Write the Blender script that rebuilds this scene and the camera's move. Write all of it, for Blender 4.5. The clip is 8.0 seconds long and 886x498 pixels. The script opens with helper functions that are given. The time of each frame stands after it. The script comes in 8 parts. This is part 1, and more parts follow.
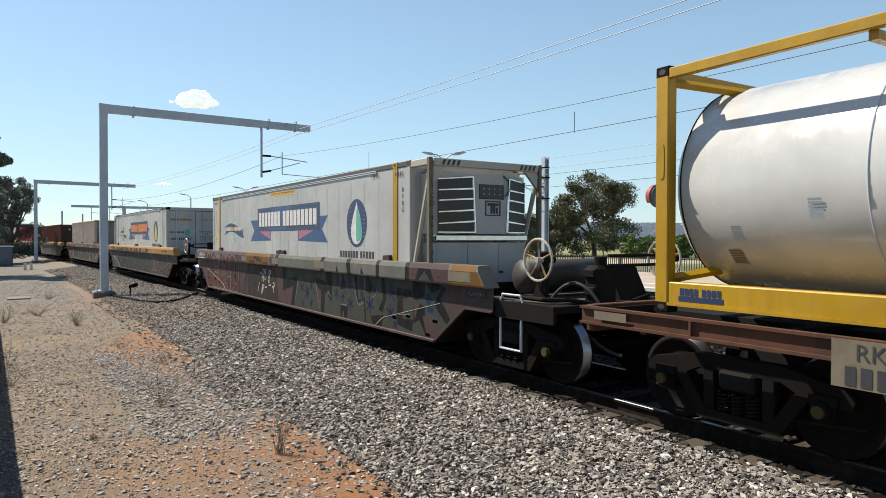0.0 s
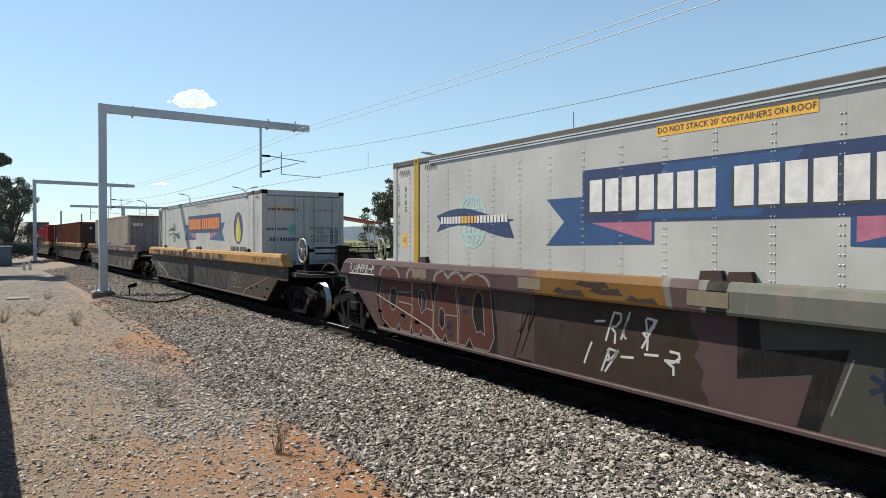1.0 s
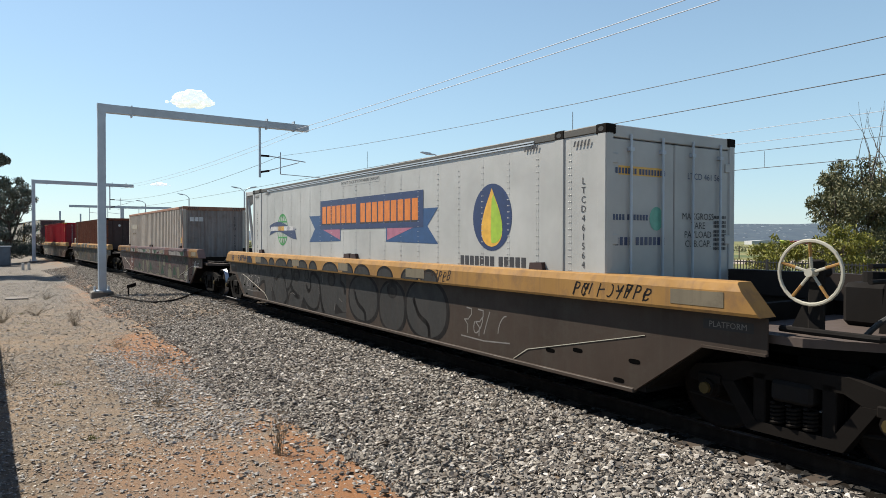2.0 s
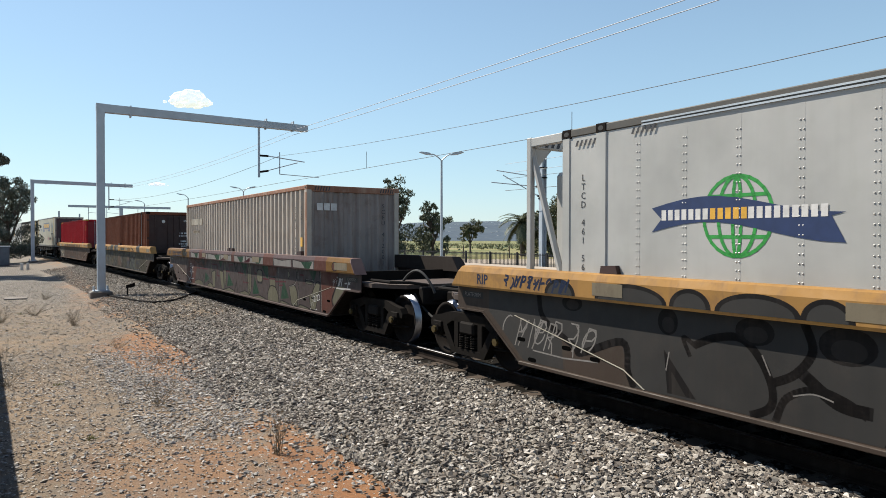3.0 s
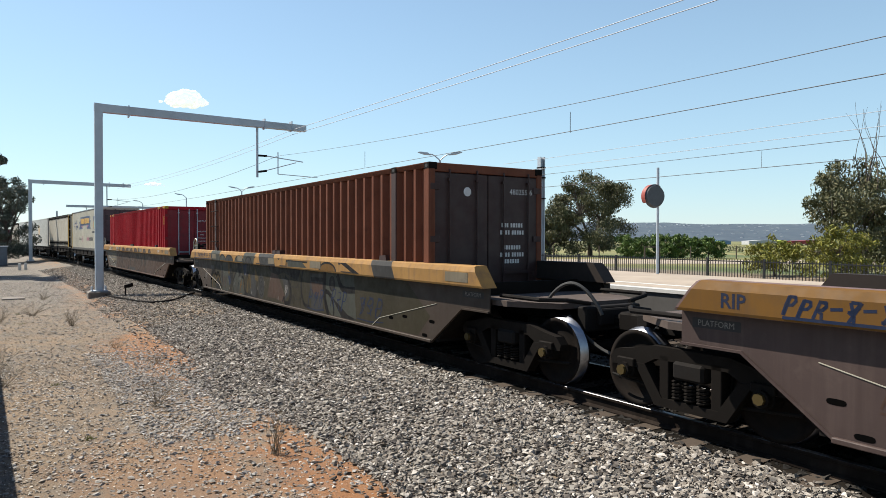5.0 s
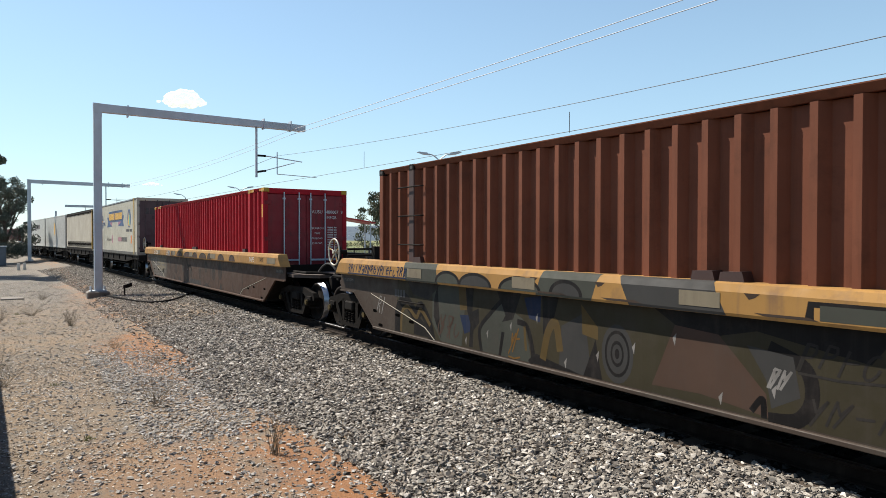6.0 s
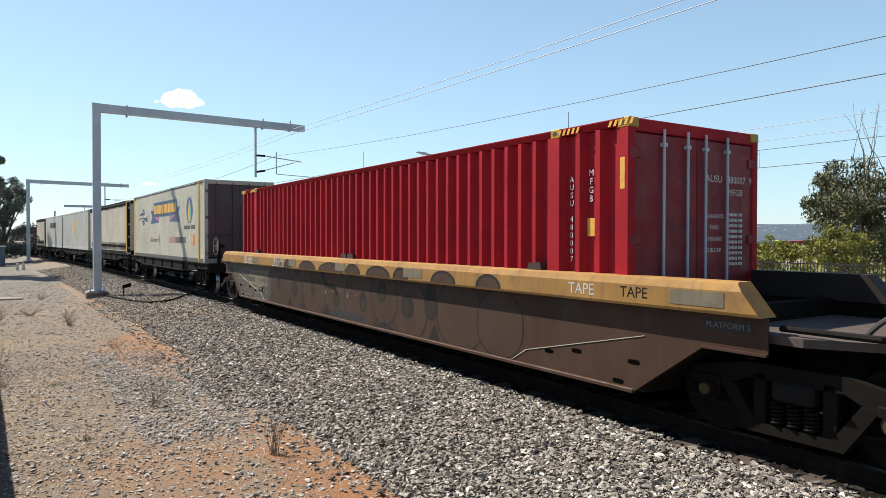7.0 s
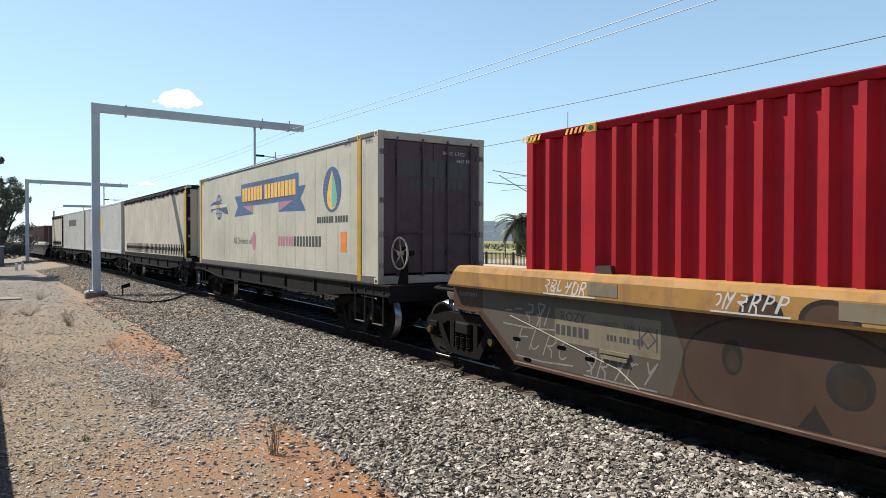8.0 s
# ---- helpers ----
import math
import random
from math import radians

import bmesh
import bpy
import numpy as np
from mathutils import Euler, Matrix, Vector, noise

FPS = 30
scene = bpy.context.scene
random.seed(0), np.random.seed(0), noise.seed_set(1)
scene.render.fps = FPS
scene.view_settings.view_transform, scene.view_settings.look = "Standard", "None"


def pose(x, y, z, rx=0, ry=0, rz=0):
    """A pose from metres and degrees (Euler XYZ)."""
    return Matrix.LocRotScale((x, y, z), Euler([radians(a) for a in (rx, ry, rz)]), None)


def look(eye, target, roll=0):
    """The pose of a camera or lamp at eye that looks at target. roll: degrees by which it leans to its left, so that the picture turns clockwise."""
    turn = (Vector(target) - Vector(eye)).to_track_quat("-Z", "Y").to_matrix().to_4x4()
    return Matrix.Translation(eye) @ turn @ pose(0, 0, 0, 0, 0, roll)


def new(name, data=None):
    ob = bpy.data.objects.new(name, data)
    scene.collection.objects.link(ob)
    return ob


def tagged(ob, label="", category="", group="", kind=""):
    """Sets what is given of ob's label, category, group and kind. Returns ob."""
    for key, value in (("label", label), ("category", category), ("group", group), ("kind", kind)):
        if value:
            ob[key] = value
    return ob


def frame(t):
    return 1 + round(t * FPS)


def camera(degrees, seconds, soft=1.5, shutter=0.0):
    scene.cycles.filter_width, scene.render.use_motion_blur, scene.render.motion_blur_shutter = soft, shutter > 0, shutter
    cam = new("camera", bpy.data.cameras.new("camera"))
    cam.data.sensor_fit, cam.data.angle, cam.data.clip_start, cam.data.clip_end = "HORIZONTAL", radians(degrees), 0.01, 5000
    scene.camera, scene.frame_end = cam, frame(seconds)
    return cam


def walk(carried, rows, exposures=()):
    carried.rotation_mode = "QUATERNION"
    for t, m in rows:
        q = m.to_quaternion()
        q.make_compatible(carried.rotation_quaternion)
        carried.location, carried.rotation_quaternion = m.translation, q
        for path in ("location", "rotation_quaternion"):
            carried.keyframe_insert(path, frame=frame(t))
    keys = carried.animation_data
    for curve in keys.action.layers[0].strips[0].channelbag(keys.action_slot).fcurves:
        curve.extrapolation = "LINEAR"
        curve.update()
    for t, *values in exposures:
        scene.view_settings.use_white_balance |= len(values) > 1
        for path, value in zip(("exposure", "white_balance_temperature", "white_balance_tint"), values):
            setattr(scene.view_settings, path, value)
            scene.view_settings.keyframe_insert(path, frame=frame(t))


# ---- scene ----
# ---- camera ----
EYE = (0.0, 0.0, 2.0)


def heading(t):
    """Where the standing camera looks: it pans slowly to the right."""
    a, p = radians(32.314 + (t - 7) * 0.0665), radians(-0.893)
    return (EYE[0] + math.sin(a) * math.cos(p), EYE[1] + math.cos(a) * math.cos(p), EYE[2] + math.sin(p))


cam = camera(66.43, 8.0, soft=0.5, shutter=0.015)
walk(cam, [(t, look(EYE, heading(t), 0.085)) for t in (0, 2, 4, 6, 8)], exposures=[(0, 0.83, 6800, 9), (3, 0.82, 6800, 9), (5, 0.91, 6800, 9), (8, 1.0, 6800, 9)])

# ---- world and sun ----
SUN_TO = Vector((-0.471 * 0.649, 0.882 * 0.649, 0.760)).normalized()
world = bpy.data.worlds.new("sky")
scene.world = world
world.use_nodes = True
wn = world.node_tree.nodes
sky = wn.new("ShaderNodeTexSky")
sky.sky_type, sky.sun_disc = "NISHITA", False
sky.sun_elevation = math.asin(SUN_TO.z)
sky.sun_rotation = math.atan2(SUN_TO.x, SUN_TO.y)
sky.altitude, sky.air_density, sky.dust_density, sky.ozone_density = 60, 1.0, 0.1, 1.6
haze = wn.new("ShaderNodeMix")
haze.data_type = "RGBA"   # thin even haze in the clear blue
haze.inputs[7].default_value = (2.75, 4.6, 6.05, 1)
co = wn.new("ShaderNodeTexCoord")
up = wn.new("ShaderNodeSeparateXYZ")
world.node_tree.links.new(co.outputs["Generated"], up.inputs[0])
fade = wn.new("ShaderNodeMapRange")   # the haze thins out overhead
for i, v in ((1, 0.0), (2, 0.6), (3, 0.62), (4, 0.0)):
    fade.inputs[i].default_value = v
world.node_tree.links.new(up.outputs[2], fade.inputs[0])
world.node_tree.links.new(fade.outputs[0], haze.inputs[0])
world.node_tree.links.new(sky.outputs[0], haze.inputs[6])
world.node_tree.links.new(haze.outputs[2], wn["Background"].inputs[0])
wn["Background"].inputs[1].default_value = 0.085
sun = new("sun", bpy.data.lights.new("sun", "SUN"))
sun.data.energy, sun.data.angle, sun.data.color = 5.0, radians(0.5), (1.0, 0.95, 0.87)
sun.matrix_basis = look(SUN_TO * 60, (0, 0, 0))


# ---- materials ----
def mat_new(name):
    m = bpy.data.materials.new(name)
    m.use_nodes = True
    nt = m.node_tree
    return m, nt, nt.nodes["Principled BSDF"]


def mixer(nt, a, b, fac):
    """A colour mix; a, b: colours or sockets, fac: socket or value."""
    n = nt.nodes.new("ShaderNodeMix")
    n.data_type = "RGBA"
    for i, v in ((6, a), (7, b), (0, fac)):
        if isinstance(v, bpy.types.NodeSocket):
            nt.links.new(v, n.inputs[i])
        elif i == 0:
            n.inputs[0].default_value = v
        else:
            n.inputs[i].default_value = (*v[:3], 1)
    return n.outputs[2]


def noise_of(nt, scale, detail=4, rough=0.6, stretch=None, space="Object"):
    co = nt.nodes.new("ShaderNodeTexCoord")
    n = nt.nodes.new("ShaderNodeTexNoise")
    n.inputs["Scale"].default_value, n.inputs["Detail"].default_value, n.inputs["Roughness"].default_value = scale, detail, rough
    src = co.outputs[space]
    if stretch:
        mp = nt.nodes.new("ShaderNodeMapping")
        mp.inputs["Scale"].default_value = stretch
        nt.links.new(src, mp.inputs[0])
        src = mp.outputs[0]
    nt.links.new(src, n.inputs["Vector"])
    return n.outputs[0]


def ramp(nt, src, lo, hi, a=0.0, b=1.0):
    n = nt.nodes.new("ShaderNodeMapRange")
    n.inputs[1].default_value, n.inputs[2].default_value, n.inputs[3].default_value, n.inputs[4].default_value = lo, hi, a, b
    nt.links.new(src, n.inputs[0])
    return n.outputs[0]


def bump_to(nt, bsdf, src, strength, dist=0.01):
    n = nt.nodes.new("ShaderNodeBump")
    n.inputs["Strength"].default_value, n.inputs["Distance"].default_value = strength, dist
    nt.links.new(src, n.inputs["Height"])
    nt.links.new(n.outputs[0], bsdf.inputs["Normal"])


TONE = 0.74   # scales every paint down to balance sun, sky and exposure


def paint(name, col, rough=0.5, dirt=(0.06, 0.045, 0.035), amt=0.45, metal=0.0, streak=0.4, bump=0.25, gloss=0.4):
    """Weathered paint: blotches of dirt, running streaks, fine grain."""
    m, nt, b = mat_new(name)
    col = tuple(v * TONE for v in col)
    c = mixer(nt, col, tuple(v * 0.74 for v in col), ramp(nt, noise_of(nt, 0.7), 0.35, 0.7))
    c = mixer(nt, c, dirt, ramp(nt, noise_of(nt, 2.6, 6, 0.7), 0.52, 0.85, 0, amt))
    if streak:
        c = mixer(nt, c, dirt, ramp(nt, noise_of(nt, 1.0, 5, 0.6, (9, 9, 0.55)), 0.5, 0.85, 0, streak))
    fine = noise_of(nt, 60, 3)
    c = mixer(nt, c, tuple(v * 0.7 for v in dirt), ramp(nt, fine, 0.6, 0.8, 0, 0.25 * amt))
    nt.links.new(c, b.inputs["Base Color"])
    nt.links.new(ramp(nt, noise_of(nt, 5), 0.3, 0.7, max(0.05, rough - 0.12), min(1, rough + 0.15)), b.inputs["Roughness"])
    b.inputs["Metallic"].default_value = metal
    b.inputs["Specular IOR Level"].default_value = gloss
    bump_to(nt, b, noise_of(nt, 14, 5), bump, 0.004)
    return m


def plain(name, col, rough=0.5, metal=0.0):
    m, nt, b = mat_new(name)
    c = mixer(nt, col, tuple(v * 0.72 for v in col), ramp(nt, noise_of(nt, 9, 5), 0.35, 0.75))
    nt.links.new(c, b.inputs["Base Color"])
    b.inputs["Roughness"].default_value, b.inputs["Metallic"].default_value = rough, metal
    return m


def island(name, cols, rough=0.85, rand="island"):
    """One colour out of a range for each stone or leaf."""
    m, nt, b = mat_new(name)
    src = nt.nodes.new("ShaderNodeNewGeometry").outputs["Random Per Island"] if rand == "island" else nt.nodes.new("ShaderNodeObjectInfo").outputs["Random"]
    cr = nt.nodes.new("ShaderNodeValToRGB")
    while len(cr.color_ramp.elements) < len(cols):
        cr.color_ramp.elements.new(0.5)
    for i, c in enumerate(cols):
        cr.color_ramp.elements[i].position = i / max(1, len(cols) - 1)
        cr.color_ramp.elements[i].color = (*c, 1)
    nt.links.new(src, cr.inputs[0])
    c = mixer(nt, cr.outputs[0], (0.03, 0.025, 0.02), ramp(nt, noise_of(nt, 40, 4), 0.5, 0.8, 0, 0.3))
    nt.links.new(c, b.inputs["Base Color"])
    b.inputs["Roughness"].default_value = rough
    b.inputs["Specular IOR Level"].default_value = 0.3
    return m


M = {}
M["galv"] = paint("galvanised_steel", (0.56, 0.63, 0.70), 0.5, (0.34, 0.37, 0.40), 0.5, 0.15, 0.2)
M["iron"] = paint("black_grimy_steel", (0.020, 0.018, 0.017), 0.8, (0.014, 0.011, 0.009), 0.7, gloss=0.06)
M["brown"] = paint("brown_grimy_steel", (0.0135, 0.011, 0.0095), 0.8, (0.008, 0.007, 0.006), 0.7, gloss=0.07)
M["tread"] = plain("polished_wheel_tread", (0.26, 0.27, 0.30), 0.30, 1.0)
M["wheel"] = paint("rusty_wheel_web", (0.014, 0.011, 0.0095), 0.8, (0.026, 0.017, 0.012), 0.7, gloss=0.08)
M["rail"] = plain("rail_head_steel", (0.22, 0.22, 0.23), 0.4, 1.0)
M["railside"] = paint("rusty_rail_web", (0.018, 0.012, 0.009), 0.85, gloss=0.1)
M["sleeper"] = paint("pale_concrete", (0.24, 0.21, 0.18), 0.9, (0.10, 0.08, 0.065), 0.5)
M["tie"] = paint("grimy_concrete_sleeper", (0.10, 0.078, 0.062), 0.95, (0.02, 0.016, 0.013), 0.9, gloss=0.1)
M["rust_sill"] = paint("rusty_orange_sill", (0.12, 0.052, 0.03), 0.8, (0.03, 0.022, 0.018), 1.0, 0, 0.8, gloss=0.2)
M["axle_yellow"] = paint("greasy_yellow_cap", (0.08, 0.055, 0.016), 0.7, (0.02, 0.017, 0.015), 1.0, gloss=0.2)
# darker brown for the brown container's end doors, their shade painted in
M["dark_door"] = paint("shaded_brown_door", (0.055, 0.025, 0.021), 0.6, (0.03, 0.018, 0.016), 0.6)
M["yellow"] = paint("yellow_steel_paint", (0.54, 0.31, 0.010), 0.42, (0.16, 0.075, 0.02), 0.6)
M["sill_yellow"] = paint("faded_yellow_sill", (0.40, 0.215, 0.065), 0.7, (0.12, 0.07, 0.045), 1.0, 0, 0.8, gloss=0.2)
M["white"] = paint("white_reefer_panel", (0.53, 0.525, 0.505), 0.4, (0.28, 0.29, 0.25), 0.30, 0, 0.28, 0.12)
M["cream"] = paint("cream_reefer_panel", (0.53, 0.50, 0.41), 0.45, (0.30, 0.26, 0.19), 0.35, 0, 0.25, 0.12)
M["beige"] = paint("beige_corrugated_steel", (0.59, 0.51, 0.435), 0.5, (0.22, 0.14, 0.08), 0.4, 0, 0.35)
M["rust_brown"] = paint("red_brown_corrugated_steel", (0.205, 0.071, 0.040), 0.62, (0.05, 0.020, 0.012), 0.7, 0, 0.6, gloss=0.12)
M["red"] = paint("red_corrugated_steel", (0.45, 0.017, 0.029), 0.6, (0.10, 0.012, 0.014), 0.5, 0, 0.4, gloss=0.12)
M["rust_frame"] = paint("rusty_container_frame", (0.33, 0.15, 0.09), 0.7, (0.45, 0.36, 0.28), 0.6, 0, 0.5)
M["streaked"] = paint("rust_streaked_beige", (0.34, 0.285, 0.26), 0.65, (0.12, 0.065, 0.045), 0.8, 0, 0.9)
M["deck_plate"] = paint("worn_brown_deck_plate", (0.115, 0.088, 0.076), 0.75, (0.04, 0.03, 0.026), 0.7, gloss=0.2)
M["maroon"] = paint("maroon_corrugated_steel", (0.13, 0.03, 0.025), 0.55)
M["dirty_end"] = paint("grimy_white_end", (0.10, 0.066, 0.072), 0.6, (0.024, 0.014, 0.017), 0.8, 0, 0.7)
M["tank"] = paint("tank_cladding", (0.62, 0.62, 0.60), 0.20, (0.45, 0.44, 0.40), 0.25, 0.0, 0.15, 0.08)
M["canvas"] = paint("beige_curtain_canvas", (0.50, 0.46, 0.38), 0.75, (0.25, 0.21, 0.16), 0.4)
M["rubber"] = plain("black_rubber", (0.02, 0.02, 0.02), 0.7)
M["wire"] = plain("dark_wire", (0.07, 0.07, 0.075), 0.6)
M["bright_wire"] = plain("bright_wire", (0.42, 0.44, 0.47), 0.6)
M["ink"] = plain("black_lettering", (0.03, 0.03, 0.035), 0.6)
M["dirty_plate"] = paint("dirty_cream_plate", (0.22, 0.185, 0.13), 0.75, (0.07, 0.052, 0.038), 1.0, gloss=0.2)
M["chalk"] = plain("white_lettering", (0.58, 0.565, 0.55), 0.6)
M["navy"] = plain("navy_banner_film", (0.02, 0.035, 0.10), 0.4)
M["blue"] = plain("blue_banner_film", (0.022, 0.065, 0.165), 0.4)
M["pinkred"] = plain("pink_ribbon_film", (0.35, 0.12, 0.18), 0.4)
M["leaf_g"] = plain("green_drop_film", (0.10, 0.36, 0.27), 0.4)
M["gold"] = plain("gold_film", (0.66, 0.36, 0.05), 0.4)
M["orange"] = plain("orange_film", (0.60, 0.17, 0.02), 0.4)
M["globe"] = plain("pale_teal_film", (0.32, 0.50, 0.47), 0.4)
M["chrome"] = plain("chrome_trim", (0.65, 0.66, 0.68), 0.18, 1.0)
M["dark_glass"] = plain("dark_grille", (0.015, 0.015, 0.018), 0.35)
M["reservoir"] = paint("grimy_air_reservoir", (0.035, 0.030, 0.026), 0.6)
M["roof_edge"] = paint("dark_roof_edge", (0.10, 0.095, 0.085), 0.6)
M["inner"] = paint("dark_brown_inner_steel", (0.036, 0.026, 0.022), 0.7, (0.02, 0.016, 0.014), 0.7, gloss=0.2)


# ---- mesh helpers ----
def box(bm, x0, x1, y0, y1, z0, z1, bev=0.0):
    m = Matrix.LocRotScale(((x0 + x1) / 2, (y0 + y1) / 2, (z0 + z1) / 2), None, (abs(x1 - x0), abs(y1 - y0), abs(z1 - z0)))
    r = bmesh.ops.create_cube(bm, size=1, matrix=m)
    if bev:
        es = {e for v in r["verts"] for e in v.link_edges}
        bmesh.ops.bevel(bm, geom=list(es), offset=bev, segments=1, affect="EDGES")


def rod(bm, a, b, r, seg=10, r2=None):
    a, b = Vector(a), Vector(b)
    d = b - a
    q = d.to_track_quat("Z", "Y").to_matrix().to_4x4()
    bmesh.ops.create_cone(bm, cap_ends=True, segments=seg, radius1=r, radius2=r if r2 is None else r2, depth=d.length,
                          matrix=Matrix.Translation((a + b) / 2) @ q)


def pipe(bm, pts, r, seg=8):
    """One unbroken round tube bent along the points."""
    pts = [Vector(p) for p in pts]
    rows, up = [], None
    for k, p in enumerate(pts):
        a = (p - pts[k - 1]).normalized() if k else (pts[1] - p).normalized()
        b = (pts[k + 1] - p).normalized() if k < len(pts) - 1 else a
        d = (a + b).normalized() if (a + b).length > 1e-4 else a
        if up is None:
            up = d.orthogonal().normalized()
        up = (up - d * up.dot(d)).normalized()
        side = d.cross(up)
        wide = min(1.5, 1 / max(0.3, d.dot(a)))
        rows.append([bm.verts.new(p + (up * math.cos(t) + side * math.sin(t)) * r * wide) for t in (2 * math.pi * i / seg for i in range(seg))])
    for a, b in zip(rows, rows[1:]):
        for i in range(seg):
            bm.faces.new((a[i], a[(i + 1) % seg], b[(i + 1) % seg], b[i]))
    bm.faces.new(rows[0][::-1])
    bm.faces.new(rows[-1])


def slab(bm, outline, lo, hi, axis="x"):
    """A plate: the outline in the two other axes, from lo to hi along the axis."""
    def at(p, w):
        return {"x": (w, p[0], p[1]), "y": (p[0], w, p[1]), "z": (p[0], p[1], w)}[axis]
    a = [bm.verts.new(at(p, lo)) for p in outline]
    b = [bm.verts.new(at(p, hi)) for p in outline]
    fs = [bm.faces.new(a), bm.faces.new(b[::-1])]
    n = len(a)
    for i in range(n):
        fs.append(bm.faces.new((a[i], b[i], b[(i + 1) % n], a[(i + 1) % n])))
    bmesh.ops.recalc_face_normals(bm, faces=fs)


def ring(bm, c, r, tube, axis="x", seg=28):
    """A thin round hoop about the axis."""
    vs = []
    for i in range(seg):
        a = 2 * math.pi * i / seg
        row = []
        for j in range(6):
            b = 2 * math.pi * j / 6
            u, v, w = (r + tube * math.cos(b)) * math.cos(a), (r + tube * math.cos(b)) * math.sin(a), tube * math.sin(b)
            o = {"x": (w, u, v), "y": (u, w, v), "z": (u, v, w)}[axis]
            row.append(bm.verts.new(Vector(c) + Vector(o)))
        vs.append(row)
    for i in range(seg):
        for j in range(6):
            bm.faces.new((vs[i][j], vs[(i + 1) % seg][j], vs[(i + 1) % seg][(j + 1) % 6], vs[i][(j + 1) % 6]))


def part(name, bm, material, parent=None, label="", smooth=False):
    """Links a bmesh as one mesh object under a thing or part."""
    bmesh.ops.recalc_face_normals(bm, faces=bm.faces)
    me = bpy.data.meshes.new(name)
    bm.to_mesh(me)
    bm.free()
    me.materials.append(material)
    if smooth:
        me.shade_smooth()
    ob = new(name, me)
    if parent is not None:
        ob.parent = parent
    if label:
        tagged(ob, label)
    return ob


def solo(name, bm, material, label, category, kind="", smooth=False, group=""):
    return tagged(part(name, bm, material, None, "", smooth), label, category, group, kind)


def nb():
    return bmesh.new()


def words(body, size, material, parent, m, name="lettering", bold=0.0, align="CENTER", stretch=1.0):
    """Lettering with the built-in font, lying in the plane of the pose m."""
    cu = bpy.data.curves.new(name, "FONT")
    cu.body, cu.size, cu.offset, cu.align_x, cu.align_y, cu.resolution_u, cu.space_line = body, size, bold, align, "CENTER", 2, 0.95
    tmp = bpy.data.objects.new(name, cu)
    me = bpy.data.meshes.new_from_object(tmp)
    bpy.data.objects.remove(tmp)
    me.transform(m @ Matrix.Diagonal((stretch, 1, 1, 1)))
    me.materials.clear()
    me.materials.append(material)
    ob = new(name, me)
    ob.parent = parent
    return tagged(ob, kind="stuff")


def on_side(x, y, z, turn=0):
    """The pose of lettering on a side that faces -x; it reads towards -y."""
    return Matrix.Translation((x, y, z)) @ Matrix(((0, 0, -1, 0), (-1, 0, 0, 0), (0, 1, 0, 0), (0, 0, 0, 1))) @ pose(0, 0, 0, 0, 0, turn)


def on_end(x, y, z, turn=0):
    """The pose of lettering on an end that faces -y; it reads towards +x."""
    return Matrix.Translation((x, y, z)) @ pose(0, 0, 0, 90, 0, turn)


def patch(bm, outline, m):
    """A flat painted patch in the plane of the pose m."""
    bm.faces.new([bm.verts.new(m @ Vector((p[0], p[1], 0))) for p in outline])


def oval(w, h, n=28, cx=0.0, cy=0.0, power=1.0):
    return [(cx + w * math.copysign(abs(math.cos(a)) ** power, math.cos(a)), cy + h * math.copysign(abs(math.sin(a)) ** power, math.sin(a)))
            for a in (2 * math.pi * i / n for i in range(n))]


def stroke(bm, pts, w, m):
    """A painted stroke of width w along pts."""
    for (x0, y0), (x1, y1) in zip(pts, pts[1:]):
        d = Vector((x1 - x0, y1 - y0))
        if d.length < 1e-5:
            continue
        n = Vector((-d.y, d.x)).normalized() * w / 2
        e = d.normalized() * w * 0.25
        patch(bm, [(x0 - n.x - e.x, y0 - n.y - e.y), (x1 - n.x + e.x, y1 - n.y + e.y), (x1 + n.x + e.x, y1 + n.y + e.y), (x0 + n.x - e.x, y0 + n.y - e.y)], m)


# ---- the line of the track ----
TRACK_X, RADIUS, LEVEL = 7.083, 980.0, 0.0


def on_line(s, off=0.0, z=0.0):
    """The pose at s metres along the curved line, off metres to its right."""
    a = s / RADIUS
    r = RADIUS + off
    return Matrix.Translation((TRACK_X - RADIUS + r * math.cos(a), r * math.sin(a), z)) @ Matrix.Rotation(a, 4, "Z")


def run(t):
    """How far the train has come after t seconds."""
    return 12.9595 * t - 0.0131 * t * t / 2


MOVERS = []   # train things with their place on the train and lift
WHEELS = []   # wheelsets with the middle of their axle


def on_train(ob, u, lift=0.0):
    ob.matrix_basis = on_line(u, 0, lift)
    MOVERS.append((ob, u, lift))
    return ob


# ---- ground and tracks ----
def lateral(x, y):
    """Distance to the right of the track's middle line, and along it."""
    dx = x - (TRACK_X - RADIUS)
    return math.hypot(dx, y) - RADIUS, RADIUS * math.atan2(y, dx)


def ground_z(x, y):
    o, _ = lateral(x, y)
    steps = ((-60, -0.6), (-4.15, -0.52), (-3.85, -0.47), (-1.75, -0.22), (-1.45, -0.19), (5.0, -0.19), (6.2, -0.3), (11.2, -0.25), (16, 0.1), (60, 0.0), (400, -3.0), (5000, -12.0))
    z = steps[-1][1]
    for (a, za), (b, zb) in zip(steps, steps[1:]):
        if o < b:
            z = za + (zb - za) * max(0.0, (o - a) / (b - a))
            break
    return z + (0.025 * noise.noise((x * 0.6, y * 0.6, 0)) if -40 < o < -1.4 and abs(y) < 90 else 0)


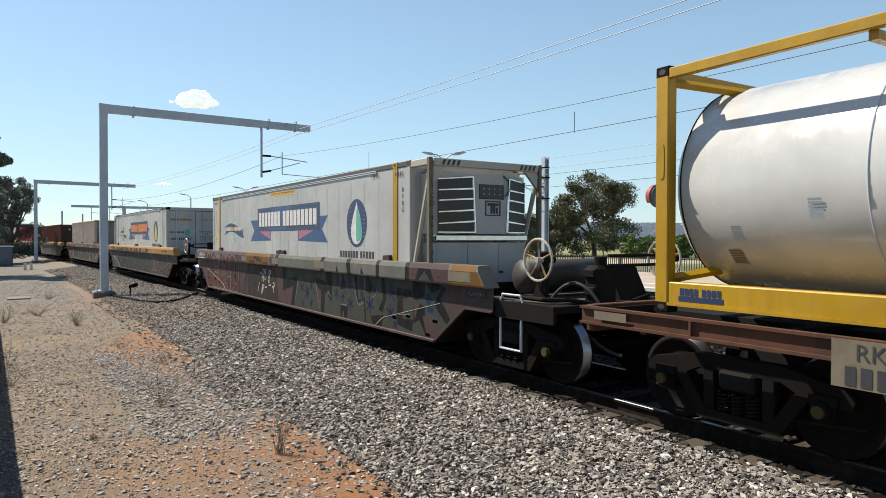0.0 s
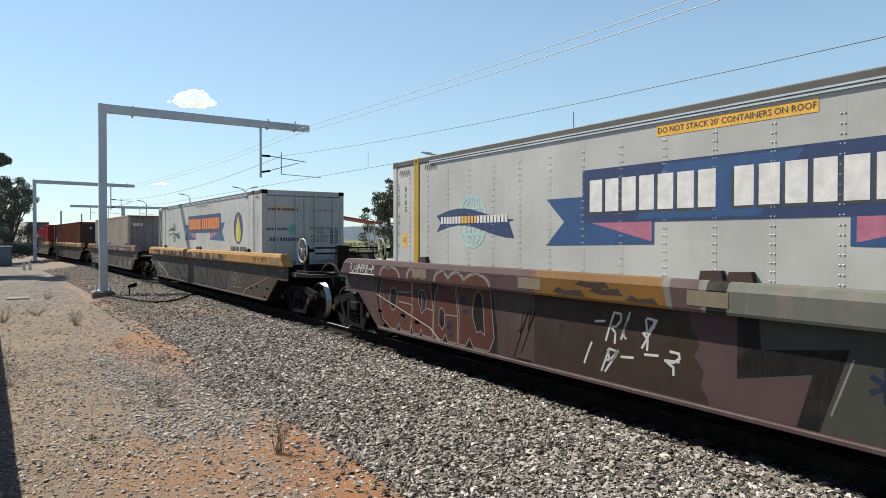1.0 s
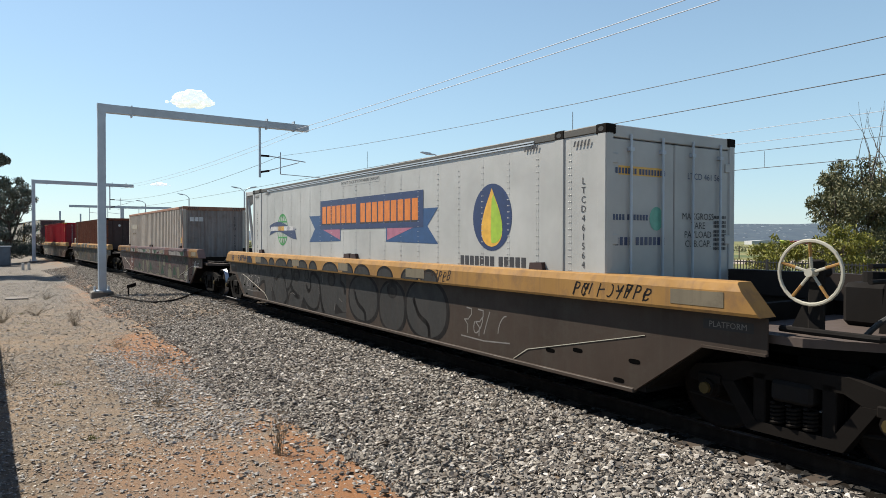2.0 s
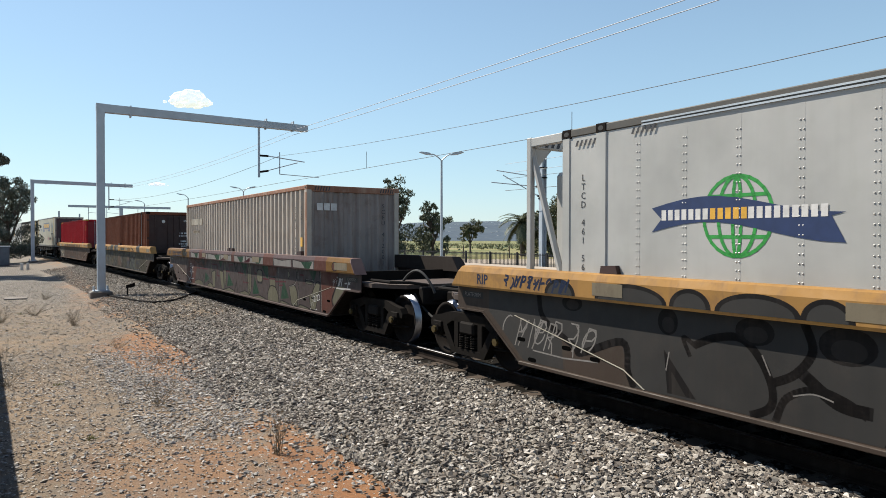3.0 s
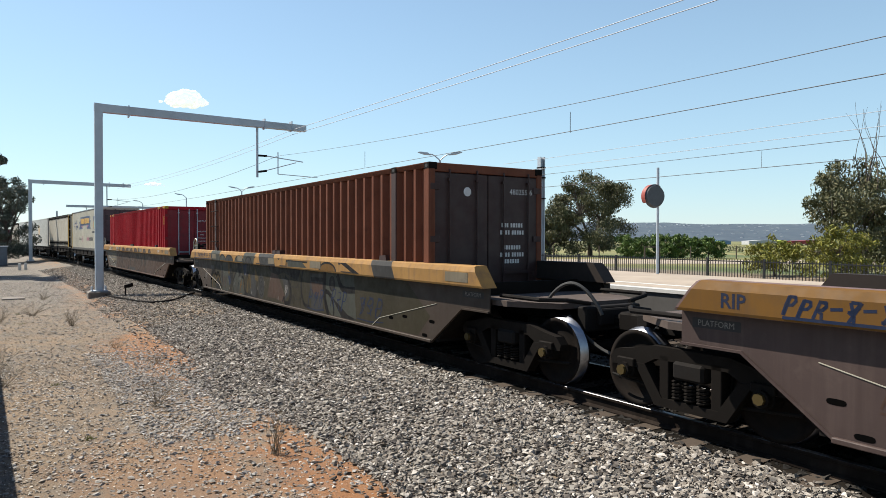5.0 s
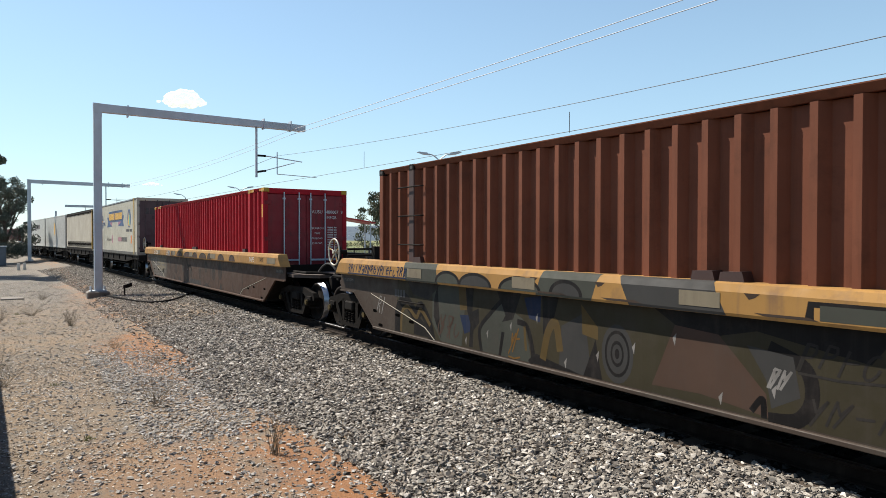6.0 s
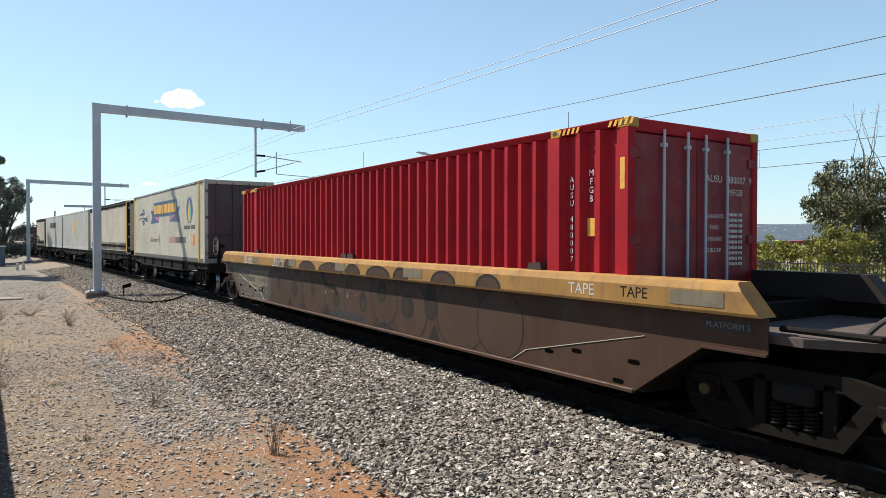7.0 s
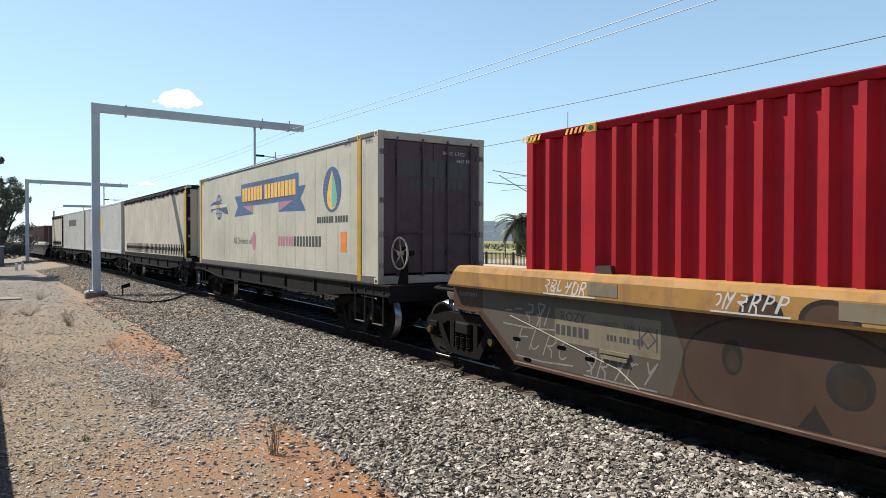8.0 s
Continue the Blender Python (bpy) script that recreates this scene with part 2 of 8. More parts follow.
def make_ground():
    xs = [-4000, -1500, -600, -250, -120, -60, -30, -16] + [-10 + 0.5 * i for i in range(70)] + [26, 30, 40, 60, 90, 150, 300, 700, 1500, 2600, 4500]
    ys = [-600, -200, -80, -40, -20, -10, -5] + [0.6 * i for i in range(70)] + [44, 48, 53, 58, 64, 70, 77, 84, 92, 100, 110, 120, 135, 150, 170, 200, 260, 350, 600, 1200, 2500, 4500]
    vs = [(x, y, ground_z(x, y)) for y in ys for x in xs]
    n = len(xs)
    fs = [(j * n + i, j * n + i + 1, (j + 1) * n + i + 1, (j + 1) * n + i) for j in range(len(ys) - 1) for i in range(n - 1)]
    me = bpy.data.meshes.new("ground")
    me.from_pydata(vs, [], fs)
    me.shade_smooth()
    m, nt, b = mat_new("dry_earth")
    pos = nt.nodes.new("ShaderNodeNewGeometry").outputs["Position"]
    sep = nt.nodes.new("ShaderNodeSeparateXYZ")
    nt.links.new(pos, sep.inputs[0])
    big, mid, fine = noise_of(nt, 0.45, 5), noise_of(nt, 2.2, 6, 0.7), noise_of(nt, 45, 6, 0.75)
    c = mixer(nt, (0.225, 0.166, 0.114), (0.165, 0.130, 0.097), ramp(nt, big, 0.4, 0.62))
    c = mixer(nt, c, (0.155, 0.142, 0.125), ramp(nt, mid, 0.48, 0.62, 0, 0.75))
    c = mixer(nt, c, (0.15, 0.14, 0.125), ramp(nt, sep.outputs[1], 20, 34, 0, 0.75))
    near_toe = ramp(nt, sep.outputs[0], 1.3, 2.6)
    past_toe = ramp(nt, sep.outputs[0], 3.25, 3.0)
    mul = nt.nodes.new("ShaderNodeMath")
    mul.operation = "MULTIPLY"
    nt.links.new(near_toe, mul.inputs[0])
    nt.links.new(past_toe, mul.inputs[1])
    mul2 = nt.nodes.new("ShaderNodeMath")
    mul2.operation = "MULTIPLY"
    nt.links.new(mul.outputs[0], mul2.inputs[0])
    nt.links.new(ramp(nt, noise_of(nt, 0.7, 5, 0.7), 0.46, 0.62), mul2.inputs[1])
    c = mixer(nt, c, (0.25, 0.135, 0.07), mul2.outputs[0])
    # washed-out tongues of orange clay
    for at, stretch in (((2.82, 6.8, 0), (1.8, 0.42, 0)), ((2.55, 15.8, 0), (0.95, 0.27, 0)), ((1.5, 7.6, 0), (0.8, 0.5, 0))):
        mp = nt.nodes.new("ShaderNodeVectorMath")
        mp.operation = "SUBTRACT"
        mp.inputs[1].default_value = at
        nt.links.new(pos, mp.inputs[0])
        sc = nt.nodes.new("ShaderNodeVectorMath")
        sc.operation = "MULTIPLY"
        sc.inputs[1].default_value = stretch
        nt.links.new(mp.outputs[0], sc.inputs[0])
        ln = nt.nodes.new("ShaderNodeVectorMath")
        ln.operation = "LENGTH"
        nt.links.new(sc.outputs[0], ln.inputs[0])
        ad = nt.nodes.new("ShaderNodeMath")
        nt.links.new(ln.outputs["Value"], ad.inputs[0])
        nt.links.new(ramp(nt, noise_of(nt, 2.6, 6, 0.75), 0.3, 0.7, -0.6, 0.6), ad.inputs[1])
        c = mixer(nt, c, (0.26, 0.112, 0.046), ramp(nt, ad.outputs[0], 1.1, 0.55, 0, 0.66 if at[0] > 2 else 0.3))
    c = mixer(nt, c, (0.10, 0.085, 0.07), ramp(nt, fine, 0.52, 0.7, 0, 0.6))
    c = mixer(nt, c, (0.38, 0.34, 0.28), ramp(nt, noise_of(nt, 70, 4, 0.7), 0.62, 0.72, 0, 0.6))
    # past the line: dry grass and a salt-bush flat
    field = mixer(nt, (0.15, 0.15, 0.06), (0.26, 0.22, 0.12), ramp(nt, noise_of(nt, 0.12, 5), 0.4, 0.65))
    field = mixer(nt, field, (0.085, 0.11, 0.05), ramp(nt, noise_of(nt, 0.03, 3), 0.45, 0.6))
    c = mixer(nt, c, field, ramp(nt, sep.outputs[0], 33, 36))
    nt.links.new(c, b.inputs["Base Color"])
    b.inputs["Roughness"].default_value = 0.95
    b.inputs["Specular IOR Level"].default_value = 0.15
    bump_to(nt, b, fine, 0.8, 0.03)
    me.materials.append(m)
    return tagged(new("ground", me), "dry stony earth with orange clay patches beside the track", "ground", "", "structure")


make_ground()

STONES = island("crushed_ballast", [(0.043, 0.037, 0.033), (0.112, 0.096, 0.083), (0.215, 0.191, 0.163), (0.292, 0.267, 0.232), (0.146, 0.12, 0.096), (0.533, 0.494, 0.447)])
CHIPS = island("earth_chips", [(0.109, 0.088, 0.071), (0.227, 0.181, 0.139), (0.37, 0.323, 0.273), (0.168, 0.13, 0.101), (0.286, 0.231, 0.176), (0.554, 0.512, 0.454)])
FLINTS = island("earth_flints", [(0.126, 0.113, 0.101), (0.244, 0.228, 0.214), (0.336, 0.319, 0.298), (0.185, 0.16, 0.134), (0.454, 0.428, 0.395)])


def scatter(name, material, label, spots, size, flat=0.62, seed=3, tilt=1.0):
    """Loose stones, each a skewed octahedron with a cut corner, in one mesh."""
    rng = np.random.default_rng(seed)
    n = len(spots)
    base = np.array([(1, 0, 0), (0.25, 0.95, 0), (-0.9, 0.35, 0), (-0.5, -0.85, 0), (0.55, -0.75, 0), (0.35, 0.2, 0.9), (-0.4, -0.15, 0.8), (0, 0, -0.8)])
    tri = np.array([(0, 1, 5), (1, 2, 6), (1, 6, 5), (2, 3, 6), (3, 4, 6), (4, 5, 6), (4, 0, 5), (1, 0, 7), (2, 1, 7), (3, 2, 7), (4, 3, 7), (0, 4, 7)])
    v = base[None] * (1 + rng.uniform(-0.5, 0.5, (n, 8, 3)))
    sc = np.clip(rng.lognormal(0, 0.42, n), 0.4, 1.75) * size
    v *= (sc[:, None] * np.stack([rng.uniform(0.8, 1.35, n), rng.uniform(0.5, 1.05, n), rng.uniform(0.7, 1.2, n) * flat], 1))[:, None, :]
    a = rng.uniform(0, 6.283, n)
    b = rng.uniform(-tilt, tilt, n)
    ca, sa, cb, sb = np.cos(a), np.sin(a), np.cos(b), np.sin(b)
    y, z = v[..., 1] * cb[:, None] - v[..., 2] * sb[:, None], v[..., 1] * sb[:, None] + v[..., 2] * cb[:, None]
    x, y = v[..., 0] * ca[:, None] - y * sa[:, None], v[..., 0] * sa[:, None] + y * ca[:, None]
    v = np.stack([x, y, z], -1) + np.asarray(spots)[:, None, :]
    f = (tri[None] + (np.arange(n) * 8)[:, None, None]).reshape(-1)
    me = bpy.data.meshes.new(name)
    me.vertices.add(n * 8)
    me.vertices.foreach_set("co", v.reshape(-1))
    me.loops.add(len(f))
    me.loops.foreach_set("vertex_index", f)
    me.polygons.add(len(f) // 3)
    me.polygons.foreach_set("loop_start", np.arange(0, len(f), 3))
    me.update(calc_edges=True)
    me.shade_flat()
    me.materials.append(material)
    return tagged(new(name, me), label, "gravel", "", "stuff")


def ballast_spots(n, o0, o1, s0, s1, power, seed, lift=0.0):
    rng = np.random.default_rng(seed)
    out = []
    for q, r, h in zip(rng.random(n), rng.random(n), rng.random(n)):
        m = on_line(s0 + (s1 - s0) * q ** power, o0 + (o1 - o0) * r)
        x, y = m.translation.x, m.translation.y
        out.append((x, y, ground_z(x, y) + lift + 0.035 * h))
    return out


CLAY = ((2.75, 6.8, 0.62, 2.4), (2.55, 15.8, 0.75, 3.4), (1.6, 7.2, 0.4, 1.0))   # x, y and half sizes of bare clay tongues


def earth_spots(n, o0, o1, s0, s1, power, seed, lift):
    """Chips that lie in drifts and leave the clay and trodden sand half bare."""
    rng = np.random.default_rng(seed + 500)
    out = []
    for p, q in zip(ballast_spots(n, o0, o1, s0, s1, power, seed, lift), rng.random(n)):
        keep = 0.85 + 0.7 * noise.noise((p[0] * 0.75, p[1] * 0.5, 3.1))
        for cx, cy, w, h in CLAY:
            if ((p[0] - cx) / w) ** 2 + ((p[1] - cy) / h) ** 2 < 1:
                keep *= 0.5
        if q < keep:
            out.append(p)
    return out


def shoulder_spots(n, s0, s1, seed):
    """Stones heaped round the ends of the sleepers, thin on the sleepers themselves."""
    rng = np.random.default_rng(seed)
    out = []
    for q, r, h, k in zip(rng.random(n), rng.random(n), rng.random(n), rng.random(n)):
        s = s0 + (s1 - s0) * q ** 1.2
        if abs((s / 0.667 + 0.5) % 1 - 0.5) * 0.667 < 0.12 and k < 0.72:
            continue
        m = on_line(s, -1.42 + 0.34 * r, -0.18 + 0.03 * h)
        out.append(tuple(m.translation))
    return out


scatter("ballast_gravel", STONES, "grey crushed stone ballast heaped along the track",
        ballast_spots(68000, -3.95, -1.3, 1.5, 20, 1.3, 5) + shoulder_spots(7000, 1.5, 34, 55) + ballast_spots(20000, -3.95, -1.3, 20, 60, 1.2, 6)
        + ballast_spots(500, -4.3, -3.9, 1.5, 10, 1.2, 12) + ballast_spots(1800, -4.45, -3.9, 10, 14, 1.2, 22) + ballast_spots(900, -4.4, -3.9, 14, 30, 1.2, 23), 0.0245)
# near-black copy of the ballast: grime plus the train's shade in its colour
SHADED_STONES = island("grimy_shaded_ballast", [(0.008, 0.007, 0.006), (0.016, 0.014, 0.012), (0.03, 0.026, 0.022)])
scatter("ballast_between_rails", SHADED_STONES, "grimy ballast between and beyond the rails, train shade painted in",
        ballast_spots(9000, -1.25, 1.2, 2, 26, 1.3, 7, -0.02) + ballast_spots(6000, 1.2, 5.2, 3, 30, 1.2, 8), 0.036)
scatter("earth_gravel", CHIPS, "loose pale stone chips strewn over dry earth",
        earth_spots(62000, -7.6, -3.85, 3.5, 16, 1.3, 9, -0.02) + earth_spots(30000, -8.5, -3.85, 16, 45, 1.25, 10, -0.02), 0.0125, 0.42, 4, 0.45)
scatter("earth_stones", FLINTS, "scattered grey stones lying on the earth",
        ballast_spots(6500, -7.6, -4.0, 3.5, 18, 1.1, 11, -0.01) + earth_spots(8500, -5.7, -3.95, 8.8, 16.5, 1.0, 31, -0.01) + ballast_spots(9000, -9.0, -3.9, 20, 80, 1.1, 14, -0.01) + ballast_spots(3000, -8.5, -4.0, 18, 45, 1.2, 13, -0.01), 0.021, 0.45, 5, 0.5)


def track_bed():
    """The stone bed under the rails, near-black: grime and the train's shade painted in."""
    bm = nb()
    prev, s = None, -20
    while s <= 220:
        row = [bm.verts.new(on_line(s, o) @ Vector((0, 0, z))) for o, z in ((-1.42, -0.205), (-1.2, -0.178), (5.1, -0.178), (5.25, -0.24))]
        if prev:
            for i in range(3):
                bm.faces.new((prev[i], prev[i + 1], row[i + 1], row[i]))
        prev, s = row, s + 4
    solo("track_bed", bm, paint("grimy_shaded_track_bed", (0.012, 0.010, 0.008), 0.95, (0.035, 0.028, 0.022), 0.6, 0, 0, 1.0, 0.05), "dark stone bed under the rails, grime and train shade painted in", "track bed", "structure")


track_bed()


def rail_line(off, s0, s1):
    """A rail: foot, web and head swept along the line."""
    outline = [(-0.07, -0.17), (0.07, -0.17), (0.07, -0.155), (0.012, -0.135), (0.012, -0.045), (0.036, -0.035), (0.036, -0.006), (0.028, 0), (-0.028, 0), (-0.036, -0.006), (-0.036, -0.035), (-0.012, -0.045), (-0.012, -0.135), (-0.07, -0.155)]
    bm = nb()
    rows, s = [], s0
    while s <= s1:
        m = on_line(s, off)
        rows.append([bm.verts.new(m @ Vector((a, 0, b))) for a, b in outline])
        s += 3
    for p, q in zip(rows, rows[1:]):
        for i in range(len(outline)):
            f = bm.faces.new((p[i], q[i], q[(i + 1) % 14], p[(i + 1) % 14]))
            f.material_index = 1 if i in (6, 7, 8) else 0
    ob = solo("rail", bm, M["railside"], "steel rail with a bright worn running top", "rail", "structure", group="running rails")
    ob.data.materials.append(M["rail"])


for off in (-0.7525, 0.7525, 3.25, 4.85):
    rail_line(off, -20, 220)


def sleepers():
    bm = nb()
    slab(bm, [(-1.27, -0.33), (1.27, -0.33), (1.25, -0.17), (-1.25, -0.17)], -0.12, 0.12, "y")
    me0 = None
    for centre, n0, n1 in ((0.0, 2, 46), (4.05, 3, 30)):
        for i in range(n0, n1):
            if me0 is None:
                ob = part("sleeper", bm, M["tie"])
                me0 = ob.data
            else:
                ob = new("sleeper", me0)
            ob.matrix_basis = on_line(i * 0.667, centre, -0.0)
            tagged(ob, "grey concrete sleeper bedded in ballast", "sleeper", "sleepers under the rails", "structure")


sleepers()


# ---- gantries and wires ----
def gantry(y, foot_x, foot_z, end_x, top, drop_x=None):
    root = tagged(new("overhead_gantry"), "grey galvanised steel overhead line gantry on a concrete footing", "gantry", "overhead line gantries")
    root.location = (foot_x, y, foot_z)
    h = top - foot_z
    bm = nb()
    box(bm, -0.13, 0.18, -0.145, 0.145, 0.25, h - 0.03, 0.02)
    part("column", bm, M["galv"], root)
    bm = nb()
    box(bm, -0.42, 0.44, -0.42, 0.42, -0.3, 0.27, 0.05)
    part("footing", bm, M["sleeper"], root, "pale concrete footing block")
    bm = nb()
    box(bm, -0.30, 0.33, -0.28, 0.28, 0.27, 0.31)
    for a in (-1, 1):
        for b in (-1, 1):
            rod(bm, (a * 0.26, b * 0.24, 0.3), (a * 0.26, b * 0.24, 0.48), 0.03, 6)
    part("base_plate", bm, M["galv"], root)
    w = end_x - foot_x
    bm = nb()
    slab(bm, [(-0.135, h), (-0.135, h - 0.30), (-0.02, h - 0.42), (0.185, h - 0.55), (0.185, h - 0.36), (w, h - 0.42), (w, h - 0.12), (0.3, h - 0.02)], -0.155, 0.155, "y")
    part("beam", bm, M["galv"], root)
    for q in (0.13, 0.775, 0.92):
        bm = nb()
        box(bm, w * q - 0.025, w * q + 0.025, -0.17, 0.17, h - 0.47, h + 0.015)
        part("clamp", bm, M["galv"], root)
    if drop_x is not None:
        d = drop_x - foot_x
        bm = nb()
        rod(bm, (d, 0, h - 2.75), (d, 0, h - 0.4), 0.055)
        part("drop_tube", bm, M["galv"], root)
        for za, zb in ((1.72, 1.72), (2.5, 2.42)):
            bm = nb()
            rod(bm, (d, 0, h - za), (d + 0.45, 0, h - zb), 0.05)
            part("insulator", bm, M["iron"], root)
        bm = nb()
        rod(bm, (d + 0.45, 0, h - 1.72), (d + 2.25, 0, h - 1.9), 0.025)
        rod(bm, (d + 0.45, 0, h - 2.4), (d + 1.9, 0, h - 1.95), 0.022)
        rod(bm, (d + 1.0, 0, h - 2.55), (d + 1.0, 0, h - 1.5), 0.025)
        rod(bm, (d + 1.0, 0, h - 2.55), (d + 3.0, 0, h - 2.62), 0.018)
        part("cantilever", bm, M["galv"], root)
    return root


gantry(31.7, 2.88, -0.5, 11.97, 7.62, 9.60)
gantry(76.0, 1.06, -0.5, 9.9, 7.6, 7.7)


def wire(name, pts, r, label):
    """An overhead wire through the points, sagging a little."""
    cu = bpy.data.curves.new(name, "CURVE")
    cu.dimensions, cu.bevel_depth, cu.bevel_resolution = "3D", r, 1
    sp = cu.splines.new("POLY")
    sp.points.add(len(pts) - 1)
    for p, q in zip(sp.points, pts):
        p.co = (*q, 1)
    cu.materials.append(M["bright_wire"] if "feeder" in name else M["wire"])
    return tagged(new(name, cu), label, "wire", "overhead wires", "structure")


# ---- train: running gear ----
def wheelset_mesh():
    bm = nb()
    for sgn in (-1, 1):
        prof = [(0.0, 0.10), (0.10, 0.11), (0.14, 0.03), (0.36, 0.02), (0.40, 0.07), (0.455, 0.072), (0.46, -0.04), (0.485, -0.05), (0.485, -0.07), (0.40, -0.072), (0.36, -0.03), (0.14, -0.04), (0.10, -0.09)]
        n, vs = 32, []
        for r, w in prof:
            vs.append([bm.verts.new((sgn * (0.76 + w), r * math.cos(2 * math.pi * i / n), r * math.sin(2 * math.pi * i / n))) for i in range(n)] if r else None)
        for k in range(1, len(prof) - 1):
            for i in range(n):
                f = bm.faces.new((vs[k][i], vs[k][(i + 1) % n], vs[k + 1][(i + 1) % n], vs[k + 1][i]))
                f.material_index = 1 if k in (5, 6) else 0
                f.smooth = True
    rod(bm, (-1.02, 0, 0), (1.02, 0, 0), 0.085, 12)
    bmesh.ops.recalc_face_normals(bm, faces=bm.faces)
    me = bpy.data.meshes.new("wheelset")
    bm.to_mesh(me)
    bm.free()
    me.materials.append(M["wheel"])
    me.materials.append(M["tread"])
    return me


WHEELSET = wheelset_mesh()


def bogie_meshes():
    """The pieces of a three-piece bogie, each about its own middle."""
    out = {}
    bm = nb()
    top = [(-1.14, 0.58), (-1.05, 0.68), (-0.8, 0.72), (-0.5, 0.79), (0.5, 0.79), (0.8, 0.72), (1.05, 0.68), (1.14, 0.58)]
    slab(bm, top + [(1.12, 0.50), (0.74, 0.50), (0.46, 0.64), (-0.46, 0.64), (-0.74, 0.50), (-1.12, 0.50)], -0.07, 0.07, "x")
    slab(bm, [(-0.76, 0.56), (-0.60, 0.56), (-0.36, 0.22), (0.36, 0.22), (0.60, 0.56), (0.76, 0.56), (0.46, 0.12), (-0.46, 0.12)], -0.08, 0.08, "x")
    for q in (-0.40, 0.27):
        box(bm, -0.07, 0.07, q, q + 0.13, 0.18, 0.70, 0.01)
    out["side_frame"] = (bm, "brown", [(s * 0.94, 0, 0) for s in (-1, 1)])
    bm = nb()
    box(bm, -1.05, 1.05, -0.2, 0.2, 0.46, 0.66, 0.03)
    box(bm, -0.35, 0.35, -0.35, 0.35, 0.62, 0.82, 0.03)
    out["bolster"] = (bm, "iron", [])
    bm = nb()
    pipe(bm, [(0.058 * math.cos(k * 0.7854), 0.058 * math.sin(k * 0.7854), 0.012 + k * 0.0046) for k in range(45)], 0.014, 5)
    out["spring"] = (bm, "brown", [(s * 0.98, q, 0.225) for s in (-1, 1) for q in (-0.16, 0, 0.16)])
    bm = nb()
    rod(bm, (-0.06, 0, 0.46), (0.09, 0, 0.46), 0.115, 14)
    rod(bm, (-0.13, 0, 0.46), (-0.06, 0, 0.46), 0.09, 12)
    box(bm, -0.09, 0.09, -0.13, 0.13, 0.50, 0.60, 0.01)
    out["axle_box"] = (bm, "brown", [(-0.96, q, 0) for q in (-0.875, 0.875)])
    bm = nb()
    rod(bm, (-0.165, 0, 0.46), (-0.13, 0, 0.46), 0.06, 8)
    out["axle_cap"] = (bm, "axle_yellow", [(-0.96, q, 0) for q in (-0.875, 0.875)])
    bm = nb()
    rod(bm, (-0.78, 0, 0.36), (0.78, 0, 0.36), 0.045, 8)
    for sgn in (-1, 1):
        box(bm, sgn * 0.70, sgn * 0.82, -0.05, 0.05, 0.26, 0.56)
    out["brake_beam"] = (bm, "iron", [(0, -0.34, 0), (0, 0.34, 0)])
    bm = nb()
    pipe(bm, [(0, -1.2, 0.34), (0, -0.5, 0.28), (0, 0.5, 0.28), (0, 1.2, 0.34)], 0.02, 6)
    out["brake_pipe"] = (bm, "iron", [(-0.9, 0, 0), (0.9, 0, 0)])
    return out


BOGIE = {}
for key, (bm, mk, spots) in bogie_meshes().items():
    ob = part(key, bm, M[mk])
    BOGIE[key] = (ob.data, spots)
    bpy.data.objects.remove(ob)


def bogie(root, y):
    """A bogie with its parts and two turning wheelsets under a wagon."""
    b = new("bogie", BOGIE["bolster"][0])
    b.parent, b.location = root, (0, y, 0)
    for key, (me, spots) in BOGIE.items():
        for at in spots:
            o = new(key, me)
            o.parent, o.location = b, at
    for a in (-0.875, 0.875):
        w = new("wheelset", WHEELSET)
        w.parent = b
        w.location = (0, a, 0.455)
        WHEELS.append((w, a))


def handwheel(root, x, y, z, r=0.295):
    bm = nb()
    ring(bm, (x, y, z), r, 0.018, "x")
    for i in range(5):
        a = 2 * math.pi * i / 5 + 0.3
        rod(bm, (x + 0.03, y, z), (x + 0.014, y + r * 0.5 * math.cos(a), z + r * 0.5 * math.sin(a)), 0.014, 6)
    rod(bm, (x - 0.03, y, z), (x + 0.12, y, z), 0.04, 10)
    hw = part("handbrake_wheel", bm, M["cream"], root, "round spoked handbrake wheel in chipped cream paint")
    for i in range(5):
        a = 2 * math.pi * i / 5 + 0.3
        bm = nb()
        rod(bm, (x + 0.014, y + r * 0.5 * math.cos(a), z + r * 0.5 * math.sin(a)), (x, y + r * math.cos(a), z + r * math.sin(a)), 0.0145, 6)
        part("spoke", bm, M["sill_yellow"], hw, "chipped yellow spoke end")
    bm = nb()
    box(bm, x + 0.08, x + 0.16, y - 0.07, y + 0.07, z - 0.66, z + 0.12, 0.02)
    rod(bm, (x + 0.1, y, z), (x + 0.3, y, z), 0.05, 10)
    slab(bm, [(y + 0.07, z - 0.6), (y + 0.26, z - 0.6), (y + 0.07, z - 0.2)], x + 0.1, x + 0.13, "x")
    part("brake_stand", bm, M["iron"], hw)


# ---- train: well wagon ----
SHARED = {}


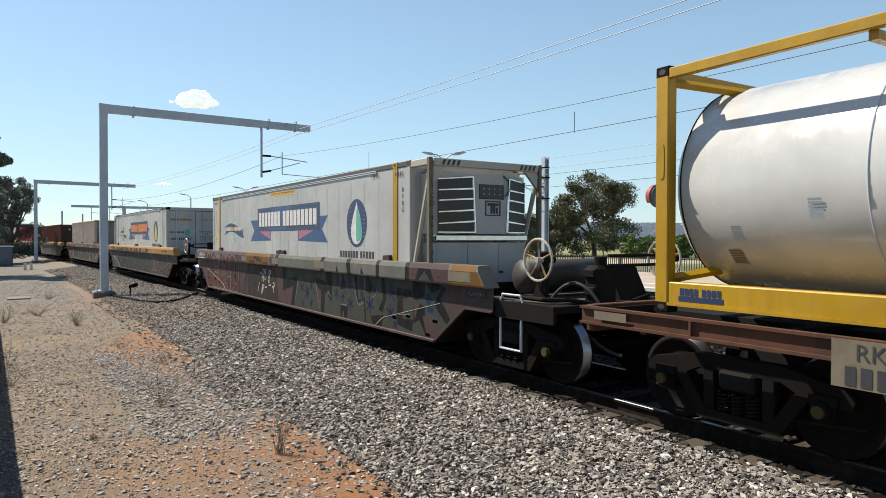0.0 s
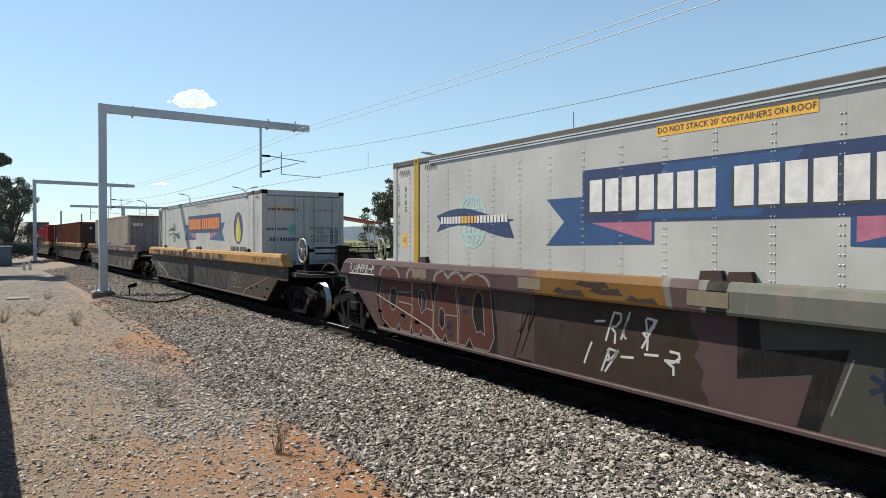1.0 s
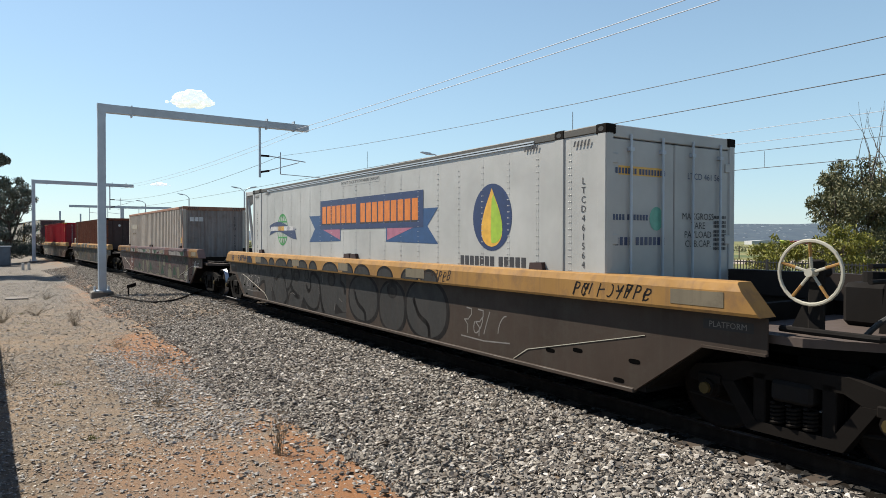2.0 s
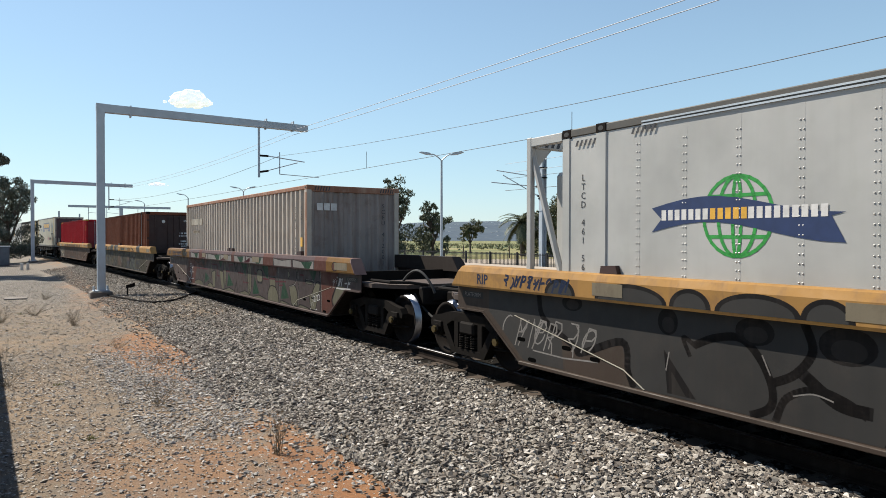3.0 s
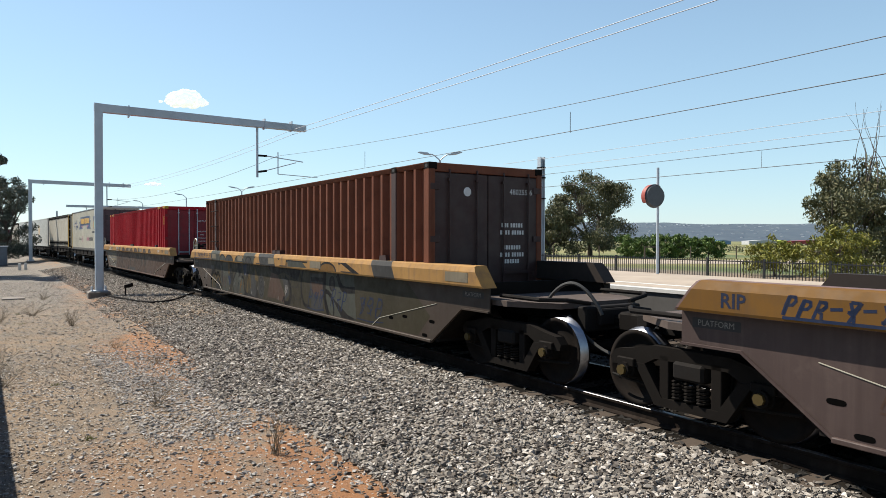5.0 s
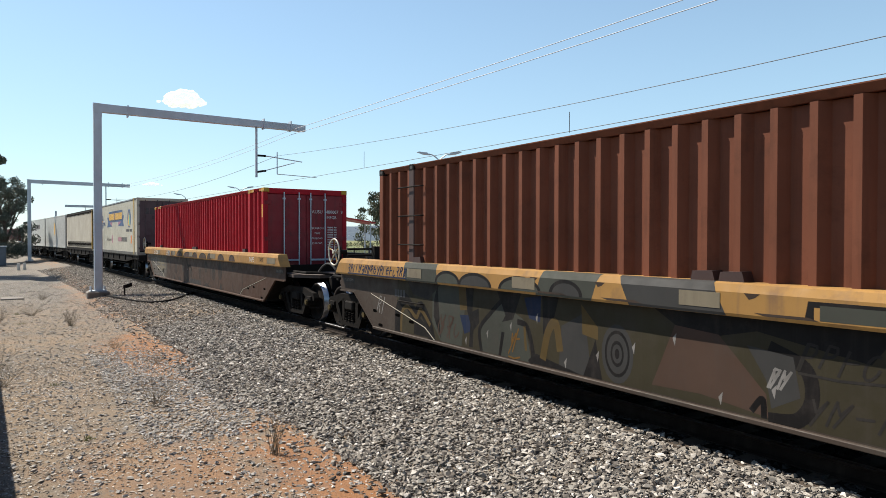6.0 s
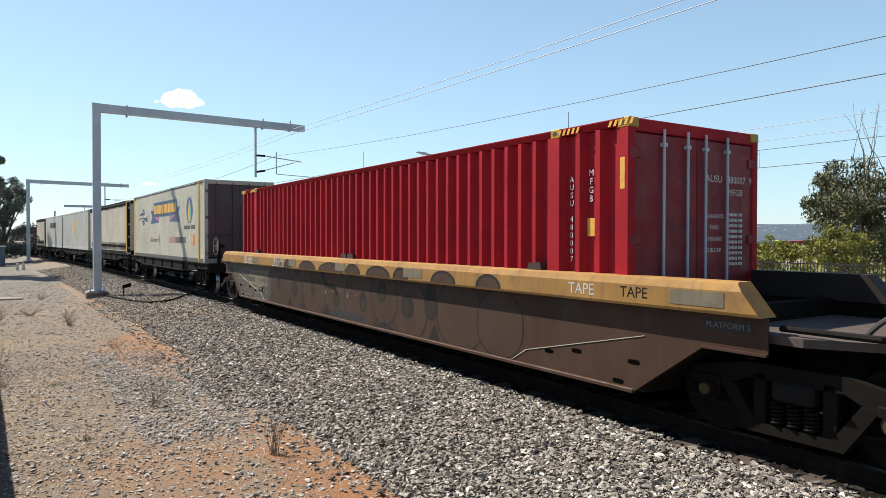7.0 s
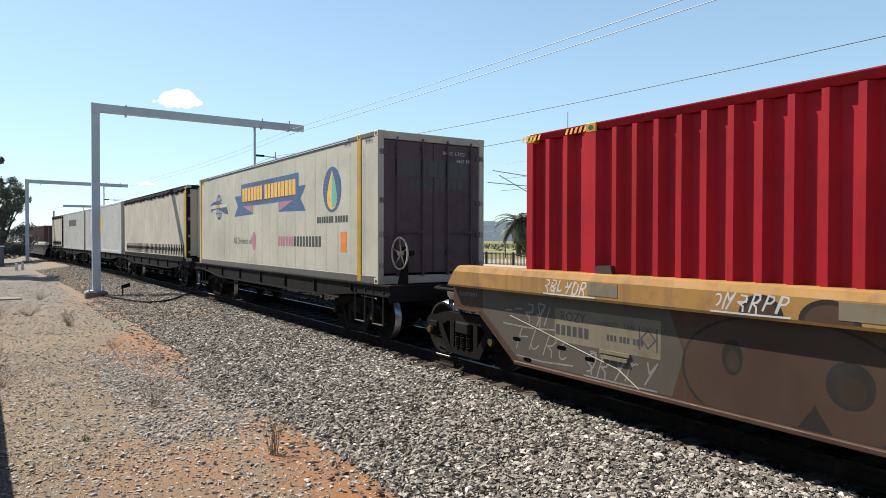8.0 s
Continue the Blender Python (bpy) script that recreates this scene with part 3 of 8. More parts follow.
def well_wagon(u, sill_mat, plate_mat, label, near_gear="deck", far_gear="deck"):
    root = tagged(new("well_wagon"), label, "railway wagon", "train wagons")
    for sgn in (-1, 1):
        bm = nb()
        slab(bm, [(-7.48, 0.305), (7.48, 0.305), (8.35, 0.92), (9.03, 0.92), (9.03, 1.26), (-9.03, 1.26), (-9.03, 0.92), (-8.35, 0.92)], sgn * 1.255, sgn * 1.235, "x")
        part("side_plate", bm, plate_mat, root)
        bm = nb()
        # the bulged top chord with raked ends
        for a in (0,):
            prof = [(1.12, 1.27), (1.375, 1.27), (1.385, 1.30), (1.385, 1.50), (1.35, 1.575), (1.31, 1.59), (1.12, 1.59)]
            rows = []
            for yy, cut in ((-1, 0), (1, 0)):
                rows.append([bm.verts.new((sgn * p[0], yy * (9.03 - 0.26 * max(0, (p[1] - 1.27) / 0.32)), p[1])) for p in prof])
            n = len(prof)
            for i in range(n):
                bm.faces.new((rows[0][i], rows[1][i], rows[1][(i + 1) % n], rows[0][(i + 1) % n]))
            bm.faces.new(rows[0])
            bm.faces.new(rows[1][::-1])
        part("top_chord", bm, sill_mat if sgn < 0 else M["inner"], root)
        bm = nb()
        box(bm, sgn * 1.235, sgn * 1.30, -7.47, 7.47, 0.275, 0.325, 0.008)
        for e in (-1, 1):
            slab(bm, [(e * 7.46, 0.29), (e * 8.34, 0.905), (e * 9.03, 0.905), (e * 9.03, 0.93), (e * 8.33, 0.93), (e * 7.45, 0.315)], sgn * 1.235, sgn * 1.285, "x")
        part("bottom_flange", bm, plate_mat, root)
        for e in (-1, 1):
            for a, b in ((7.22, 0.37), (7.45, 0.62), (6.55, 0.62), (6.05, 0.55)):
                if "slot" not in SHARED:
                    bm = nb()
                    slab(bm, oval(0.085, 0.028, 12, 0, 0, 0.6), -0.001, 0.001, "x")
                    # flat near-black patch: the slot's unlit depth is put into its colour
                    ob = part("drain_slot", bm, paint("dark_opening", (0.005, 0.005, 0.005), 0.95, (0.006, 0.005, 0.004), gloss=0.0))
                    SHARED["slot"] = ob.data
                    bpy.data.objects.remove(ob)
                o = new("drain_slot", SHARED["slot"])
                o.parent, o.location = root, (sgn * 1.256, e * a, b)
        for e in (-1, 1):
            bm = nb()
            slab(bm, [(e * 5.3, 0.33), (e * 5.6, 0.50), (e * 7.6, 0.93), (e * 7.6, 0.938), (e * 5.586, 0.508), (e * 5.286, 0.334)], sgn * 1.255, sgn * 1.262, "x")
            # cream stands in for sunlight caught along the stiffener's edge
            part("stiffener", bm, M["cream"], root)
        for a in (-5.8, -0.16, 0.16, 5.8):
            bm = nb()
            slab(bm, [(-0.14, 1.585), (0.14, 1.585), (0.12, 1.68), (-0.11, 1.69)], sgn * 1.30, sgn * 1.14, "x")
            bmesh.ops.translate(bm, verts=bm.verts, vec=(0, a, 0))
            part("container_guide", bm, M["dark_door"], root)
        for e in (-8.66, -3.1, -0.1, 2.62, 5.5):
            bm = nb()
            box(bm, sgn * 1.384, sgn * 1.389, e, e + (0.62 if e < -1 else 0.47), 1.335, 1.485)
            part("data_panel", bm, M["dirty_plate"], root)
    bm = nb()
    box(bm, -1.24, 1.24, -7.6, 7.6, 0.30, 0.40)
    for a in range(-6, 7, 2):
        box(bm, -1.24, 1.24, a - 0.1, a + 0.1, 0.26, 0.44)
    part("well_floor", bm, M["iron"], root)
    for e in (-1, 1):
        bm = nb()
        slab(bm, [(e * 7.62, 0.35), (e * 8.4, 0.95), (e * 8.4, 1.30), (e * 8.3, 1.30), (e * 8.3, 1.0), (e * 7.55, 0.40)], -1.24, 1.24, "x")
        part("bulkhead", bm, M["brown"], root)
        bm = nb()
        slab(bm, [(-1.15, e * 8.0), (1.15, e * 8.0), (1.15, e * 9.3), (0.75, e * 10.0), (-0.75, e * 10.0), (-1.15, e * 9.3)], 1.02, 1.10, "z")
        part("end_deck", bm, M["deck_plate"], root)
        bm = nb()
        box(bm, -0.35, 0.35, e * 7.9, e * 10.35, 0.80, 1.03, 0.02)
        box(bm, -0.55, 0.55, e * 10.1, e * 10.28, 0.72, 1.06, 0.02)
        part("draft_sill", bm, M["iron"], root)
        bm = nb()
        rod(bm, (0, e * 10.2, 0.87), (0, e * 10.6, 0.87), 0.09)
        box(bm, -0.17, 0.17, e * 10.5, e * 10.76, 0.74, 1.0, 0.03)
        part("coupler", bm, M["brown"], root)
        for sgn in (-1, 1):
            bm = nb()
            pipe(bm, [(sgn * 1.05, e * 9.03, 1.16), (sgn * 1.05, e * 9.9, 1.16), (sgn * 0.8, e * 10.15, 1.16), (sgn * 0.4, e * 10.2, 1.10)], 0.03)
            part("end_rail", bm, M["iron"], root)
        bm = nb()
        if e < 0:   # stiff hose arching over the end rail
            pipe(bm, [(-0.62 + 0.25 * q, -9.55 - 0.85 * q, 1.06 + 0.36 * math.sin(math.pi * q) ** 0.8 - 0.1 * q) for q in (i / 22 for i in range(23))], 0.026, 7)
        else:
            pipe(bm, [(0.3, 9.8 + 0.5 * q, 1.0 - 0.12 * q - 0.05 * math.sin(math.pi * q)) for q in (i / 8 for i in range(9))], 0.024, 6)
        part("brake_hose", bm, M["rubber"], root)
        bm = nb()   # hose hanging in a loop to the next wagon
        pipe(bm, [(-0.55 + 0.1 * q, e * (9.95 + 0.83 * q), 0.92 - 0.46 * math.sin(math.pi * min(1.0, q * 1.0) * 0.5) ** 0.9) for q in (i / 16 for i in range(17))], 0.024, 7)
        part("brake_hose", bm, M["rubber"], root)
        for sgn in (-1, 1):
            bm = nb()
            slab(bm, [(e * 9.0, 1.0), (e * 8.2, 1.0), (e * 8.2, 1.55), (e * 8.75, 1.55)], sgn * 1.24, sgn * 1.18, "x")
            part("gusset", bm, M["brown"], root)
        bogie(root, e * 9.13)
    if near_gear == "brake_end":
        handwheel(root, -0.95, -9.68, 1.70)
        bm = nb()
        rod(bm, (-0.62, -8.95, 1.42), (0.9, -8.95, 1.42), 0.26, 20)
        part("air_reservoir", bm, M["reservoir"], root, "grey cylindrical air reservoir", True)
        bm = nb()
        box(bm, -0.3, 0.1, -10.2, -9.9, 1.05, 1.62, 0.05)
        rod(bm, (-0.1, -10.05, 1.62), (-0.1, -10.05, 1.74), 0.09, 12)
        for zz in (1.2, 1.45):
            box(bm, -0.34, -0.28, -10.16, -9.94, zz, zz + 0.12, 0.015)
        slab(bm, [(-9.5, 1.05), (-10.1, 1.05), (-9.8, 1.6), (-9.5, 1.6)], 0.3, 0.9, "x")
        part("valve_housing", bm, M["iron"], root)
        bm = nb()
        pipe(bm, [(-1.2, -9.15, 1.05), (-1.2, -9.15, 0.42), (-1.2, -9.62, 0.42), (-1.2, -9.62, 1.05)], 0.016)
        pipe(bm, [(-1.2, -9.15, 1.1), (-1.2, -9.2, 1.2), (-1.2, -9.6, 1.2), (-1.2, -9.65, 1.1)], 0.016)
        part("step_ladder", bm, M["galv"], root, "pale steel U-shaped step")
        bm = nb()
        box(bm, -1.2, 1.2, -10.3, -9.05, 1.0, 1.10, 0.01)
        box(bm, -1.22, -1.17, -10.3, -9.05, 0.86, 1.1)
        part("walkway", bm, M["iron"], root)
        handwheel(root, 1.02, -10.25, 1.70)
        for zz in (1.62, 1.76):
            bm = nb()
            rod(bm, (-0.1, -10.2, zz), (0.95, -10.2, zz), 0.022)
            part("cross_rail", bm, M["iron"], root)
    if near_gear == "wheel" or far_gear == "wheel":
        e = -1 if near_gear == "wheel" else 1
        handwheel(root, -0.95, e * (9.25 if e < 0 else 10.1), 1.69)
        bm = nb()
        box(bm, 0.2, 0.7, e * 8.95, e * 9.4, 1.1, 1.55, 0.05)
        rod(bm, (0.45, e * 9.17, 1.55), (0.45, e * 9.17, 1.66), 0.12, 14)
        slab(bm, [(e * 9.72, 1.1), (e * 9.5, 1.1), (e * 9.58, 1.82), (e * 9.72, 1.82)], -0.2, 0.12, "x")
        part("valve_housing", bm, M["iron"], root)
        for zz in (1.62, 1.76):
            bm = nb()
            rod(bm, (-0.8, e * 9.7, zz), (0.95, e * 9.7, zz), 0.022)
            part("cross_rail", bm, M["iron"], root)
        handwheel(root, 1.02, e * 9.7, 1.70)
    return on_train(root, u)


# ---- train: flat wagon ----
def flat_wagon(u, half, label, deck=1.12, sill_mat=None, steps=True, wide=1.30, dip=1.2):
    sill_mat = sill_mat or M["iron"]
    root = tagged(new("flat_wagon"), label, "railway wagon", "train wagons")
    for sgn in (-1, 1):
        bm = nb()
        slab(bm, [(-half, deck), (half, deck), (half, deck - 0.17), (half - dip, deck - 0.17), (half - dip - 2.0, deck - 0.34), (-half + dip + 2.0, deck - 0.34), (-half + dip, deck - 0.17), (-half, deck - 0.17)], sgn * (wide - 0.04), sgn * (wide - 0.08), "x")
        part("side_sill", bm, sill_mat, root)
        for top in (True, False):
            bm = nb()
            edge = [(-half, 0.17), (-half + dip, 0.17), (-half + dip + 2.0, 0.34), (half - dip - 2.0, 0.34), (half - dip, 0.17), (half, 0.17)]
            edge = [(-half, 0.0), (half, 0.0)] if top else edge
            lip = [(a, deck - d + (0.012 if top else 0.0)) for a, d in edge]
            slab(bm, lip + [(a, z - 0.03) for a, z in lip[::-1]], sgn * wide, sgn * (wide - 0.08), "x")
            part("sill_flange", bm, sill_mat, root)
        for k in range(7):
            bm = nb()
            a = -half + 1.6 + k * (2 * half - 3.2) / 6
            box(bm, sgn * (wide - 0.045), sgn * wide, a - 0.012, a + 0.012, deck - (0.30 if abs(a) < half - dip - 2.0 else 0.17), deck - 0.015)
            part("sill_rib", bm, sill_mat, root)
        bm = nb()
        rod(bm, (sgn * 1.1, -half + 3.4, 0.62), (sgn * 1.1, half - 3.4, 0.62), 0.03, 6)
        for a in (-half + 3.4, -1.4, 1.4, half - 3.4):
            rod(bm, (sgn * 1.1, a, 0.62), (sgn * 1.1, a, deck - 0.2), 0.025, 6)
        part("truss_rod", bm, M["iron"], root)
    bm = nb()
    box(bm, -0.3, 0.3, -half, half, deck - 0.42, deck - 0.06)
    for i in range(9):
        a = -half + 0.1 + i * (2 * half - 0.2) / 8
        box(bm, -wide + 0.06, wide - 0.06, a - 0.08, a + 0.08, deck - 0.2, deck - 0.02)
    part("underframe", bm, M["iron"], root)
    for e in (-1, 1):
        bm = nb()
        rod(bm, (0, e * (half - 0.1), 0.87), (0, e * (half + 0.35), 0.87), 0.09)
        box(bm, -0.17, 0.17, e * (half + 0.3), e * (half + 0.52), 0.74, 1.0, 0.03)
        part("coupler", bm, M["brown"], root)
        bm = nb()
        box(bm, -1.25, 1.25, e * half, e * (half - 0.12), deck - 0.3, deck + 0.02, 0.01)
        part("headstock", bm, sill_mat, root)
        if steps:
            for a in (half - 0.25, half - 1.0):
                bm = nb()
                pipe(bm, [(-1.27, e * a, deck - 0.1), (-1.27, e * a, 0.38), (-1.27, e * (a - 0.42), 0.38), (-1.27, e * (a - 0.42), deck - 0.1)], 0.014)
                part("step_ladder", bm, M["reservoir"], root)
        bogie(root, e * (half - 1.9))
    return on_train(root, u)


# ---- train: containers ----
def corrugated(bm, y0, y1, z0, z1, x, out, pitch, depth, pose_m=None, cut=(0.26, 0.46, 0.80)):
    """A pressed sheet with trapezoid ribs; out: +1 or -1, the way it faces."""
    n = max(1, round((y1 - y0) / pitch))
    p = (y1 - y0) / n
    pts = []
    for i in range(n):
        a = y0 + i * p
        pts += [(a, 1), (a + cut[0] * p, 1), (a + cut[1] * p, 0), (a + cut[2] * p, 0)]
    pts.append((y1, 1))
    pm = pose_m or Matrix()
    lo = [bm.verts.new(pm @ Vector((x - out * depth * (1 - d), y, z0))) for y, d in pts]
    hi = [bm.verts.new(pm @ Vector((x - out * depth * (1 - d), y, z1))) for y, d in pts]
    for i in range(len(pts) - 1):
        bm.faces.new((lo[i], lo[i + 1], hi[i + 1], hi[i]))


def casting(root, x, y, z, mat):
    bm = nb()
    box(bm, x - 0.085, x + 0.085, y - 0.09, y + 0.09, z - 0.06, z + 0.06, 0.012)
    ob = part("corner_casting", bm, mat, root)
    # a flat black oval paints in the dark inside of the hole
    bm = nb()
    sx = math.copysign(1, x)
    slab(bm, oval(0.045, 0.03, 10), 0, 0.002, "x")
    bmesh.ops.translate(bm, verts=bm.verts, vec=(x + sx * 0.086, y, z))
    part("twist_hole", bm, M["rubber"], ob)


def doors(root, L, W, H, mat, bar_mat, y=None, lock=(0.28, 0.78, 0.28, 0.78)):
    """Two door leaves with lock bars, hinges and handles on the end that faces -y."""
    y = -L / 2 if y is None else y
    for sgn in (-1, 1):
        bm = nb()
        x0, x1 = (-W / 2 + 0.09, -0.006) if sgn < 0 else (0.006, W / 2 - 0.09)
        box(bm, x0, x1, y, y + 0.06, 0.2, H - 0.16, 0.012)
        leaf = part("door", bm, mat, root)
        for q in lock[:2] if sgn < 0 else lock[2:]:
            xx = x0 + (x1 - x0) * q
            bm = nb()
            rod(bm, (xx, y - 0.035, 0.14), (xx, y - 0.035, H - 0.1), 0.017, 8)
            for zz in (0.18, 0.6, H - 0.28):
                box(bm, xx - 0.035, xx + 0.035, y - 0.055, y + 0.003, zz - 0.022, zz + 0.022)
            part("lock_bar", bm, bar_mat, leaf)
            bm = nb()
            box(bm, xx - 0.02, xx + 0.42 * (1 if q < 0.5 else -1), y - 0.075, y - 0.05, 0.98, 1.03)
            part("handle", bm, bar_mat, leaf)
        for zz in (0.35, 0.95, 1.6, H - 0.4):
            bm = nb()
            xh = sgn * (W / 2 - 0.09)
            box(bm, xh - sgn * 0.12, xh + sgn * 0.07, y - 0.02, y + 0.01, zz - 0.06, zz + 0.06, 0.008)
            part("hinge", bm, mat, leaf)


def container(name, u, L, W, H, lift, mat, label, side="corr", near="door", far="corr", posts=(), post_mat=None, cast_mat=None, pitch=0.28, door_mat=None, frame_mat=None, bar_mat=None, rail_mat=None, cut=(0.26, 0.46, 0.80), rib=0.056, drip=0.0, lock=(0.28, 0.78, 0.28, 0.78)):
    """A freight container with rails, posts, castings, sides, roof and ends; its base is its middle at floor level."""
    root = tagged(new(name), label, "container", "freight containers")
    frame_mat, cast_mat, bar_mat = frame_mat or mat, cast_mat or mat, bar_mat or M["galv"]
    rail_mat = rail_mat or frame_mat
    h, w = L / 2, W / 2
    for sgn in (-1, 1):
        bm = nb()
        if side == "corr":
            marks = [-h + 0.12] + sorted(posts) + [h - 0.12]
            for a, b in zip(marks, marks[1:]):
                corrugated(bm, a + (0.09 if a != marks[0] else 0), b - (0.09 if b != marks[-1] else 0), 0.14, H - 0.09, sgn * (w - 0.012), sgn, pitch, rib, None, cut)
            part("side_wall", bm, mat, root)
        else:
            box(bm, sgn * (w - 0.012), sgn * (w - 0.06), -h + 0.02, h - 0.02, 0.14, H - 0.1)
            wall = part("side_wall", bm, mat, root)
            n = round(L / 0.61)
            for i in range(1, n):
                a = -h + i * L / n
                bm = nb()
                box(bm, sgn * (w - 0.0125), sgn * (w - 0.0112), a - 0.028, a + 0.028, 0.15, H - 0.11)
                if sgn < 0:
                    for k in range(int((H - 0.4) / 0.085)):
                        z = 0.2 + k * 0.085
                        for dy in (-0.017, 0.017):
                            v = [bm.verts.new((-w + 0.0085, a + dy + ey * 0.0075, z + ez * 0.0075)) for ey, ez in ((-1, -1), (1, -1), (1, 1), (-1, 1))]
                            t = bm.verts.new((-w + 0.003, a + dy, z))
                            for q in range(4):
                                bm.faces.new((v[q], v[(q + 1) % 4], t))
                part("seam_strip", bm, mat, wall)
        bm = nb()
        if drip:   # rolled edge that leans out over the ribs
            slab(bm, [(sgn * (w + 0.004), H), (sgn * (w + 0.004), H - 0.012), (sgn * (w - drip), H - 0.085), (sgn * (w - 0.09), H - 0.085), (sgn * (w - 0.09), H)], -h + 0.08, h - 0.08, "y")
        else:
            box(bm, sgn * w, sgn * (w - 0.07), -h + 0.08, h - 0.08, H - 0.10, H, 0.012)
        part("top_rail", bm, rail_mat, root)
        bm = nb()
        box(bm, sgn * w, sgn * (w - 0.06), -h + 0.08, h - 0.08, 0.0, 0.16, 0.012)
        part("bottom_rail", bm, rail_mat, root)
        for e in (-1, 1):
            bm = nb()
            box(bm, sgn * w, sgn * (w - 0.13), e * h, e * (h - 0.15), 0.0, H, 0.015)
            part("corner_post", bm, frame_mat, root)
            for zz in (0.06, H - 0.055):
                casting(root, sgn * (w - 0.082), e * (h - 0.086), zz, cast_mat)
        for a in posts:
            bm = nb()
            box(bm, sgn * (w + 0.004), sgn * (w - 0.1), a - 0.09, a + 0.09, 0.02, H, 0.012)
            part("lifting_post", bm, post_mat or mat, root)
            casting(root, sgn * (w - 0.078), a, H - 0.05, post_mat if post_mat is M["yellow"] else cast_mat)
    bm = nb()
    box(bm, -w + 0.06, w - 0.06, -h + 0.03, h - 0.03, H - 0.07, H - 0.02)
    part("roof", bm, mat, root)
    bm = nb()
    box(bm, -w + 0.06, w - 0.06, -h + 0.03, h - 0.03, 0.02, 0.14)
    part("floor", bm, M["iron"], root)
    for e, kind in ((-1, near), (1, far)):
        for za, zb in ((H - 0.15, H), (0.0, 0.16)):
            bm = nb()
            box(bm, -w + 0.12, w - 0.12, e * (h - 0.01), e * (h - 0.1), za, zb, 0.01)
            part("end_rail", bm, frame_mat, root)
        if kind == "door":
            if e < 0:
                doors(root, L - 0.04, W, H, door_mat or mat, bar_mat, None, lock)
            else:
                bm = nb()
                box(bm, -w + 0.1, w - 0.1, h - 0.08, h - 0.03, 0.15, H - 0.14)
                part("end_wall", bm, mat, root)
        elif kind == "corr":
            bm = nb()
            corrugated(bm, -w + 0.12, w - 0.12, 0.15, H - 0.14, h - 0.03, 1, 0.25, 0.04, Matrix.Rotation(radians(-90 if e < 0 else 90), 4, "Z"))
            part("end_wall", bm, mat, root)
    return on_train(root, u, lift)


# ---- train: what runs past ----
SILL = {
    "w1": paint("grey_green_sill", (0.15, 0.157, 0.133), 0.6, (0.22, 0.14, 0.14), 0.7, gloss=0.15),
    "w3": paint("dusty_pink_sill", (0.198, 0.125, 0.114), 0.6, (0.18, 0.12, 0.10), 0.6, gloss=0.15),
}
PLATE = {
    "w1": paint("pink_brown_plate", (0.09, 0.058, 0.055), 0.6, (0.10, 0.085, 0.08), 0.6, gloss=0.15),
    "w2": paint("grey_brown_plate", (0.066, 0.048, 0.038), 0.6, (0.06, 0.055, 0.045), 0.7, gloss=0.15),
    "w3": paint("mauve_plate", (0.082, 0.057, 0.052), 0.6, (0.11, 0.08, 0.07), 0.6, gloss=0.15),
    "w5": paint("brown_plate", (0.082, 0.043, 0.029), 0.6, (0.065, 0.055, 0.042), 0.7, gloss=0.15),
}
W1 = well_wagon(17.07, SILL["w1"], PLATE["w1"], "well wagon with pink and grey graffiti on its side", "brake_end")
W2 = well_wagon(38.65, M["sill_yellow"], PLATE["w2"], "well wagon with faded yellow sill and grey graffiti side", "wheel")
W3 = well_wagon(60.23, SILL["w3"], PLATE["w3"], "well wagon with pink, green and cream graffiti panels")
W4 = well_wagon(81.68, M["sill_yellow"], PLATE["w2"], "well wagon with yellow sill and olive brown graffiti", "deck", "wheel")
W5 = well_wagon(103.1, M["sill_yellow"], PLATE["w5"], "well wagon with yellow sill and dusty brown side")
F0 = flat_wagon(-3.5, 9.6, "rusty flat wagon carrying a tank container", 1.18, M["rust_sill"], False, 1.36, 3.8)
C1 = container("refrigerated_container", 17.24, 13.54, 2.49, 2.99, 0.39, M["white"], "white riveted refrigerated container with dark blue banner", "panel", "plain", "door", (-6.22, 5.91), M["yellow"], M["roof_edge"], rail_mat=M["roof_edge"])
C2 = container("refrigerated_container", 38.48, 13.66, 2.49, 2.97, 0.39, M["white"], "white refrigerated container with orange lettered banner and end doors", "panel", "door", "plain", (-6.02, 6.15), M["white"], M["brown"], bar_mat=M["galv"], rail_mat=M["roof_edge"])
C3 = container("corrugated_container", 60.155, 12.19, 2.49, 2.87, 0.39, M["beige"], "beige corrugated steel container with a rusty top rail", "corr", "corr", "corr", cast_mat=M["rust_frame"], pitch=0.30, rail_mat=M["beige"], cut=(0.27, 0.37, 0.82), rib=0.076)
# doors, bars and posts take the darker brown that holds painted shade
C4 = container("corrugated_container", 81.655, 14.63, 2.49, 2.89, 0.39, M["rust_brown"], "red-brown corrugated steel container with end doors", "corr", "door", "corr", (-6.1, 6.1), M["dark_door"], M["brown"], 0.36, door_mat=M["dark_door"], bar_mat=M["dark_door"], cut=(0.20, 0.29, 0.80), rib=0.095, drip=0.035)
# darker red on the end doors: real smears plus the end's shade painted in
C5 = container("corrugated_container", 103.06, 14.63, 2.49, 2.99, 0.39, M["red"], "bright red corrugated container with yellow corner castings", "corr", "door", "corr", (-6.1, 6.1), M["red"], M["yellow"], 0.30, bar_mat=M["galv"], cut=(0.22, 0.31, 0.80), rib=0.085, drip=0.035, lock=(0.43, 0.81, 0.10, 0.48), door_mat=paint("grimy_shaded_red_door", (0.26, 0.011, 0.019), 0.6, (0.03, 0.012, 0.012), 0.9, 0, 0.75))
F6 = flat_wagon(121.4, 7.2, "black skeletal flat wagon under a refrigerated container")
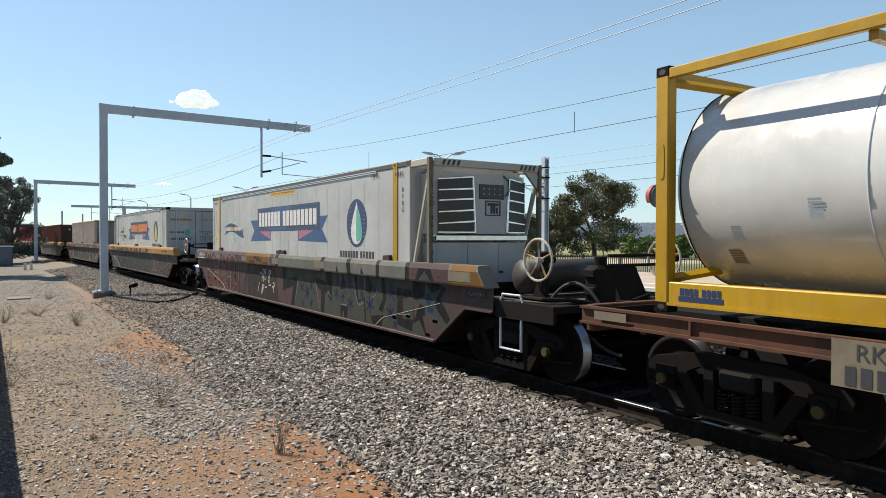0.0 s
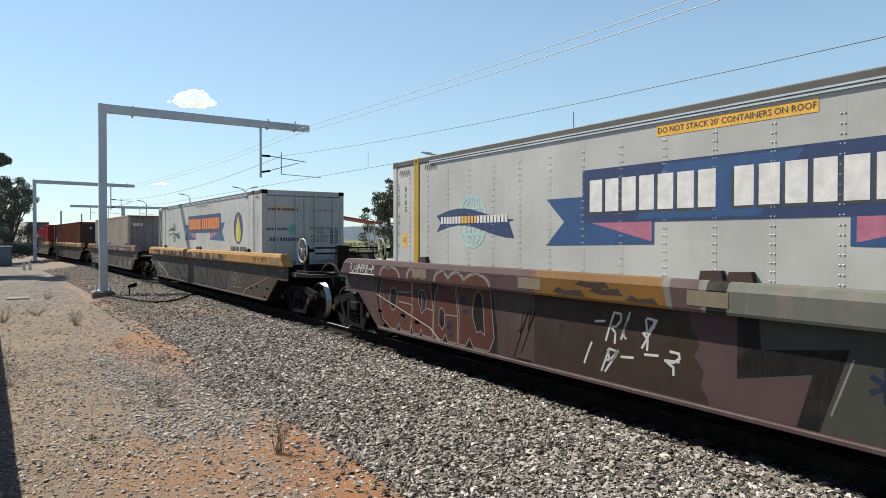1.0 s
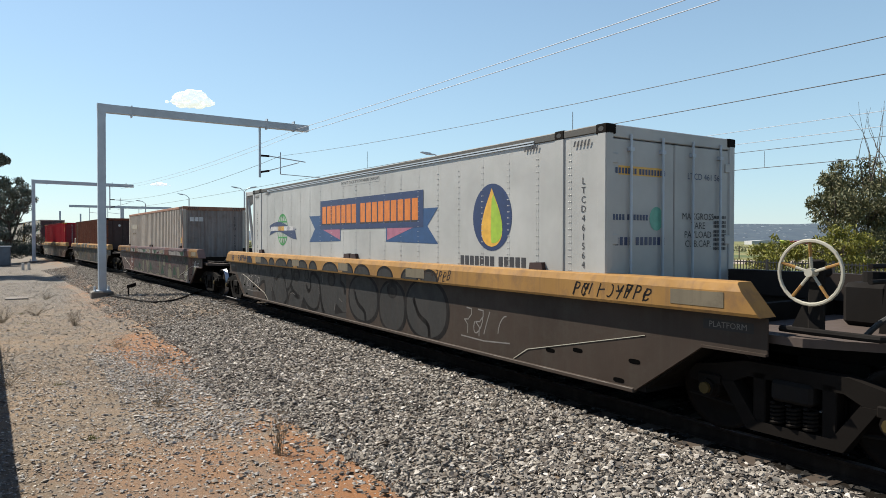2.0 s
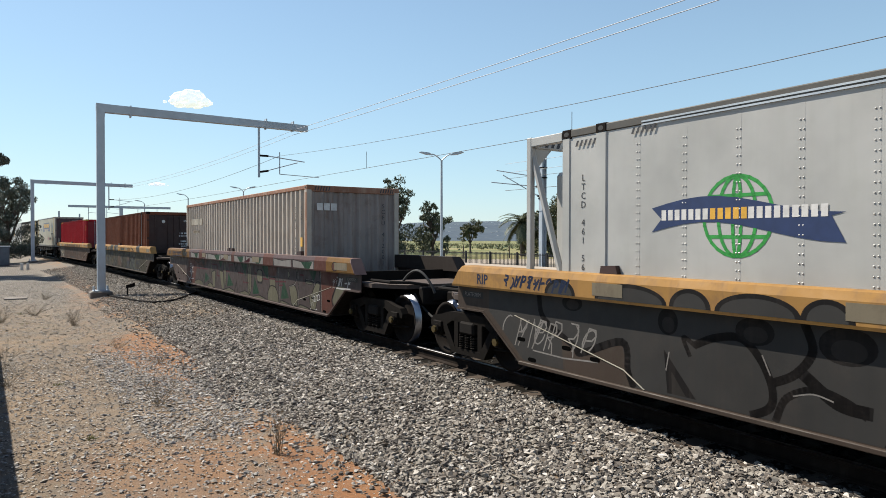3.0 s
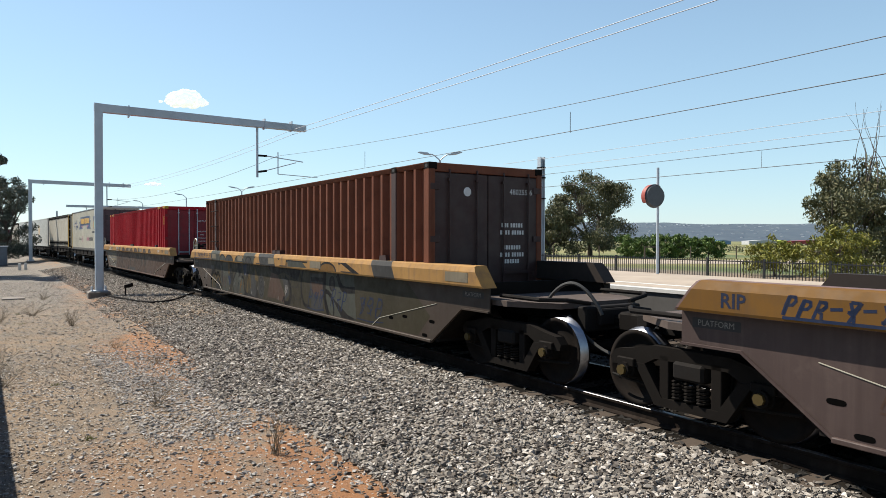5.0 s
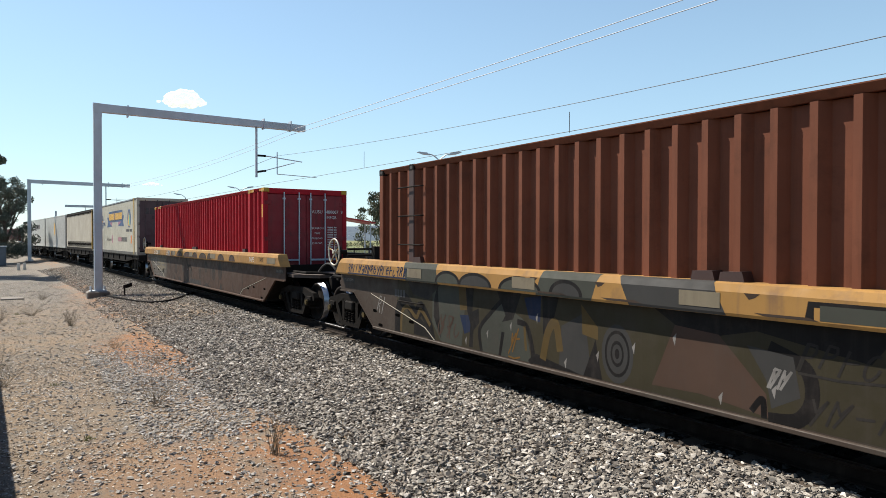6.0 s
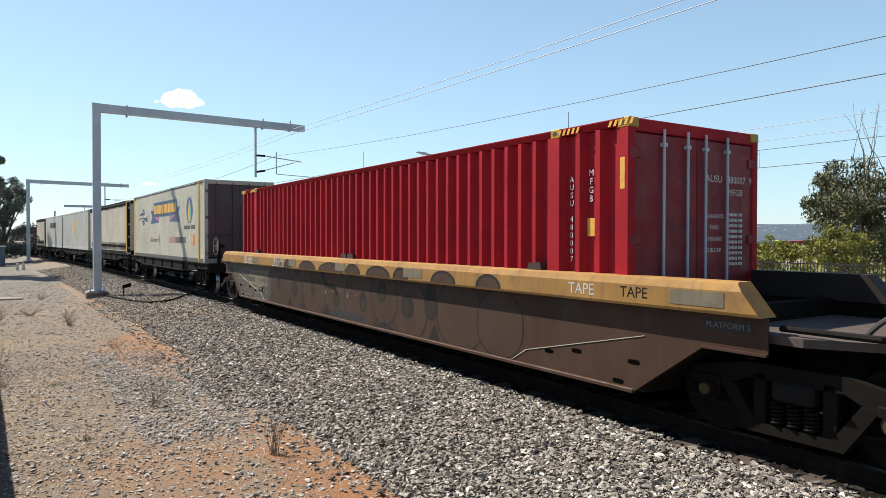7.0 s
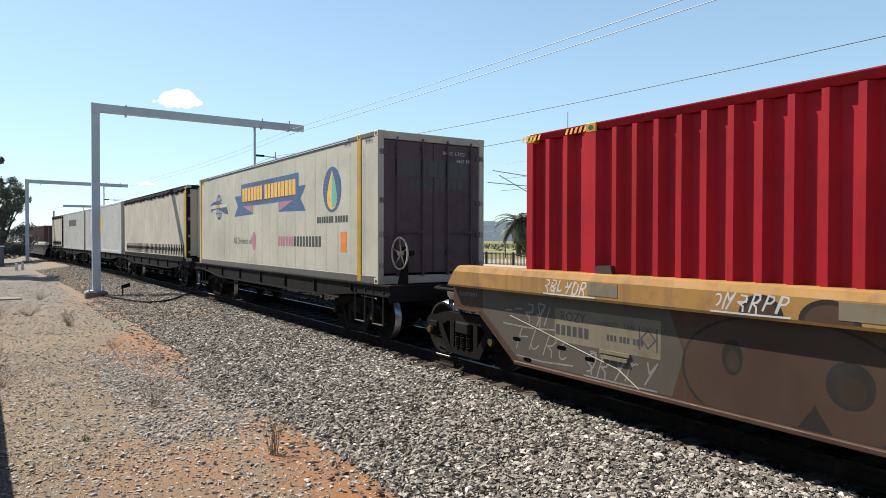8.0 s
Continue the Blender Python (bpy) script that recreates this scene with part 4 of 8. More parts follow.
C6 = container("refrigerated_container", 121.4, 13.4, 2.49, 2.92, 1.125, M["cream"], "cream refrigerated container with grimy dark end doors", "panel", "door", "door", (-5.9, 6.5), M["yellow"], M["cream"], door_mat=M["dirty_end"], bar_mat=M["dirty_end"], rail_mat=M["roof_edge"])
F7 = flat_wagon(136.75, 7.15, "black skeletal flat wagon under a curtain-sided container")
C7 = container("curtain_container", 136.75, 13.6, 2.49, 2.88, 1.125, M["canvas"], "curtain-sided container of beige canvas with strap buckles", "flat", "door", "door", frame_mat=M["iron"])
F8 = flat_wagon(151.2, 7.1, "black skeletal flat wagon under a white container")
C8 = container("refrigerated_container", 151.2, 13.7, 2.49, 2.88, 1.125, M["white"], "plain white refrigerated container on a flat wagon", "panel", "door", "door")
F9 = flat_wagon(164.4, 5.9, "black flat wagon under a white container")
C9 = container("refrigerated_container", 164.3, 11.2, 2.49, 2.88, 1.125, M["white"], "plain white refrigerated container on a flat wagon", "panel", "door", "door")
F10 = flat_wagon(174.6, 3.9, "short black flat wagon under a pale container")
C10 = container("curtain_container", 174.0, 6.6, 2.49, 2.85, 1.125, M["canvas"], "pale curtain-sided container on a flat wagon", "flat", "door", "door", frame_mat=M["iron"])
for i, mk in enumerate(("maroon", "white", "maroon", "red", "maroon", "rust_brown")):
    well_wagon(190.0 + i * 21.5, M["cream"], PLATE["w2"], "well wagon with pale sill in the far part of the train")
    container("corrugated_container", 190.0 + i * 21.5, 13.4, 2.49, 2.87, 0.39, M[mk], "plain corrugated container in the far part of the train", "corr", "door", "corr", pitch=0.36)


# ---- train: liveries, signs and fittings ----
SKIN = -1.236   # painted films lie just proud of the panels


def bars(root, y, z, height, runs, material, x=SKIN, turn="side", gap=0.30, name="wording", pitch=None):
    """Wording as plain bars, a block for each character; runs: characters in each word."""
    bm = nb()
    step = pitch or height * 0.78
    total = sum(runs) * step + (len(runs) - 1) * step * 0.6
    pos = -total / 2
    m = on_side(x, y, z) if turn == "side" else on_end(y, x, z)
    for n in runs:
        for _ in range(n):
            patch(bm, [(pos, -height / 2), (pos + step * (1 - gap), -height / 2), (pos + step * (1 - gap), height / 2), (pos, height / 2)], m)
            pos += step
        pos += step * 0.6
    return tagged(part(name, bm, material, root), kind="stuff")


def hazard(root, y0, y1, z, x=-1.25, material=None):
    """A row of slanting black hazard stripes."""
    bm = nb()
    n = 5
    m = on_side(x, (y0 + y1) / 2, z)
    w = abs(y1 - y0)
    for i in range(n):
        a = -w / 2 + i * w / n
        patch(bm, [(a, -0.035), (a + w / n * 0.5, -0.035), (a + w / n * 0.9, 0.035), (a + w / n * 0.4, 0.035)], m)
    part("hazard_stripe", bm, material or M["ink"], root)


def livery(root, banner, banner_ends, letters, tail, drop_back, drop_a, drop_b, globe, shift=0.0, dip=0.0):
    """Banner with ribbon tails, a drop emblem and a globe emblem on the side towards -x."""
    x = SKIN
    m = on_side(x, 0, 0)
    for s in (-1, 1):   # tails
        bm = nb()
        far, root_x, fold = (-2.52, -0.75, -1.8) if s < 0 else (3.12, 1.3, 2.3)
        patch(bm, [(root_x, 1.80), (root_x, 1.55), (far, 1.52), (far - s * 0.34, 1.82), (far, 2.12), (fold, 2.12), (fold, 1.80)], m)
        part("ribbon_tail", bm, tail, root)
    for s in (-1, 1):
        bm = nb()
        a, b = (-0.78, -1.7) if s < 0 else (1.35, 2.3)
        patch(bm, [(a, 1.80), (b, 1.80), (a, 1.58)], on_side(x - 0.001, 0, 0))
        part("ribbon_fold", bm, M["pinkred"], root)
    bm = nb()
    patch(bm, [(-1.85, 1.80), (2.65, 1.80), (2.65, 2.44), (-1.85, 2.44)], on_side(x - 0.0015, 0, 0))
    part("banner", bm, banner, root)
    # slanting band of flat colour painted on as the banner's sheen
    bm = nb()
    patch(bm, [(-1.0, 1.83), (0.5, 1.83), (0.9, 2.41), (-0.6, 2.41)], on_side(x - 0.002, 0, 0))
    part("banner_sheen", bm, banner_ends, root)
    bars(root, -0.37, 2.09, 0.38, (7, 9), M["ink"], x - 0.0025, gap=0.16, name="wording_shadow", pitch=0.256)
    bars(root, -0.40, 2.12, 0.38, (7, 9), letters, x - 0.0035, gap=0.20, pitch=0.256)
    bm = nb()
    patch(bm, oval(0.47, 0.49, 32, 4.58, 1.92), m)
    em = part("drop_emblem", bm, drop_back, root)

    def drop(w, h, cx, cy):
        return [(cx + w * math.sin(a) * (0.5 - 0.5 * math.cos(a)) ** 0.7, cy + h * math.cos(a)) for a in (2 * math.pi * i / 28 for i in range(28))]
    bm = nb()
    patch(bm, drop(0.36, 0.43, 4.58, 1.92), on_side(x - 0.001, 0, 0))
    part("drop_pale", bm, drop_a, em)
    bm = nb()
    patch(bm, [(p[0] if p[0] > 4.58 else 4.58 + (p[0] - 4.58) * 0.1, p[1]) for p in drop(0.30, 0.36, 4.62, 1.90)], on_side(x - 0.002, 0, 0))
    part("drop_leaf", bm, drop_b, em)
    bars(root, -4.58, 1.28, 0.14, (7, 5), M["ink"], x, gap=0.24, pitch=0.128)
    bm = nb()
    for k in (1.0, 0.55, 0.12):
        pts = oval(0.37 * k, 0.39, 26, -4.22 + shift, 1.87 - dip)
        stroke(bm, pts + pts[:1], 0.035, m)
    for h in (-0.2, 0.0, 0.2):
        r = 0.37 * math.sqrt(1 - (h / 0.39) ** 2)
        stroke(bm, [(-4.22 + shift - r, 1.87 - dip + h), (-4.22 + shift + r, 1.87 - dip + h)], 0.035, m)
    part("globe_emblem", bm, globe, root)
    bm = nb()
    top = [(-5.25 + shift + 2.05 * i / 10, 1.86 - dip + 0.10 * math.sin(math.pi * 1.5 * i / 10) + 0.12) for i in range(11)]
    bot = [(p[0], p[1] - 0.26) for p in top]
    patch(bm, top + [(-3.32 + shift, 1.85 - dip)] + bot[::-1] + [(-5.12 + shift, 1.86 - dip)], on_side(x - 0.001, 0, 0))
    part("emblem_ribbon", bm, M["navy"], root)
    for y, n, mk in ((4.815, 7, "chalk"), (4.30, 5, "gold"), (3.71, 9, "chalk")):
        bars(root, y - shift, 1.90 - dip, 0.11, (n,), M[mk], x - 0.003, gap=0.3)


livery(C1, M["navy"], M["blue"], M["chalk"], M["blue"], M["navy"], M["chalk"], M["leaf_g"], M["globe"])
livery(C2, M["navy"], M["navy"], M["orange"], M["blue"], M["navy"], M["gold"], plain("leaf_lime_film", (0.30, 0.45, 0.04), 0.4), plain("green_globe_film", (0.03, 0.27, 0.05), 0.4), -0.14, 0.04)
livery(C6, M["blue"], M["navy"], M["gold"], M["blue"], M["blue"], M["gold"], M["leaf_g"], M["blue"])
words("All Divisions of", 0.28, M["ink"], C6, on_side(SKIN, 1.75, 0.79))
bars(C6, -1.9, 0.80, 0.24, (7,), M["pinkred"])
bars(C6, -3.2, 0.80, 0.24, (9,), M["ink"])
bm = nb()
patch(bm, oval(0.17, 0.26, 20, -0.68, 0.80), on_side(SKIN, 0, 0))
part("red_emblem", bm, M["pinkred"], C6)
for root, ys in ((C9, 0), (C8, 0)):
    bm = nb()
    patch(bm, [(-2.2, 1.8), (1.8, 1.8), (1.8, 2.3), (-2.2, 2.3)] if root is C9 else oval(0.45, 0.62, 8, 0, 1.7), on_side(SKIN, 0, 0))
    part("faded_emblem", bm, M["gold"] if root is C8 else M["dirty_end"], root)


def sign(root, y, z, w, h, back, lines, size, x=SKIN, front=None):
    """A small plate with lettering on a side."""
    bm = nb()
    patch(bm, [(-w / 2, -h / 2), (w / 2, -h / 2), (w / 2, h / 2), (-w / 2, h / 2)], on_side(x, y, z))
    ob = part("sign_plate", bm, back, root)
    if lines:
        words(lines, size, front or M["ink"], root, on_side(x - 0.003, y, z))
    return ob


sign(C1, -0.15, 2.77, 1.75, 0.12, M["gold"], "DO NOT STACK 20' CONTAINERS ON ROOF", 0.085)
sign(C2, -0.15, 2.76, 1.75, 0.12, M["white"], "DO NOT STACK 20' CONTAINERS ON ROOF", 0.085)
for root, L in ((C1, 13.54), (C2, 13.66), (C6, 13.4)):
    e = L / 2
    hazard(root, e - 0.62, e - 0.25, 2.78)
    hazard(root, -e + 0.25, -e + 0.55, 2.78)
    hazard(root, e - 1.5, e - 1.15, 2.82)
    hazard(root, -e + 1.2, -e + 1.5, 2.82)
    # ribbed pale flashing under the roof edge
    for z in (2.86, 2.895):
        bm = nb()
        box(bm, -1.252, -1.235, -e + 1.3, e - 1.3, z, z + 0.018)
        part("roof_flashing", bm, M["galv"], root)
words("R\nF\nR\nG", 0.125, M["ink"], C1, on_side(SKIN - 0.001, 6.30, 2.30))
words("L\nT\nC\nD\n\n4\n6\n1\n9\n\n7\n1", 0.115, M["ink"], C1, on_side(SKIN - 0.001, 6.56, 1.95))
sign(C1, 6.34, 1.58, 0.16, 0.24, M["gold"], "3.0m\n9'10\"", 0.055)
words("R\nF\nR\nG", 0.125, M["ink"], C1, on_side(SKIN - 0.001, -6.50, 2.3))
words("L\nT\nC\nD\n\n4\n6\n1\n\n5\n6\n4", 0.115, M["ink"], C2, on_side(SKIN - 0.001, 6.45, 1.75))
words("L\nT\nC\nD\n4\n6\n1\n5\n6\n4", 0.12, M["ink"], C2, on_side(SKIN - 0.001, -6.45, 1.8))
sign(C6, -5.16, 0.8, 0.30, 0.42, M["orange"], "", 0.05)

# end doors of the white container
e2 = -6.83 + 0.016
for y, runs, z, h in ((-0.62, (7, 9), 2.43, 0.07), (-0.80, (4, 7), 1.87, 0.07), (-0.62, (4, 7), 1.58, 0.10)):
    bars(C2, y, z, h, runs, M["navy"], e2, "end")
bm = nb()
patch(bm, oval(0.13, 0.15, 16, -0.34, 1.86), on_end(0, e2, 0))
part("drop_emblem", bm, M["leaf_g"], C2)
bm = nb()
patch(bm, [(-1.02, 2.38), (-0.22, 2.38), (-0.22, 2.49), (-1.02, 2.49)], on_end(0, e2 + 0.002, 0))
part("banner", bm, M["gold"], C2)
words("LTCD 461 564", 0.12, M["navy"], C2, on_end(0.62, e2, 2.42))
words("MAXGROSS\nTARE\nPAYLOAD\nCUB.CAP.", 0.125, M["ink"], C2, on_end(0.48, e2, 1.72))
for z in (1.90, 1.83, 1.78, 1.71, 1.66, 1.60, 1.54, 1.48):
    bars(C2, 0.94, z, 0.04, (5, 3), M["ink"], e2, "end")
# grimy doors with a faded name as plain blocks
e6 = -6.70 + 0.016
bars(C6, 0.0, 2.25, 0.32, (7,), M["dark_glass"], e6, "end", 0.2)
bars(C6, 0.1, 1.93, 0.18, (9,), M["dark_glass"], e6, "end", 0.3)
words("RFRG  LTCD", 0.10, M["chalk"], C6, on_end(0.5, e6, 2.58))
words("4621 99", 0.10, M["chalk"], C6, on_end(0.72, e6, 2.44))
# red and brown doors
e5 = -7.315 + 0.016
words("AUSU", 0.13, M["chalk"], C5, on_end(0.33, e5, 2.36))
words("480007  9", 0.13, M["chalk"], C5, on_end(0.86, e5, 2.36))
words("MFGB", 0.12, M["chalk"], C5, on_end(0.77, e5, 2.2))
words("MAXGROSS\n\nTARE\n\nPAYLOAD\n\nCUB.CAP.", 0.075, M["chalk"], C5, on_end(0.33, e5, 1.68))
for i in range(10):
    bars(C5, 0.79, 1.92 - i * 0.07, 0.038, (6, 3), M["chalk"], e5, "end")
words("M\nF\nG\nB", 0.11, M["chalk"], C5, on_side(-1.170, -6.66, 2.25))
words("A\nU\nS\nU\n\n4\n8\n0\n0\n0\n7\n\n9", 0.105, M["chalk"], C5, on_side(-1.170, -6.325, 1.75))
sign(C5, -6.66, 1.75, 0.12, 0.22, M["gold"], "", 0.05, -1.170)
sign(C5, -7.22, 2.36, 0.07, 0.36, M["gold"], "", 0.05, -1.2475)
for yy in (-7.2, -6.35, 6.35, 7.2):
    hazard(C5, yy - 0.2, yy + 0.2, 2.94, -1.252, M["gold"])
words("480255-6", 0.14, M["chalk"], C4, on_end(0.75, e5, 2.45))
for z, r in ((1.85, (3, 5)), (1.72, (4, 5)), (1.45, (7,)), (1.32, (4, 5)), (1.20, (6,))):
    bars(C4, 0.55, z, 0.075, r, M["chalk"], e5, "end")
bm = nb()
patch(bm, oval(0.08, 0.08, 14, -0.45, 2.42), on_end(0, e5, 0))
part("round_label", bm, M["chalk"], C4)
# beige container marks
words("S\nC\nF\nU\n\n4\n1\n2\n0\n0\n1", 0.15, M["ink"], C3, on_side(-1.237, -5.35, 1.6))
words("4\nE\nG\n1", 0.13, M["ink"], C3, on_side(-1.237, -5.72, 2.15))
words("S\nC\nF\nU\n\n4\n1\n2\n0\n0\n1", 0.15, M["ink"], C3, on_end(0.80, -6.072, 1.7))
bm = nb()
for a in (-0.98, -0.80, -0.62):
    patch(bm, [(a, 2.28), (a + 0.15, 2.28), (a + 0.15, 2.45), (a, 2.45)], on_end(0, -6.072, 0))
part("faded_emblem", bm, M["chalk"], C3)
sign(C3, -5.74, 1.52, 0.13, 0.22, M["gold"], "", 0.05, -1.24)
bars(C3, 4.6, 2.2, 0.22, (10,), M["canvas"], -1.238)
bars(C3, 4.6, 1.85, 0.08, (9, 5), M["dirty_plate"], -1.238)
for o in C3.children:
    if o.name.startswith("top_rail") or o.name.startswith("end_rail"):
        o.data.materials[0] = M["rust_frame"]
    elif o.name.startswith("end_wall"):
        o.data.materials[0] = M["streaked"]
for x in (-1.247, 1.247):   # rust worn through along the near corner posts
    bm = nb()
    box(bm, x - 0.001, x + 0.001, -6.09, -5.97, 0.2, 2.7)
    part("rust_streak", bm, M["rust_frame"], C3)
bm = nb()
for i in range(6):
    for q in (-1.05 + i * 0.07, 0.70 + i * 0.07):
        patch(bm, [(q, 2.745), (q + 0.03, 2.745), (q + 0.06, 2.85), (q + 0.03, 2.85)], on_end(0, -6.087, 0))
tagged(part("hazard_stripe", bm, M["ink"], C3), kind="stuff")
# ladder rungs on the brown container
for i in range(5):
    bm = nb()
    pipe(bm, [(-1.25, 6.55, 0.5 + i * 0.5), (-1.29, 6.5, 0.5 + i * 0.5), (-1.29, 5.72, 0.5 + i * 0.5), (-1.25, 5.68, 0.5 + i * 0.5)], 0.011, 6)
    part("ladder_rung", bm, M["brown"], C4)


def end_frame(root, y0, y1, H, mat):
    """The open frame that guards the cooling unit at one end."""
    for sgn in (-1, 1):
        bm = nb()
        box(bm, sgn * 1.245, sgn * 1.17, y1 - 0.06, y1 + 0.04, 0, H, 0.012)
        part("frame_post", bm, M["dirty_plate"] if mat is M["cream"] else mat, root)
        bm = nb()
        box(bm, sgn * 1.24, sgn * 1.14, y0, y1, H - 0.13, H - 0.01, 0.01)
        box(bm, sgn * 1.24, sgn * 1.14, y0, y1, 0.85, 0.93, 0.01)
        box(bm, sgn * 1.24, sgn * 1.14, y0, y0 + (y1 - y0) * 0.5, 0.76, 1.02, 0.02)
        part("frame_rail", bm, mat, root)
        bm = nb()
        for a, b, c, d in ((0.0, 0.95, 1.0, 2.8), (0.0, 0.85, 1.0, 0.1)):
            p, q = Vector((sgn * 1.18, y0 + (y1 - y0) * a, b)), Vector((sgn * 1.18, y0 + (y1 - y0) * c, d))
            rod(bm, p, q, 0.045, 6)
        part("frame_brace", bm, mat, root)
    bm = nb()
    box(bm, -1.15, 1.15, y1 - 0.06, y1 + 0.06, H - 0.14, H - 0.01, 0.01)
    for sgn in (-1, 1):
        slab(bm, [(sgn * 1.15, H - 0.14), (sgn * 0.85, H - 0.14), (sgn * 1.15, H - 0.45)], y1 - 0.03, y1 + 0.03, "y")
    part("frame_header", bm, mat, root)
    bm = nb()
    for i in range(4):
        for s in (-1, 1):
            a = s * (0.7 + i * 0.1)
            patch(bm, [(a, H - 0.12), (a + 0.05, H - 0.12), (a + 0.09, H - 0.03), (a + 0.04, H - 0.03)], on_end(0, y1 - 0.064 if y1 < 0 else y1 - 0.064, 0))
    part("hazard_stripe", bm, M["ink"], root)


def cooling_unit(root, y):
    """The white cooling machine: body doors, belt, housing with black louvred grilles."""
    u = y - 0.50
    bm = nb()
    box(bm, -1.0, 1.0, u + 0.03, y, 0.2, 1.55, 0.03)
    unit = part("cooling_unit", bm, M["white"], root, "white cooling machine with black grilles")
    for a, b in ((-0.98, -0.34), (-0.33, 0.34), (0.35, 0.98)):
        bm = nb()
        box(bm, a, b, u + 0.01, u + 0.04, 0.24, 1.53, 0.008)
        part("service_door", bm, M["white"], unit)
    bm = nb()
    box(bm, 0.36, 0.44, u - 0.015, u + 0.012, 0.98, 1.02)
    part("latch", bm, M["ink"], unit)
    bm = nb()
    box(bm, -1.03, 1.03, u - 0.01, y, 1.56, 1.68, 0.02)
    part("chrome_belt", bm, M["chrome"], unit)
    bm = nb()
    slab(bm, [(-1.03, y), (-1.03, u + 0.12), (-0.9, u + 0.02), (-0.3, u - 0.05), (0.3, u - 0.05), (0.9, u + 0.02), (1.03, u + 0.12), (1.03, y)], 1.69, 2.84, "z")
    bmesh.ops.bevel(bm, geom=[e for e in bm.edges if all(v.co.z > 2.8 for v in e.verts)], offset=0.09, segments=3, affect="EDGES")
    part("housing", bm, M["white"], unit)
    for s, w0, w1 in ((-1, 0.24, 1.0), (1, 0.52, 1.0)):
        m = Matrix.Translation((s * 0.3, u - 0.052, 0)) @ Matrix.Rotation(math.atan2(0.07, 0.6) * s, 4, "Z")
        bm = nb()
        slab(bm, [(s * (w0 - 0.3), 1.74), (s * (w1 - 0.33), 1.74), (s * (w1 - 0.33), 2.62), (s * (w0 - 0.25), 2.68)], -0.012, 0.0, "y")
        bmesh.ops.transform(bm, matrix=m, verts=bm.verts)
        g = part("grille", bm, M["dark_glass"], unit)
        for z in (1.90, 2.10, 2.30, 2.48):
            bm = nb()
            slab(bm, [(s * (w0 - 0.29), z), (s * (w1 - 0.34), z - 0.04), (s * (w1 - 0.34), z - 0.02), (s * (w0 - 0.29), z + 0.03)], -0.03, -0.008, "y")
            bmesh.ops.transform(bm, matrix=m, verts=bm.verts)
            part("louvre", bm, M["chrome"], g)
        bm = nb()
        for a, b in (((w0 - 0.31, 1.72), (w1 - 0.33, 1.72)), ((w0 - 0.31, 1.72), (w0 - 0.26, 2.70)), ((w0 - 0.26, 2.70), (w1 - 0.33, 2.64))):
            rod(bm, (s * a[0], -0.01, a[1]), (s * b[0], -0.01, b[1]), 0.022, 6)
        bmesh.ops.transform(bm, matrix=m, verts=bm.verts)
        part("grille_trim", bm, M["chrome"], g)
    bm = nb()
    box(bm, -0.14, 0.42, u - 0.065, u - 0.04, 2.32, 2.58, 0.006)
    part("control_screen", bm, M["dark_glass"], unit)
    bm = nb()
    for i in range(4):
        for j in range(2):
            box(bm, -0.05 + i * 0.12, -0.03 + i * 0.12, u - 0.069, u - 0.064, 2.40 + j * 0.09, 2.42 + j * 0.09)
    part("screen_button", bm, M["chalk"], unit)
    bm = nb()
    for a, b, c, d in ((0.0, 0.34, 2.02, 2.04), (0.0, 0.34, 2.27, 2.29), (0.0, 0.02, 2.02, 2.29), (0.32, 0.34, 2.02, 2.29), (0.05, 0.29, 2.20, 2.25), (0.12, 0.16, 2.06, 2.2), (0.18, 0.22, 2.06, 2.2), (0.24, 0.28, 2.06, 2.17)):
        box(bm, a, b, u - 0.06, u - 0.045, c, d)
    part("plain_emblem", bm, M["ink"], unit)
    bm = nb()
    pipe(bm, [(0.42, u - 0.03, 2.76), (0.50, u - 0.08, 2.66), (0.52, u - 0.08, 2.48), (0.44, u - 0.06, 2.38)], 0.012, 6)
    part("cable", bm, M["rubber"], unit)


bm = nb()
box(bm, -1.15, 1.15, -6.75, -6.69, 0.15, 2.85)
part("end_wall", bm, M["white"], C1)
bm = nb()
box(bm, -1.15, 1.15, 6.75, 6.81, 0.15, 2.85)
part("end_wall", bm, M["white"], C2)
cooling_unit(C1, -6.76)
end_frame(C1, -6.77, -7.36, 2.99, M["cream"])
words("L\nT\nC\nD\n\n4\n6\n1\n9\n\n7\n1", 0.13, M["ink"], C1, on_end(-1.19, -7.424, 1.9))
end_frame(C2, 6.83, 7.50, 2.97, M["white"])
cu2 = nb()
box(cu2, -0.95, 0.95, 6.84, 7.3, 0.2, 2.5, 0.05)
part("cooling_unit", cu2, M["white"], C2)


